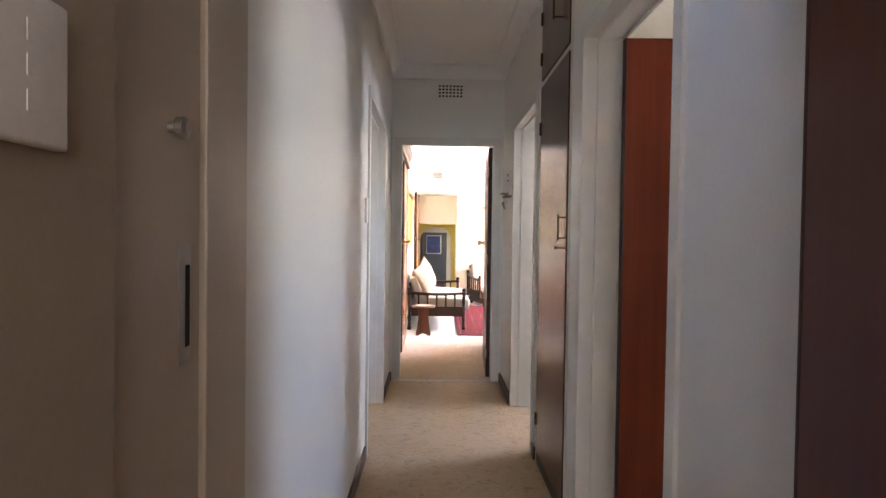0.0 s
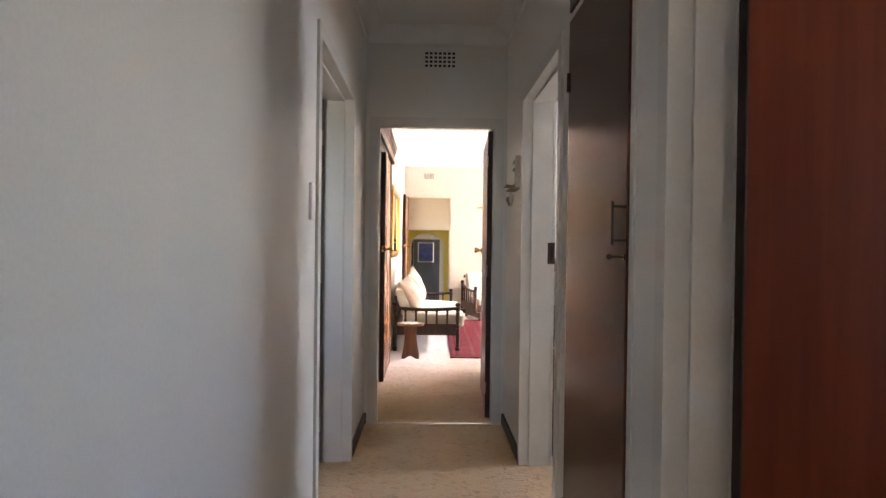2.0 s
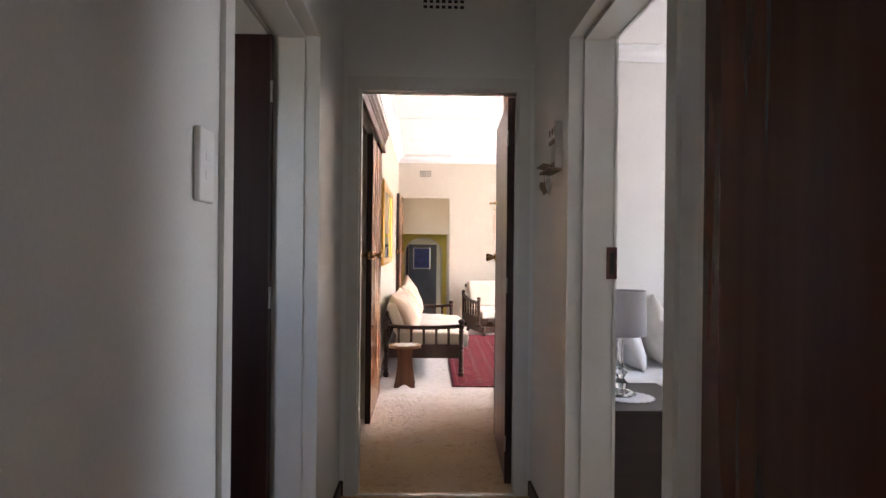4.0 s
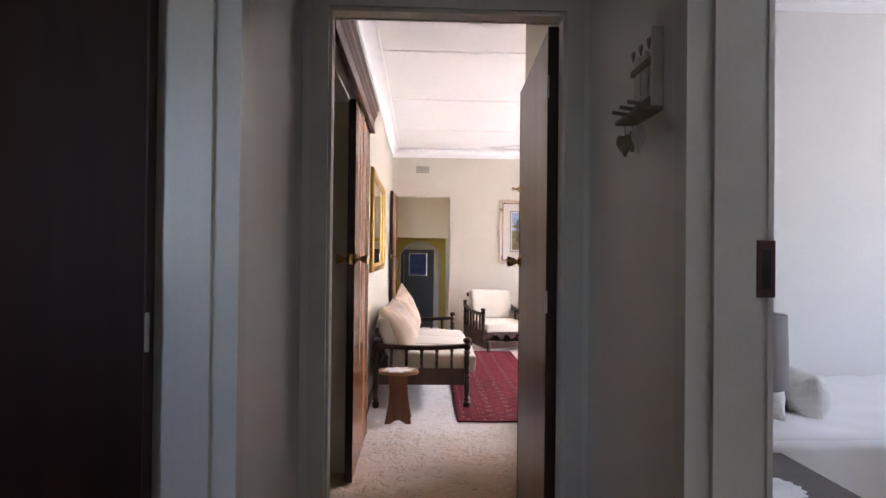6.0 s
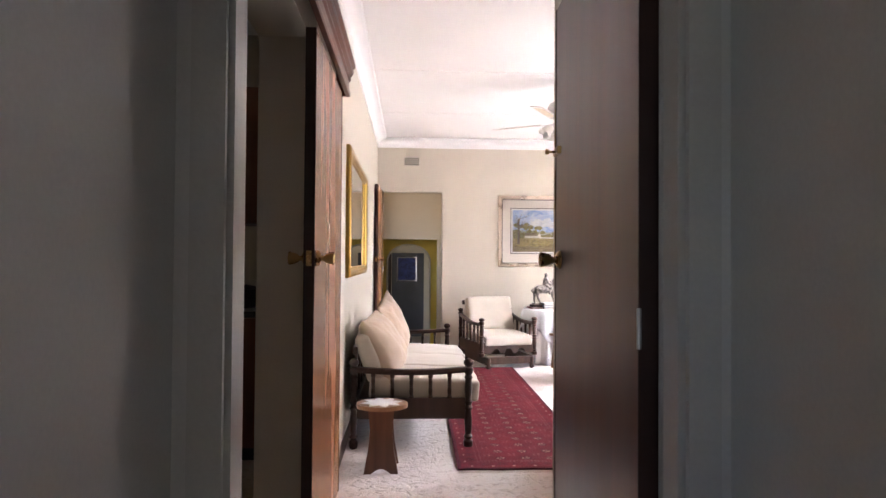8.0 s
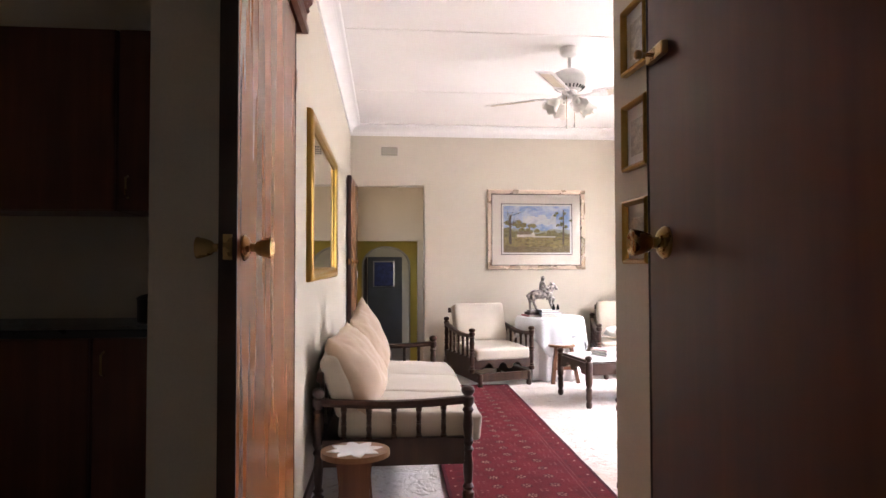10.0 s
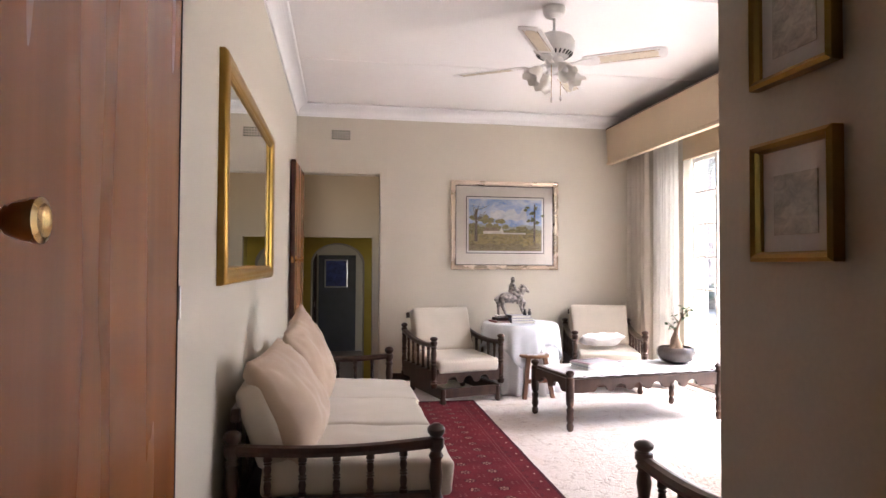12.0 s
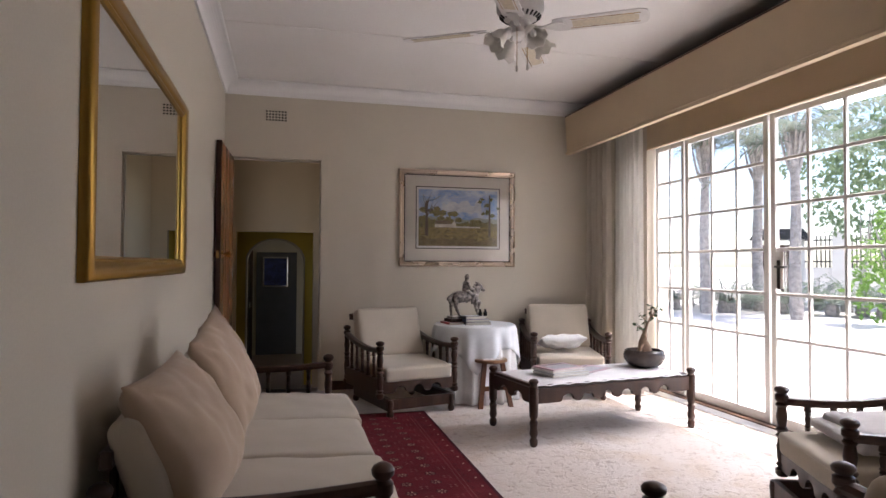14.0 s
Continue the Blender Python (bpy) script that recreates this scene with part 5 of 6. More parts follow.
def curtain(name, y0, y1, x, z0, z1, folds, depth, material, label, seed):
    bm = bmesh.new()
    n, k = folds * 10, 14
    rows = []
    for j in range(k + 1):
        t = j / k
        row = []
        for i in range(n + 1):
            u = i / n
            ph = folds * 2 * math.pi * u + 0.5 * math.sin(5 * u + seed) + 0.25 * math.sin(3 * t + 9 * u)
            amp = depth * (0.65 + 0.35 * t) * (0.75 + 0.25 * math.sin(13 * u + seed))
            row.append(bm.verts.new((x + amp * math.sin(ph), y0 + (y1 - y0) * u + 0.3 * amp * math.cos(ph), z0 + (z1 - z0) * (1 - t) )))
        rows.append(row)
    for a, b in zip(rows, rows[1:]):
        for i in range(n):
            bm.faces.new((a[i], a[i + 1], b[i + 1], b[i]))
    return with_thickness(solid(name, bm, material, label, "curtain", m=None, smooth=True), 0.0015)


curtain("curtain", 11.42, 11.835, 3.62, 0.015, 2.52, 6, 0.035, sheer_material("cream_drape", (0.66, 0.60, 0.52), 0.25), "cream full-length curtain gathered in the corner", 1.0)
curtain("sheer_curtain", 11.02, 11.44, 3.70, 0.015, 2.52, 7, 0.028, sheer_material("white_voile", (0.80, 0.78, 0.74), 0.55), "white sheer curtain glowing beside the glazed doors", 2.0)


# glazed steel doors
M_STEELPAINT = plain("cream_steel_frame", (0.74, 0.72, 0.68), 0.4, vary=0.03)
XF = 4.02


def glazed_leaf(name, y0, y1, ncol, label, stile=0.035, lock=0, rails=(0.62, 0.925, 1.235, 1.545, 1.855)):
    """A steel leaf with small panes; thickness along x, width along y."""
    ob = new(name)
    ob.matrix_world = at(XF, 0, 0)
    tagged(ob, label, "glazed door", "", "structure")
    for a, b in ((y0, y0 + stile), (y1 - stile, y1)):
        part("stile", box(-0.018, 0.018, a, b, 0.02, 2.19, 0.003, 1), M_STEELPAINT, ob)
    for a, b in ((0.02, 0.09), (2.15, 2.19)):
        part("rail", box(-0.017, 0.017, y0 + stile, y1 - stile, a, b, 0.003, 1), M_STEELPAINT, ob)
    cols = [y0 + stile + (y1 - y0 - 2 * stile) * i / ncol for i in range(ncol + 1)]
    rows = [0.09, *rails, 2.15]
    for y in cols[1:-1]:
        part("glazing_bar", box(-0.012, 0.012, y - 0.011, y + 0.011, 0.09, 2.15, 0.002, 1), M_STEELPAINT, ob)
    for z in rows[1:-1]:
        part("glazing_bar", box(-0.013, 0.013, y0 + stile, y1 - stile, z - 0.011, z + 0.011, 0.002, 1), M_STEELPAINT, ob)
    for a, b in zip(cols, cols[1:]):
        for c, d in zip(rows, rows[1:]):
            p = part("pane", box(-0.002, 0.002, a, b, c, d), M_GLASS, ob, "clear glass pane")
            p.visible_shadow = False
    if lock:
        k = part("lock_plate", box(-0.024, -0.018, lock - 0.040, lock + 0.040, 0.965, 1.222, 0.002), M_STEELPAINT, ob, "cream lock plate")
        part("lever_handle", tube([(-0.024, lock, 1.115), (-0.055, lock, 1.115), (-0.060, lock - 0.02, 1.115), (-0.060, lock - 0.10, 1.113)], 0.008, 8), M_BLACKMETAL, k, "bronze lever handle")
        part("keyhole_cover", box(-0.030, -0.024, lock - 0.014, lock + 0.014, 0.96, 1.16, 0.003), M_BLACKMETAL, k, "dark handle backplate")
    return ob


glazed_leaf("window_1", 10.86, 11.27, 2, "cream steel side light with small panes")
glazed_leaf("door_glazed_1", 9.90, 10.84, 3, "closed cream steel glazed door with small panes", 0.045)
glazed_leaf("door_glazed_2", 8.96, 9.88, 3, "closed cream steel glazed door with a lever handle", 0.045, lock=9.80)
glazed_leaf("window_2", 7.78, 8.94, 4, "cream steel side light with small panes")
structure("threshold", box(XW + 0.01, XW + 0.21, 7.76, 11.29, 0.0, 0.02, 0.004), M_SKIRT, "dark threshold strip under the glazed doors", "threshold")
structure("window_track", box(XW - 0.10, XW + 0.009, 7.76, 11.29, 0.0, 0.012, 0.003), M_STEEL, "metal edge strip at the carpet", "trim")

# ceiling fan
FANZ = ZC
fan = thing("ceiling_fan", at(1.89, 9.255, 0), "white four-blade ceiling fan with tulip glass lights", "ceiling fan")
M_FANMETAL = plain("fan_white_enamel", (0.72, 0.70, 0.68), 0.35, vary=0.06, scale=20)
part("canopy", lathe([(0.066, FANZ - 0.001), (0.068, FANZ - 0.02), (0.060, FANZ - 0.05), (0.035, FANZ - 0.065), (0.018, FANZ - 0.068)], 24), M_FANMETAL, fan)
part("downrod", lathe([(0.012, 2.53), (0.012, FANZ - 0.06)], 12), M_FANMETAL, fan)
mot = part("motor_housing", lathe([(0.03, 2.545), (0.06, 2.54), (0.105, 2.515), (0.125, 2.48), (0.125, 2.445), (0.110, 2.42), (0.085, 2.402), (0.05, 2.395)], 32), M_FANMETAL, fan, "white ribbed motor housing")
for i in range(24):
    a = 2 * math.pi * i / 24
    # near-black patches for shaded slots, laid on the closed housing
    part("vent_shade", box(0.084, 0.112, -0.0045, 0.0045, -0.002, 0.002), M_DARK, mot, "dark patch for the shade in a vent slot", pose(0, 0, 0, 0, 0, math.degrees(a)) @ pose(0.098, 0, 2.408, 0, -37, 0) @ pose(-0.098, 0, 0))
part("switch_housing", lathe([(0.045, 2.396), (0.055, 2.385), (0.055, 2.345), (0.045, 2.325), (0.02, 2.318)], 24), M_FANMETAL, fan)
M_CANE = plain("cane_inlay", (0.62, 0.55, 0.42), 0.8, vary=0.1, scale=60, grain=300, relief=0.6)
for k in range(4):
    turn = pose(0, 0, 2.366, 0, 0, -31.5 + 90 * k)
    outl = [(0.17, -0.045), (0.20, -0.056), (0.60, -0.066), (0.635, -0.052), (0.645, -0.02), (0.645, 0.02), (0.635, 0.052), (0.60, 0.066), (0.20, 0.056), (0.17, 0.045)]
    b = part("blade", prism(outl, -0.003, 0.003, "z"), M_FANMETAL, fan, "white blade with a cane inlay", turn @ pose(0, 0, -0.012, -11, 0, 0))
    part("inlay", prism([(0.27, -0.028), (0.57, -0.034), (0.595, -0.02), (0.595, 0.02), (0.57, 0.034), (0.27, 0.028)], -0.0042, -0.003, "z"), M_CANE, b, "woven cane inlay")
    part("inlay_border", box(0.262, 0.602, -0.040, -0.036, -0.0042, -0.003), M_BRASS, b)
    part("inlay_border", box(0.262, 0.602, 0.036, 0.040, -0.0042, -0.003), M_BRASS, b)
    part("blade_iron", prism([(0.07, -0.016), (0.13, -0.012), (0.18, -0.034), (0.225, -0.030), (0.235, 0.0), (0.225, 0.030), (0.18, 0.034), (0.13, 0.012), (0.07, 0.016)], -0.009, -0.0035, "z"), M_FANMETAL, fan, "ornate white blade bracket", turn @ pose(0, 0, -0.012, -11, 0, 0))
M_FROST = glass_material("frosted_tulip_glass", (0.95, 0.93, 0.9), 0.35)
M_FROST2 = plain("opal_glass", (0.78, 0.75, 0.70), 0.3, vary=0.05, scale=30)
for k in range(4):
    a = 45 + 90 * k - 36
    turn = pose(0, 0, 2.345, 0, 0, a)
    part("light_arm", tube([(0.04, 0, 0.0), (0.075, 0, -0.002), (0.095, 0, -0.02)], 0.009, 8), M_FANMETAL, fan, "", turn)
    sh = bmesh.new()
    ps = [(0.020, 0.0), (0.030, 0.012), (0.040, 0.035), (0.044, 0.06), (0.050, 0.078), (0.062, 0.095), (0.058, 0.096), (0.046, 0.078), (0.040, 0.06), (0.035, 0.035), (0.024, 0.012), (0.012, 0.004)]
    add_lathe(sh, ps, 24)
    for v in sh.verts:
        if v.co.z > 0.07:
            ang = math.atan2(v.co.y, v.co.x)
            v.co.z += 0.010 * math.cos(6 * ang) * (v.co.z - 0.07) / 0.026
    s = part("glass_shade", sh, M_FROST2, fan, "ruffled tulip glass shade", turn @ pose(0.095, 0, -0.022, 0, 138, 0))
    part("bulb", lathe([(0.008, 0.005), (0.016, 0.03), (0.018, 0.05), (0.012, 0.066), (0.004, 0.071)], 12), M_WHITE, s)
for x, y, l in ((0.02, -0.05, 0.19), (-0.035, -0.045, 0.20)):
    c = part("pull_chain", tube([(x, y, 2.34), (x, y, 2.34 - l)], 0.002, 6), M_BRASS, fan)
    part("chain_pull", lathe([(0.003, 0), (0.007, 0.006), (0.005, 0.03), (0.002, 0.034)], 10, pose(x, y, 2.34 - l - 0.03)), M_STEEL, c)

# ---- the lower hall beyond the back door ----
LOW = -0.52
M_HALL = plain("warm_beige_hall_paint", (0.54, 0.44, 0.30), 0.6, vary=0.03, scale=2.0)
M_OLIVE = plain("olive_beige_paint", (0.44, 0.40, 0.30), 0.6, vary=0.04, scale=2)
M_TILE = plain("hall_floor", (0.16, 0.12, 0.09), 0.35, vary=0.15, scale=6)
structure("floor_hall", box(-1.2, 2.6, 12.0, 18.3, LOW - 0.1, LOW), M_TILE, "dark polished lower hall floor", "floor")
for i in range(3):
    structure("step", box(0.05, 1.25, 12.002, 12.30 + 0.27 * (2 - i), LOW + 0.002 + 0.13 * i, LOW + 0.13 * (i + 1) - (0.001 if i < 2 else 0.0)), M_CARPET, "carpeted step down to the lower hall", "step")
wall_along_y("wall_hall_left", -0.10, 0.05, 12.0, 14.25, M_HALL, [(12.65, 13.55, 1.0, 2.2)], z0=LOW, label="beige hall wall")
wall_along_y("wall_hall_right", 1.25, 1.40, 12.0, 14.25, M_HALL, z0=LOW, label="beige hall wall")
wall_along_x("wall_hall_arch", -1.2, 2.6, 14.25, 14.38, M_HALL, [(0.14, 1.065, LOW, 1.515)], z0=LOW, label="beige wall above a low doorway")
structure("ceiling_hall", box(-0.1, 1.4, 12.0, 14.4, ZC + 0.003, ZC + 0.08), M_CEIL, "white hall ceiling", "ceiling")
AX, AR, ATOP = 0.60, 0.385, 1.46
pts = [(-1.2, LOW), (AX - AR, LOW)] + [(AX - AR * math.cos(math.pi * k / 20), ATOP - 0.30 + 0.30 * math.sin(math.pi * k / 20)) for k in range(21)] + [(AX + AR, LOW), (2.6, LOW), (2.6, 1.9), (-1.2, 1.9)]
structure("wall_arch", prism(pts, 14.95, 15.10), M_YELLOW, "mustard-yellow wall with an arched opening", "wall")
pts2 = [(AX - AR, LOW)] + [(AX - AR * math.cos(math.pi * k / 20), ATOP - 0.30 + 0.30 * math.sin(math.pi * k / 20)) for k in range(21)] + [(AX + AR, LOW)]
bm = bmesh.new()
rin = [(AX + (x - AX) * 0.955, z - (0.018 if z > LOW else 0)) for x, z in pts2]
va = [[bm.verts.new((x, y, z)) for x, z in pts2] for y in (14.93, 15.12)]
vb = [[bm.verts.new((x, y, z)) for x, z in rin] for y in (14.93, 15.12)]
for i in range(len(pts2) - 1):
    bm.faces.new((va[0][i], va[0][i + 1], vb[0][i + 1], vb[0][i]))
    bm.faces.new((va[1][i], vb[1][i], vb[1][i + 1], va[1][i + 1]))
    bm.faces.new((vb[0][i], vb[0][i + 1], vb[1][i + 1], vb[1][i]))
    bm.faces.new((va[0][i], va[1][i], va[1][i + 1], va[0][i + 1]))
structure("arch_trim", bm, M_OLIVE, "olive-beige plaster arch lining", "trim")
wall_along_y("wall_hall_yellow", 1.10, 1.20, 14.38, 14.95, M_YELLOW, z0=LOW, z1=1.9, label="mustard-yellow hall wall")
structure("ceiling_hall_low", box(-1.2, 2.6, 14.38, 18.3, 1.9, 1.98), M_CEIL, "white lower hall ceiling", "ceiling")
wall_along_x("wall_hall_end", -1.2, 2.6, 18.0, 18.12, M_OLIVE, z0=LOW, z1=1.9, label="olive-beige end wall of the hall")
wall_along_y("wall_hall_west", -1.3, -1.2, 14.3, 18.12, M_OLIVE, z0=LOW, z1=1.9, label="olive-beige hall wall")
wall_along_y("wall_hall_east", 2.6, 2.7, 14.3, 18.12, M_OLIVE, [(15.1, 16.1, 0.5, 1.5)], z0=LOW, z1=1.9, label="olive-beige hall wall with an opening added for a fill lamp")
flush_door("door_hall", Matrix.Translation((0.28, 15.55, LOW)) @ Matrix.Rotation(radians(100), 4, "Z"), 0.8, "black-brown hall door standing open beyond the arch", M_EDGE, h=1.83, knob_z=1.0)
structure("door_hall_end", box(0.23, 0.94, 17.955, 17.998, LOW, 1.33, 0.004), plain("charcoal_door_paint", (0.055, 0.058, 0.062), 0.45, vary=0.1), "charcoal grey door at the end of the hall", "door")
bp = thing("blue_picture", at(0.56, 17.954, 0.975), "dark blue picture in a pale frame on the hall door", "picture")
part("frame", ring_frame(-0.22, 0.22, -0.27, 0.27, [(0, -0.001), (0, -0.02), (0.012, -0.024), (0.025, -0.014), (0.025, -0.004)], "y"), M_STEEL, bp)
part("painting", box(-0.20, 0.20, -0.006, -0.001, -0.25, 0.25), paint("painted_blue", (0.012, 0.016, 0.06), (0.04, 0.06, 0.20), 9), bp, "mottled deep blue canvas")

# ---- kitchen beyond the sliding door ----
M_KITCHEN = wood("kitchen_cabinet", (0.13, 0.045, 0.022), (0.22, 0.08, 0.04), 0.4, "z")
wall_along_y("wall_kitchen_far", -2.6, -2.5, YR, 8.4, M_CREAM, label="cream kitchen wall")
wall_along_x("wall_kitchen_north", -2.5, XL - 0.20, 8.3, 8.4, M_CREAM, label="cream kitchen wall")
structure("ceiling_kitchen", box(-2.6, XL - 0.20, YR, 8.4, ZC + 0.003, ZC + 0.085), M_CEIL, "white kitchen ceiling", "ceiling")
for i in range(3):
    x0 = -0.63 * (i + 1) - 0.03
    c = thing("kitchen_cabinet", at(x0, 7.70, 0), "red-brown wooden base cabinet under a dark counter", "cabinet", "kitchen cabinets")
    part("body", box(0, 0.62, 0.022, 0.59, 0.08, 0.84, 0.002, 1), M_KITCHEN, c)
    part("plinth", box(0.0, 0.62, 0.06, 0.59, 0.0, 0.08), M_DARK, c)
    dr = part("door", box(0.004, 0.616, 0.0, 0.020, 0.09, 0.835, 0.003), M_KITCHEN, c)
    part("handle", tube([(0.05, -0.001, 0.68), (0.05, -0.03, 0.69), (0.05, -0.03, 0.77), (0.05, -0.001, 0.78)], 0.005, 8), M_BRASS, dr)
    u = thing("wall_cabinet", at(x0, 7.93, 1.40), "red-brown wooden wall cabinet above the counter", "cabinet", "kitchen wall cabinets")
    part("body", box(0, 0.62, 0.022, 0.365, 0.0, 0.85, 0.002, 1), M_KITCHEN, u)
    dr = part("door", box(0.004, 0.616, 0.0, 0.020, 0.004, 0.846, 0.003), M_KITCHEN, u)
    part("handle", tube([(0.05, -0.001, 0.06), (0.05, -0.03, 0.07), (0.05, -0.03, 0.15), (0.05, -0.001, 0.16)], 0.005, 8), M_BRASS, dr)
solid("kitchen_counter", box(-1.95, -0.025, 7.67, 8.298, 0.842, 0.878, 0.006), plain("dark_counter", (0.03, 0.028, 0.027), 0.3), "dark kitchen counter along the wall", "counter")
pot = thing("cooking_pot", at(-0.45, 7.95, 0.88), "dark lidded cooking pot on the kitchen counter", "pot")
part("body", lathe([(0.10, 0), (0.115, 0.01), (0.115, 0.11), (0.12, 0.115), (0.11, 0.116)], 24), M_BLACKMETAL, pot)
part("lid", lathe([(0.118, 0.117), (0.10, 0.13), (0.03, 0.145), (0.012, 0.147), (0.016, 0.165), (0.006, 0.17)], 24), M_BLACKMETAL, pot)


# ---- passage fittings ----
# first doorway: lining of the left side with rebate, and the hinge side behind the open leaf
fs = new("frame_start")
tagged(fs, "beige enamelled frame of the first doorway", "door frame", "", "structure")
part("jamb", box(0.11, 0.228, 0.320, 0.64, 0, 2.08, 0.004), M_JAMB, fs)
part("stop", box(0.11, 0.238, 0.642, 0.76, 0, 2.08, 0.004), M_JAMB, fs)
part("lip", box(0.11, 0.212, 0.762, 0.928, 0, 2.08, 0.003), M_JAMB, fs)
part("head", box(0.244, 1.16, 0.402, 0.79, 2.045, 2.079, 0.003), M_TRIM, fs)
sp = part("strike_plate", box(0.228, 0.231, 0.560, 0.600, 1.075, 1.245, 0.001, 1), M_STEEL, fs, "worn steel strike plate")
# near-black patch for the shaded slot, on the uncut plate
part("slot_shade", box(0.2312, 0.2318, 0.578, 0.593, 1.10, 1.215), M_DARK, sp, "dark patch for the shade in the strike slot")
part("stud", lathe([(0.007, 0), (0.007, 0.008), (0.014, 0.012), (0.015, 0.022), (0.010, 0.026)], 14, pose(0.228, 0.53, 1.398, 0, 90, 0)), M_STEEL, fs, "small metal stud")


def switch_plate(m, w, h, rockers, label):
    """A wall switch: local x across, z up, facing -y."""
    ob = thing("light_switch", m, label, "light switch", "light switches")
    part("plate", box(0, w, -0.013, -0.0005, 0, h, 0.004, 3), M_WHITEPLASTIC, ob)
    for x, z in rockers:
        part("rocker", box(x - 0.008, x + 0.008, -0.0136, -0.012, z - 0.008, z + 0.008, 0.0005, 2), M_WHITEPLASTIC, ob, "white rocker", None)
    return ob


FACE_PX = Matrix.Rotation(radians(90), 4, "Z")    # a plate that faces +x
FACE_NX = Matrix.Rotation(radians(-90), 4, "Z")   # a plate that faces -x
switch_plate(Matrix.Translation((XL, 3.078, 1.322)) @ FACE_PX, 0.075, 0.135, [(0.037, 0.05), (0.037, 0.085)], "white two-rocker light switch on the passage wall")
switch_plate(Matrix.Translation((0.265, 0.112, 1.325)) @ FACE_PX, 0.107, 0.116, [(0.062, 0.032), (0.062, 0.058), (0.062, 0.084)], "white three-rocker light switch beside the first doorway")

# built-in passage cupboard
cup = thing("built_in_cupboard", at(0, 0, 0), "dark veneered built-in cupboard in a white frame", "cupboard")
part("body", box(XR + 0.03, XR + 0.60, 2.40, 3.19, 0.0, 2.60), M_CUPBOARD, cup)
for y0, y1 in ((2.402, 2.438), (3.152, 3.188)):
    part("frame_upright", box(XR - 0.004, XR + 0.029, y0, y1, 0.0, 2.598, 0.002, 1), M_TRIM, cup, "white painted upright")
for z0, z1 in ((2.078, 2.108), (2.572, 2.598), (0.0, 0.07)):
    part("frame_rail", box(XR - 0.004, XR + 0.029, 2.4385, 3.1515, z0, z1, 0.002, 1), M_TRIM if z0 else M_SKIRT, cup)
for z0, z1, hz, hy in ((0.072, 2.076, 1.302, 2.462), (2.110, 2.570, 2.34, 2.66)):
    dr = part("cupboard_door", box(XR - 0.010, XR + 0.012, 2.4395, 3.1505, z0, z1, 0.002, 1), M_CUPBOARD, cup, "glossy dark veneer door")
    part("pull_handle", tube([(XR - 0.010, hy, hz - 0.045), (XR - 0.040, hy, hz - 0.045), (XR - 0.040, hy, hz - 0.058), (XR - 0.040, hy, hz + 0.058), (XR - 0.040, hy, hz + 0.045), (XR - 0.010, hy, hz + 0.045)], 0.0045, 8), M_BLACKMETAL, dr, "dark bar handle")
    for z in (z0 + 0.12, z1 - 0.12) if z1 > 2.2 else (0.25, 1.85):
        part("hinge", lathe([(0.006, z - 0.035), (0.006, z + 0.035)], 8, pose(XR - 0.012, 3.150, 0)), M_BLACKMETAL, dr)
part("key", tube([(XR - 0.010, 2.458, 1.212), (XR - 0.045, 2.458, 1.212)], 0.0035, 6), M_BLACKMETAL, cup, "dark key in the lock")
part("key_bow", lathe([(0.008, -0.0015), (0.008, 0.0015)], 14, pose(XR - 0.050, 2.458, 1.212, 90)), M_BLACKMETAL, cup)
part("lock_rose", lathe([(0.009, 0), (0.009, 0.003)], 14, pose(XR - 0.010, 2.458, 1.212, 0, -90, 0)), M_BRASS, cup)


def skirting(x0, x1, y0, y1, h=0.075):
    structure("baseboard", box(x0, x1, y0, y1, 0.0, h, 0.004), M_SKIRT, "dark stained skirting board", "baseboard")


skirting(XL, XL + 0.014, 0.82, 3.185)
skirting(XL, XL + 0.014, 4.425, YD)
skirting(XR - 0.014, XR, 4.365, YD)
skirting(XR - 0.014, XR, 3.195, 3.28)
skirting(XR - 0.014, XR, 2.235, 2.398)
skirting(XR - 0.014, XR, 0.46, 1.17)
skirting(XL, 0.222, YD - 0.014, YD)
skirting(1.148, XR, YD - 0.014, YD)
skirting(XL, XL + 0.014, 7.30, YB, 0.08)
skirting(1.085, XW, YB - 0.014, YB, 0.08)
skirting(VX - 0.014, VX, 6.12, VY, 0.08)
structure("threshold_strip", box(0.29, 1.08, 5.075, 5.105, 0.0, 0.006, 0.002, 1), M_STEEL, "worn metal carpet strip in the doorway", "threshold")
# a faint line in the wall face, built as a thin strip
structure("surface_line", box(0.83, XR, YD - 0.004, YD, 2.528, 2.533), M_WALL, "thin raised line on the wall beside the vent", "cable")
# whitewashed peg rack with hearts
M_WASH = plain("whitewashed_wood", (0.62, 0.60, 0.56), 0.7, vary=0.15, scale=25)
M_DRIFT = plain("grey_driftwood", (0.30, 0.24, 0.17), 0.8, vary=0.2, scale=30)
rack = thing("peg_rack", Matrix.Translation((XR, 4.635, 1.46)) @ FACE_NX @ Matrix.Diagonal((0.74, 1, 1, 1)), "whitewashed picket peg rack with hanging hearts", "wall decoration")
for i in range(3):
    x = 0.022 + 0.074 * i
    part("picket", prism([(x, 0.112), (x + 0.056, 0.112), (x + 0.056, 0.250), (x + 0.028, 0.272), (x, 0.250)], -0.012, -0.004), M_WASH, rack, "whitewashed picket")
part("end_board", box(0.243, 0.252, -0.030, -0.001, 0.112, 0.300, 0.001, 1), M_WASH, rack, "whitewashed end board")
for z in (0.128, 0.225):
    part("cross_rail", box(0.010, 0.242, -0.020, -0.012, z, z + 0.016, 0.001, 1), M_DRIFT, rack)
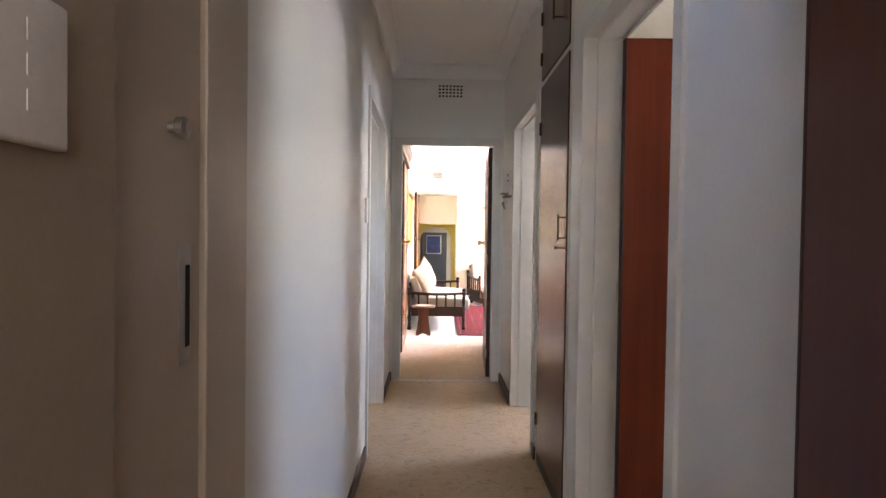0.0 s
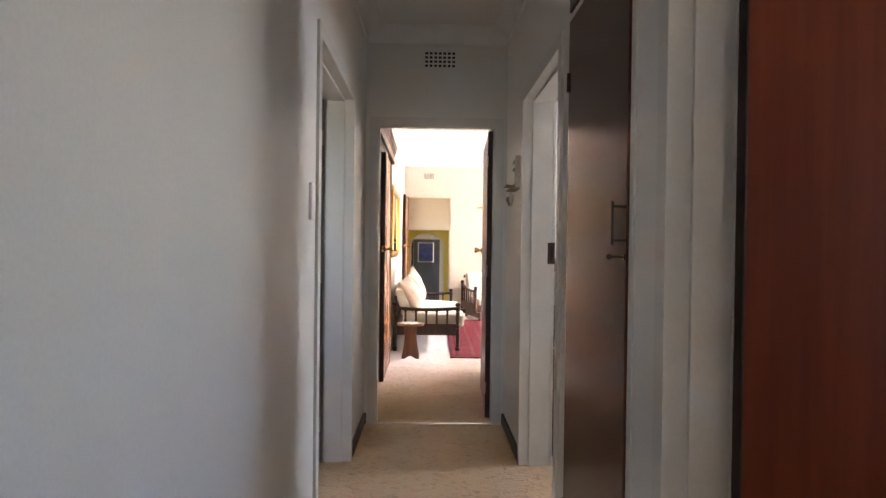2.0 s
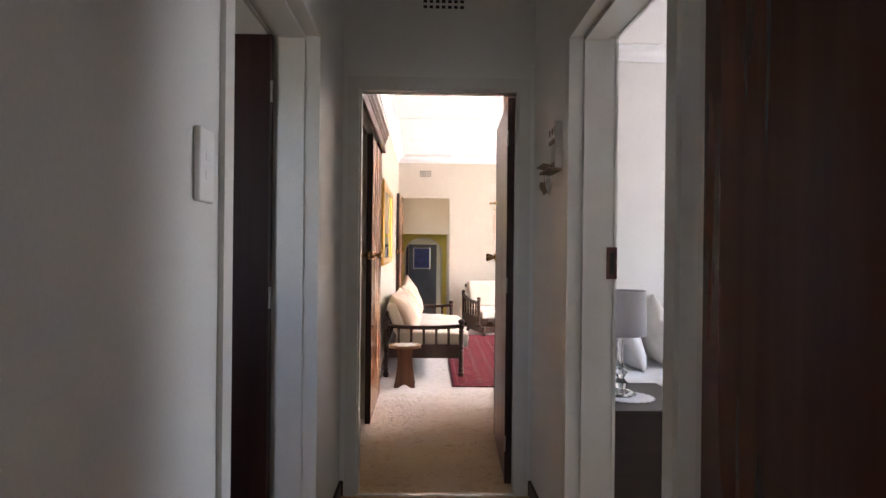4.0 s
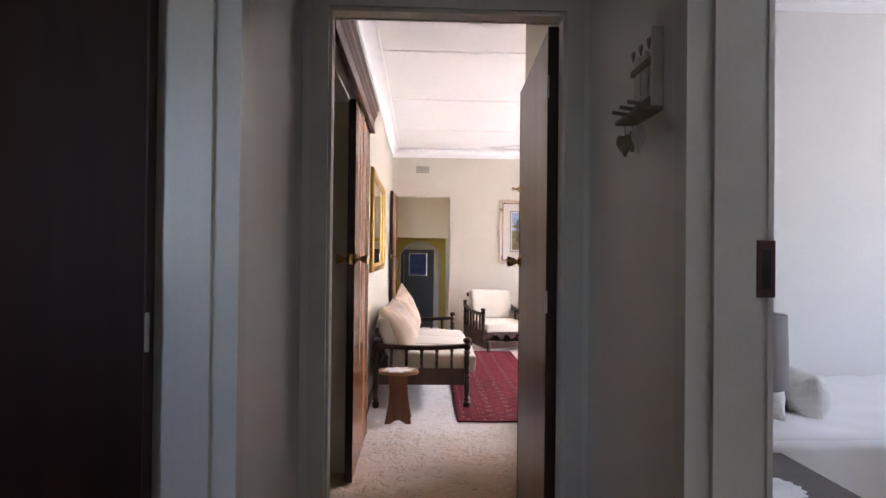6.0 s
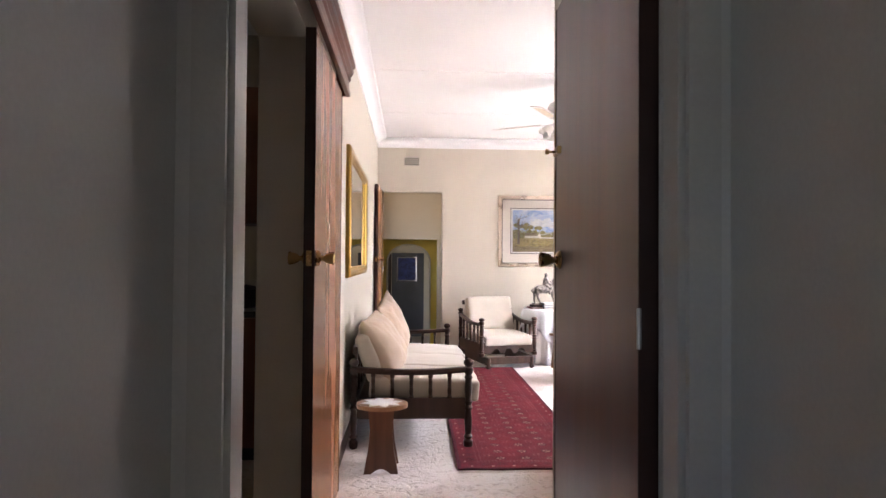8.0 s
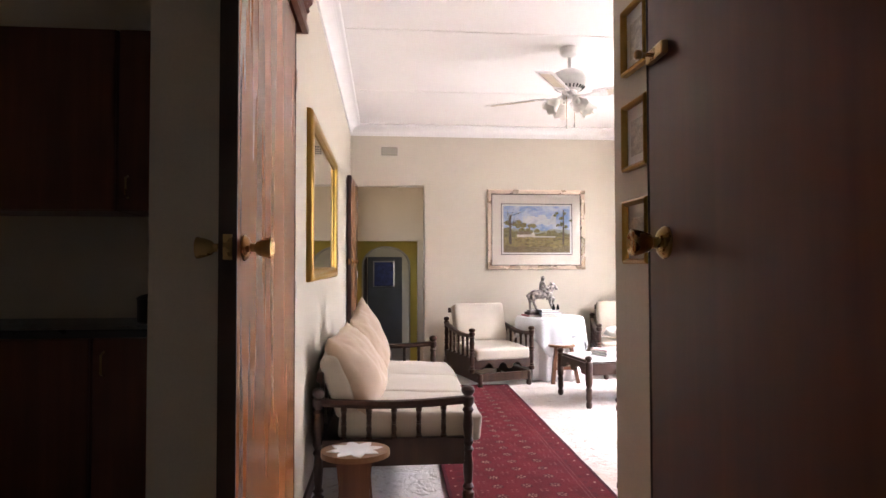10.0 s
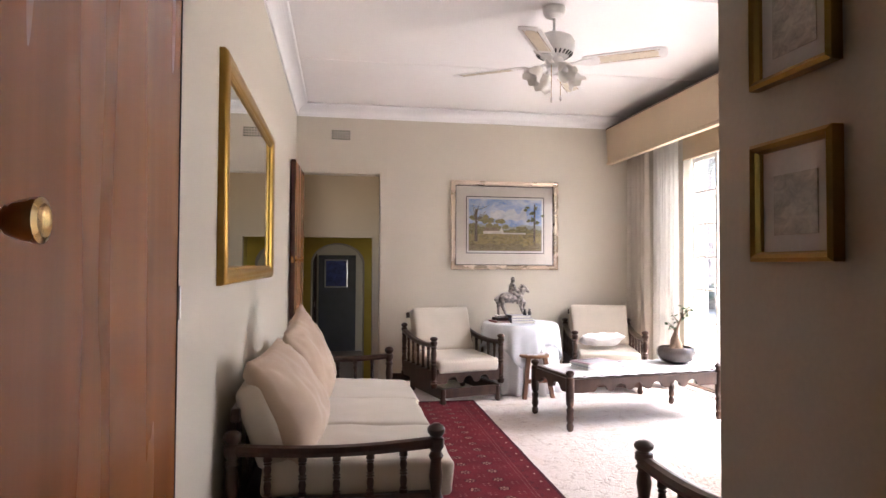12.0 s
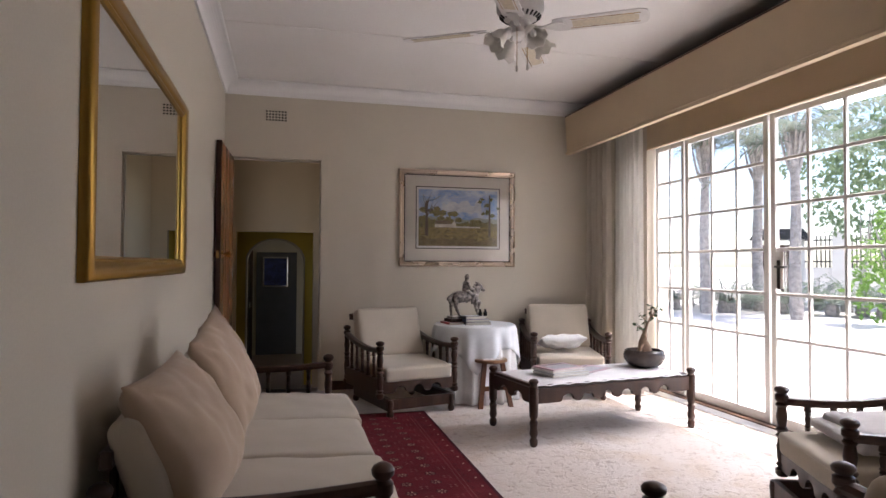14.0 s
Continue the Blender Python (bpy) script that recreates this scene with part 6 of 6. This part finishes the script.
part("shelf", box(0.0, 0.25, -0.058, -0.001, 0.100, 0.112, 0.002, 1), M_DRIFT, rack, "weathered wooden shelf")
for x in (0.045, 0.125, 0.205):
    part("peg", tube([(x, -0.004, 0.118), (x, -0.075, 0.128)], 0.005, 8), M_DRIFT, rack)


def heart(s):
    pts = []
    for k in range(28):
        t = 2 * math.pi * k / 28
        pts.append((s * 16 * math.sin(t) ** 3 / 17, s * (13 * math.cos(t) - 5 * math.cos(2 * t) - 2 * math.cos(3 * t) - math.cos(4 * t)) / 17))
    return pts


for i, (x, s, mat, rz) in enumerate(((0.06, 0.033, M_DRIFT, 24), (0.135, 0.030, M_DRIFT, -18), (0.20, 0.042, M_WASH, 8))):
    hb = part("hanging_heart", prism(heart(s), -0.005, 0.005), mat, rack, "small wooden heart", pose(x, -0.045, 0.045, 0, 0, rz))
    part("string", tube([(0, 0, s * 0.45), (0.0, 0, 0.055)], 0.0012, 5), M_DRIFT, hb)
for x in (0.050, 0.124, 0.198):
    part("small_heart", prism(heart(0.016), -0.024, -0.0205), M_DRIFT, rack, "tiny wooden heart", pose(x, 0, 0.274))

# ---- bedroom ----
M_BEDDARK = wood("dark_bedside_wood", (0.02, 0.014, 0.012), (0.045, 0.028, 0.022), 0.35, "x")
ns = thing("nightstand", at(1.335, 4.43, 0), "dark wooden nightstand beside the bed", "nightstand")
part("tabletop", box(-0.01, 0.405, -0.015, 0.51, 0.578, 0.602, 0.004), M_BEDDARK, ns)
part("body", box(0.0, 0.39, 0.0, 0.50, 0.03, 0.577, 0.003), M_BEDDARK, ns)
dr = part("drawer", box(0.3905, 0.402, 0.02, 0.485, 0.38, 0.555, 0.003), M_BEDDARK, ns)
part("drawer_knob", lathe([(0.006, 0), (0.006, 0.012), (0.014, 0.02), (0.010, 0.026)], 12, pose(0.402, 0.25, 0.46, 0, 90, 0)), M_BRASS, dr)
for x in (0.03, 0.36):
    for y in (0.03, 0.47):
        part("foot", lathe([(0.016, 0), (0.02, 0.015), (0.018, 0.031)], 10, pose(x, y, 0)), M_BEDDARK, ns)
solid("bedside_doily", prism([(0.105 * (1 + 0.05 * math.cos(20 * 2 * math.pi * i / 160)) * math.cos(2 * math.pi * i / 160), 0.105 * (1 + 0.05 * math.cos(20 * 2 * math.pi * i / 160)) * math.sin(2 * math.pi * i / 160)) for i in range(160)], 0.0, 0.0022, "z"), M_LACE, "cream crocheted doily on the nightstand", "doily", "crocheted doilies", m=pose(1.51, 4.64, 0.6025))
M_CRYSTAL = glass_material("cut_crystal", (1, 1, 1), 0.02)
lamp = thing("table_lamp", at(1.485, 4.68, 0.605), "crystal table lamp with a pleated grey shade", "lamp")
part("base", lathe([(0.065, 0), (0.07, 0.006), (0.05, 0.018), (0.02, 0.03), (0.03, 0.055), (0.014, 0.075)], 16), M_CRYSTAL, lamp, "cut crystal foot")
part("stem", lathe([(0.014, 0.076), (0.030, 0.10), (0.012, 0.125), (0.010, 0.20), (0.016, 0.22), (0.008, 0.25), (0.006, 0.29)], 14), M_CRYSTAL, lamp, "cut crystal stem")
bm = bmesh.new()
n = 72
rows = []
for z, r in ((0.265, 0.105), (0.27, 0.106), (0.455, 0.101), (0.46, 0.100)):
    rows.append([bm.verts.new(((r + 0.0025 * (i % 2)) * math.cos(2 * math.pi * i / n), (r + 0.0025 * (i % 2)) * math.sin(2 * math.pi * i / n), z)) for i in range(n)])
for a, b in zip(rows, rows[1:]):
    for i in range(n):
        bm.faces.new((a[i], a[(i + 1) % n], b[(i + 1) % n], b[i]))
with_thickness(part("shade", bm, sheer_material("pleated_grey_silk", (0.50, 0.48, 0.49), 0.35), lamp, "pleated grey silk shade"))
bed = thing("bed", at(1.495, 5.20, 0), "single bed with a white quilted bedspread", "bed")
part("base", box(0.02, 2.02, 0.03, 1.17, 0.06, 0.33, 0.01), plain("blue_grey_valance", (0.13, 0.14, 0.20), 0.9, vary=0.1, scale=10), bed, "blue-grey valance")
part("mattress", padded(2.0, 1.14, 0.26, 0.06, 0.02, 14, 0.006, 3), M_LINEN, bed, "", pose(1.02, 0.60, 0.30))
def spread():
    b = padded(1.98, 1.20, 0.24, 0.05, 0.02, 40, 0.020, 17)
    return b
part("bedspread", spread(), M_LINEN, bed, "crumpled white quilted bedspread", pose(1.05, 0.60, 0.330))
part("headboard", box(0.0, 0.03, 0.02, 1.19, 0.10, 0.95, 0.01), M_BEDDARK, bed, "dark wooden headboard")
for y in (-0.02, 1.17):
    part("headboard_post", lathe([(0.028, 0), (0.028, 0.98), (0.018, 1.0), (0.036, 1.04), (0.040, 1.09), (0.030, 1.135), (0.01, 1.15)], 16, pose(0.045, y, 0)), M_BEDDARK, bed, "dark turned post with an oval finial")
for x in (0.06, 1.95):
    for y in (0.08, 1.12):
        part("leg", lathe([(0.025, 0), (0.025, 0.062)], 10, pose(x, y, 0)), M_BEDDARK, bed)
M_FLUFF = plain("white_faux_fur", (0.78, 0.74, 0.69), 1.0, vary=0.08, scale=14, grain=160, relief=0.8, depth=0.006, sheen=0.6)
def fluffy(w, h, t, seed):
    b = pillow(w, h, t, seed, 26)
    for v in b.verts:
        v.co += 0.008 * noise.noise_vector(v.co * 13 + Vector((seed, 0, 0))) + 0.003 * noise.noise_vector(v.co * 60)
    return b
solid("bed_pillow", pillow(0.62, 0.42, 0.16, 3), M_LINEN, "white pillow propped at the head of the bed", "pillow", "pillows on the bed", m=lean(1.84, 5.62, 0.575, 86, -20))
solid("fur_cushion", fluffy(0.44, 0.43, 0.17, 5), M_FLUFF, "fluffy white fur cushion propped on the bed", "cushion", "fur cushions on the bed", m=lean(2.03, 5.57, 0.580, 84, -17, 2))
solid("fur_bolster", fluffy(0.36, 0.17, 0.20, 8), M_FLUFF, "fluffy white fur bolster lying on the bedspread", "cushion", "fur cushions on the bed", m=lean(2.20, 5.58, 0.580, 84, -8))


# ---- garden beyond the glazed doors ----
M_PAVE = plain("pale_paving", (0.62, 0.58, 0.53), 0.85, vary=0.12, scale=1.2, relief=0.4, depth=0.01)
GZ = -0.06
structure("ground", box(XW + 0.24, 400, -300, 400, GZ - 0.5, GZ), M_PAVE, "pale sunlit paving outside", "ground")
M_PALMBARK = plain("palm_bark", (0.45, 0.41, 0.38), 0.9, vary=0.35, scale=9, relief=0.9, depth=0.03)
M_FROND = sheer_material("palm_frond", (0.22, 0.26, 0.21), 0.5)
M_BUSH = sheer_material("shrub_leaf", (0.19, 0.26, 0.14), 0.5)
M_LIME = sheer_material("lime_leaf", (0.20, 0.34, 0.08), 0.5)


def polar(az, dist):
    return 0.70 + dist * math.sin(radians(az)), 6.2 + dist * math.cos(radians(az))


def frond(bm, base, az, rise, L, leaf, n, rng, droop=0.5):
    """A curved rachis with paired narrow leaflets."""
    d = Vector((math.cos(az), math.sin(az), 0))
    side = Vector((-d.y, d.x, 0))
    prev = Vector(base)
    for i in range(1, n + 1):
        t = i / n
        p = Vector(base) + d * (L * t * math.cos(rise * (1 - 0.3 * t))) + Vector((0, 0, L * (math.sin(rise) * t - droop * t * t)))
        w = 0.012 * (1 - 0.7 * t) + 0.004
        q = [bm.verts.new(prev + side * w), bm.verts.new(prev - side * w), bm.verts.new(p - side * w * 0.9), bm.verts.new(p + side * w * 0.9)]
        bm.faces.new(q)
        for s in (-1, 1):
            l = leaf * (0.5 + 0.8 * math.sin(math.pi * min(1, t + 0.05))) * rng.uniform(0.8, 1.15)
            tip = p + side * (s * l * 0.8) + d * (l * 0.55) + Vector((0, 0, -l * rng.uniform(0.05, 0.45)))
            k = d * (L / n * 0.30)
            bm.faces.new((bm.verts.new(p - k), bm.verts.new(p + k), bm.verts.new(tip)))
        prev = p


def palm(az, dist, h, r, nf, L, seed):
    x, y = polar(az, dist)
    rng = random.Random(seed)
    ob = thing("palm_tree", at(x, y, GZ), "tall garden palm with a rough grey trunk", "palm tree", "garden palms")
    pts = [(0.025 * math.sin(0.7 * k + seed), 0.02 * math.cos(0.6 * k + seed), h * k / 14) for k in range(15)]
    part("trunk", tube(pts, [r * (1.25 - 0.45 * k / 14) * (1 + 0.12 * (k % 2)) for k in range(15)], 12), M_PALMBARK, ob, "rough tapering palm trunk")
    bm = bmesh.new()
    for i in range(nf):
        frond(bm, (pts[-1][0], pts[-1][1], h - 0.1), 2 * math.pi * i / nf + rng.uniform(-0.2, 0.2), rng.uniform(-0.1, 1.25), L * rng.uniform(0.8, 1.1), 0.42, 26, rng, rng.uniform(0.25, 0.6))
    part("crown", bm, M_FROND, ob, "spreading grey-green fronds", smooth=False)
    bm = bmesh.new()
    for i in range(14):
        a = 2 * math.pi * i / 14
        z = h - 0.5 - 0.25 * (i % 3)
        add_tube(bm, [(r * 0.7 * math.cos(a), r * 0.7 * math.sin(a), z), (r * 1.9 * math.cos(a), r * 1.9 * math.sin(a), z + 0.35), (r * 2.8 * math.cos(a), r * 2.8 * math.sin(a), z + 0.85)], [0.05, 0.035, 0.02], 5)
    part("leaf_stubs", bm, M_PALMBARK, ob, "dry cut leaf bases")


palm(37.0, 17.0, 4.3, 0.105, 20, 2.2, 1)
palm(41.0, 18.5, 4.5, 0.115, 20, 2.3, 2)
palm(43.7, 16.0, 4.3, 0.105, 22, 2.4, 3)
palm(51.5, 21.0, 5.2, 0.14, 20, 2.6, 4)
palm(33.0, 20.0, 5.0, 0.14, 20, 2.4, 5)


def leafy(bm, c, rad, n, size, rng, flat=0.8):
    """Small leaves through an uneven clump."""
    for _ in range(n):
        v = Vector((rng.gauss(0, 1), rng.gauss(0, 1), rng.gauss(0, 1))).normalized() * rad * rng.uniform(0.55, 1.05)
        p = Vector(c) + Vector((v.x, v.y, v.z * flat))
        a = Vector((rng.gauss(0, 1), rng.gauss(0, 1), rng.gauss(0, 1))).normalized()
        b = a.cross(Vector((rng.gauss(0, 1), rng.gauss(0, 1), rng.gauss(0, 1)))).normalized()
        s = size * rng.uniform(0.7, 1.3)
        bm.faces.new([bm.verts.new(q) for q in (p - a * s, p + b * s * 0.5, p + a * s, p - b * s * 0.5)])


rng = random.Random(12)
for i in range(22):
    az = 30 + i * 1.15 + rng.uniform(-0.4, 0.4)
    dist = 18.5 + rng.uniform(-1.2, 1.8)
    x, y = polar(az, dist)
    ob = thing("cycad", at(x, y, GZ), "low spiky garden cycad in the far bed", "shrub", "garden cycads")
    part("stem", lathe([(0.14, 0), (0.16, 0.1), (0.13, 0.28), (0.05, 0.32)], 10), M_PALMBARK, ob)
    bm = bmesh.new()
    k = 22
    for j in range(k):
        frond(bm, (0, 0, 0.25), 2 * math.pi * j / k + rng.uniform(-0.2, 0.2), rng.uniform(0.25, 1.3), rng.uniform(0.7, 1.15), 0.16, 16, rng, rng.uniform(0.2, 0.5))
    part("fronds", bm, M_FROND if i % 3 else M_BUSH, ob, smooth=False)


def bush(az, dist, z0, blobs, size, material, label, seed):
    x, y = polar(az, dist)
    r = random.Random(seed)
    ob = thing("bush", at(x, y, GZ), label, "bush", "garden bushes")
    bm = bmesh.new()
    for k in range(5):
        a = r.uniform(0, 6.28)
        add_tube(bm, [(0, 0, 0), (0.2 * math.cos(a), 0.2 * math.sin(a), z0 * 0.6), (0.4 * math.cos(a), 0.4 * math.sin(a), z0 * 1.2)], [0.05, 0.035, 0.015], 6)
    part("stems", bm, M_PALMBARK, ob)
    bm = bmesh.new()
    for bx, by, bz, rad, n in blobs:
        leafy(bm, (bx, by, bz), rad, n, size, r)
    part("foliage", bm, material, ob, smooth=False)


bush(50.5, 15.0, 1.6, [(0, 0, 1.3, 0.8, 500), (0.3, 0.2, 2.0, 0.55, 300), (-0.2, 0.1, 0.7, 0.8, 300)], 0.07, M_LIME, "bright green upright conifer in the garden", 3)
bush(52.9, 7.0, 0.7, [(0, 0, 1.05, 0.30, 170), (0.1, 0.1, 1.25, 0.26, 120), (0.15, -0.2, 0.8, 0.25, 110)], 0.10, M_LIME, "lime-green broad-leaved shrub beside the paving", 4)
bush(48.0, 24.0, 2.5, [(0, 0, 3.2, 1.6, 620), (1.2, 0.5, 4.6, 1.5, 520), (-1.0, 0.3, 4.8, 1.4, 480), (0.3, 0, 6.0, 1.3, 420)], 0.12, M_BUSH, "loose green garden tree beyond the fence", 5)
bush(54.0, 22.0, 2.5, [(0, 0, 3.4, 1.8, 620), (1.0, 0.5, 5.2, 1.6, 520), (-0.8, 0.3, 5.0, 1.5, 480)], 0.12, M_BUSH, "loose green garden tree beyond the fence", 6)
bush(29.0, 22.0, 2.0, [(0, 0, 2.4, 1.6, 520), (0.9, 0.5, 3.6, 1.3, 420)], 0.12, M_BUSH, "loose green garden tree beyond the fence", 7)

# palisade fence and gate
M_FENCE = plain("black_fence_paint", (0.03, 0.03, 0.032), 0.5)
M_PLASTER = plain("white_plaster", (0.72, 0.70, 0.66), 0.8, vary=0.08, scale=1.5)
fa, fb = Vector((*polar(43.2, 27.5), 0)), Vector((*polar(64, 27.5), 0))
fence = thing("fence", at(0, 0, 0), "black palisade fence on a white plinth wall", "fence")
run = (fb - fa)
ang = math.atan2(run.y, run.x)
L = run.length
base = pose(fa.x, fa.y, GZ, 0, 0, math.degrees(ang))
part("plinth_wall", box(0, L, -0.1, 0.1, 0, 1.15), M_PLASTER, fence, "white plastered plinth wall", base)
pk = part("picket", box(-0.02, 0.02, -0.02, 0.02, 1.15, 2.35, 0.004, 1), M_FENCE, fence, "", base @ pose(0.1, 0, 0))
npk = int(L / 0.14)
for i in range(1, npk):
    same_part("picket", pk, fence, base @ pose(0.1 + i * 0.14, 0, 0))
for z in (1.35, 2.15):
    part("rail", box(0, L, -0.015, 0.015, z, z + 0.05), M_FENCE, fence, "", base)
for i in range(3):
    part("pillar", box(-0.2, 0.2, -0.2, 0.2, 0, 2.5, 0.02), M_PLASTER, fence, "white plastered pillar", base @ pose(L * (i + 0.5) / 3, 0, 0))
gx, gy = polar(42.6, 22.0)
gate = thing("garden_gate", at(gx, gy, GZ, -42), "brown boarded garden gate under a small roof", "gate")
for i in range(6):
    part("board", box(0.16 * i - 0.48, 0.16 * i - 0.33, -0.02, 0.02, 0.05, 1.85, 0.004, 1), M_SKIRT, gate)
for x in (-0.58, 0.58):
    part("gate_post", box(x - 0.08, x + 0.08, -0.08, 0.08, 0, 2.0, 0.006), M_PLASTER, gate)
part("roof", prism([(-0.85, 2.0), (0.85, 2.0), (0.60, 2.32), (-0.60, 2.32)], -0.5, 0.5), M_FENCE, gate, "small dark tiled roof")
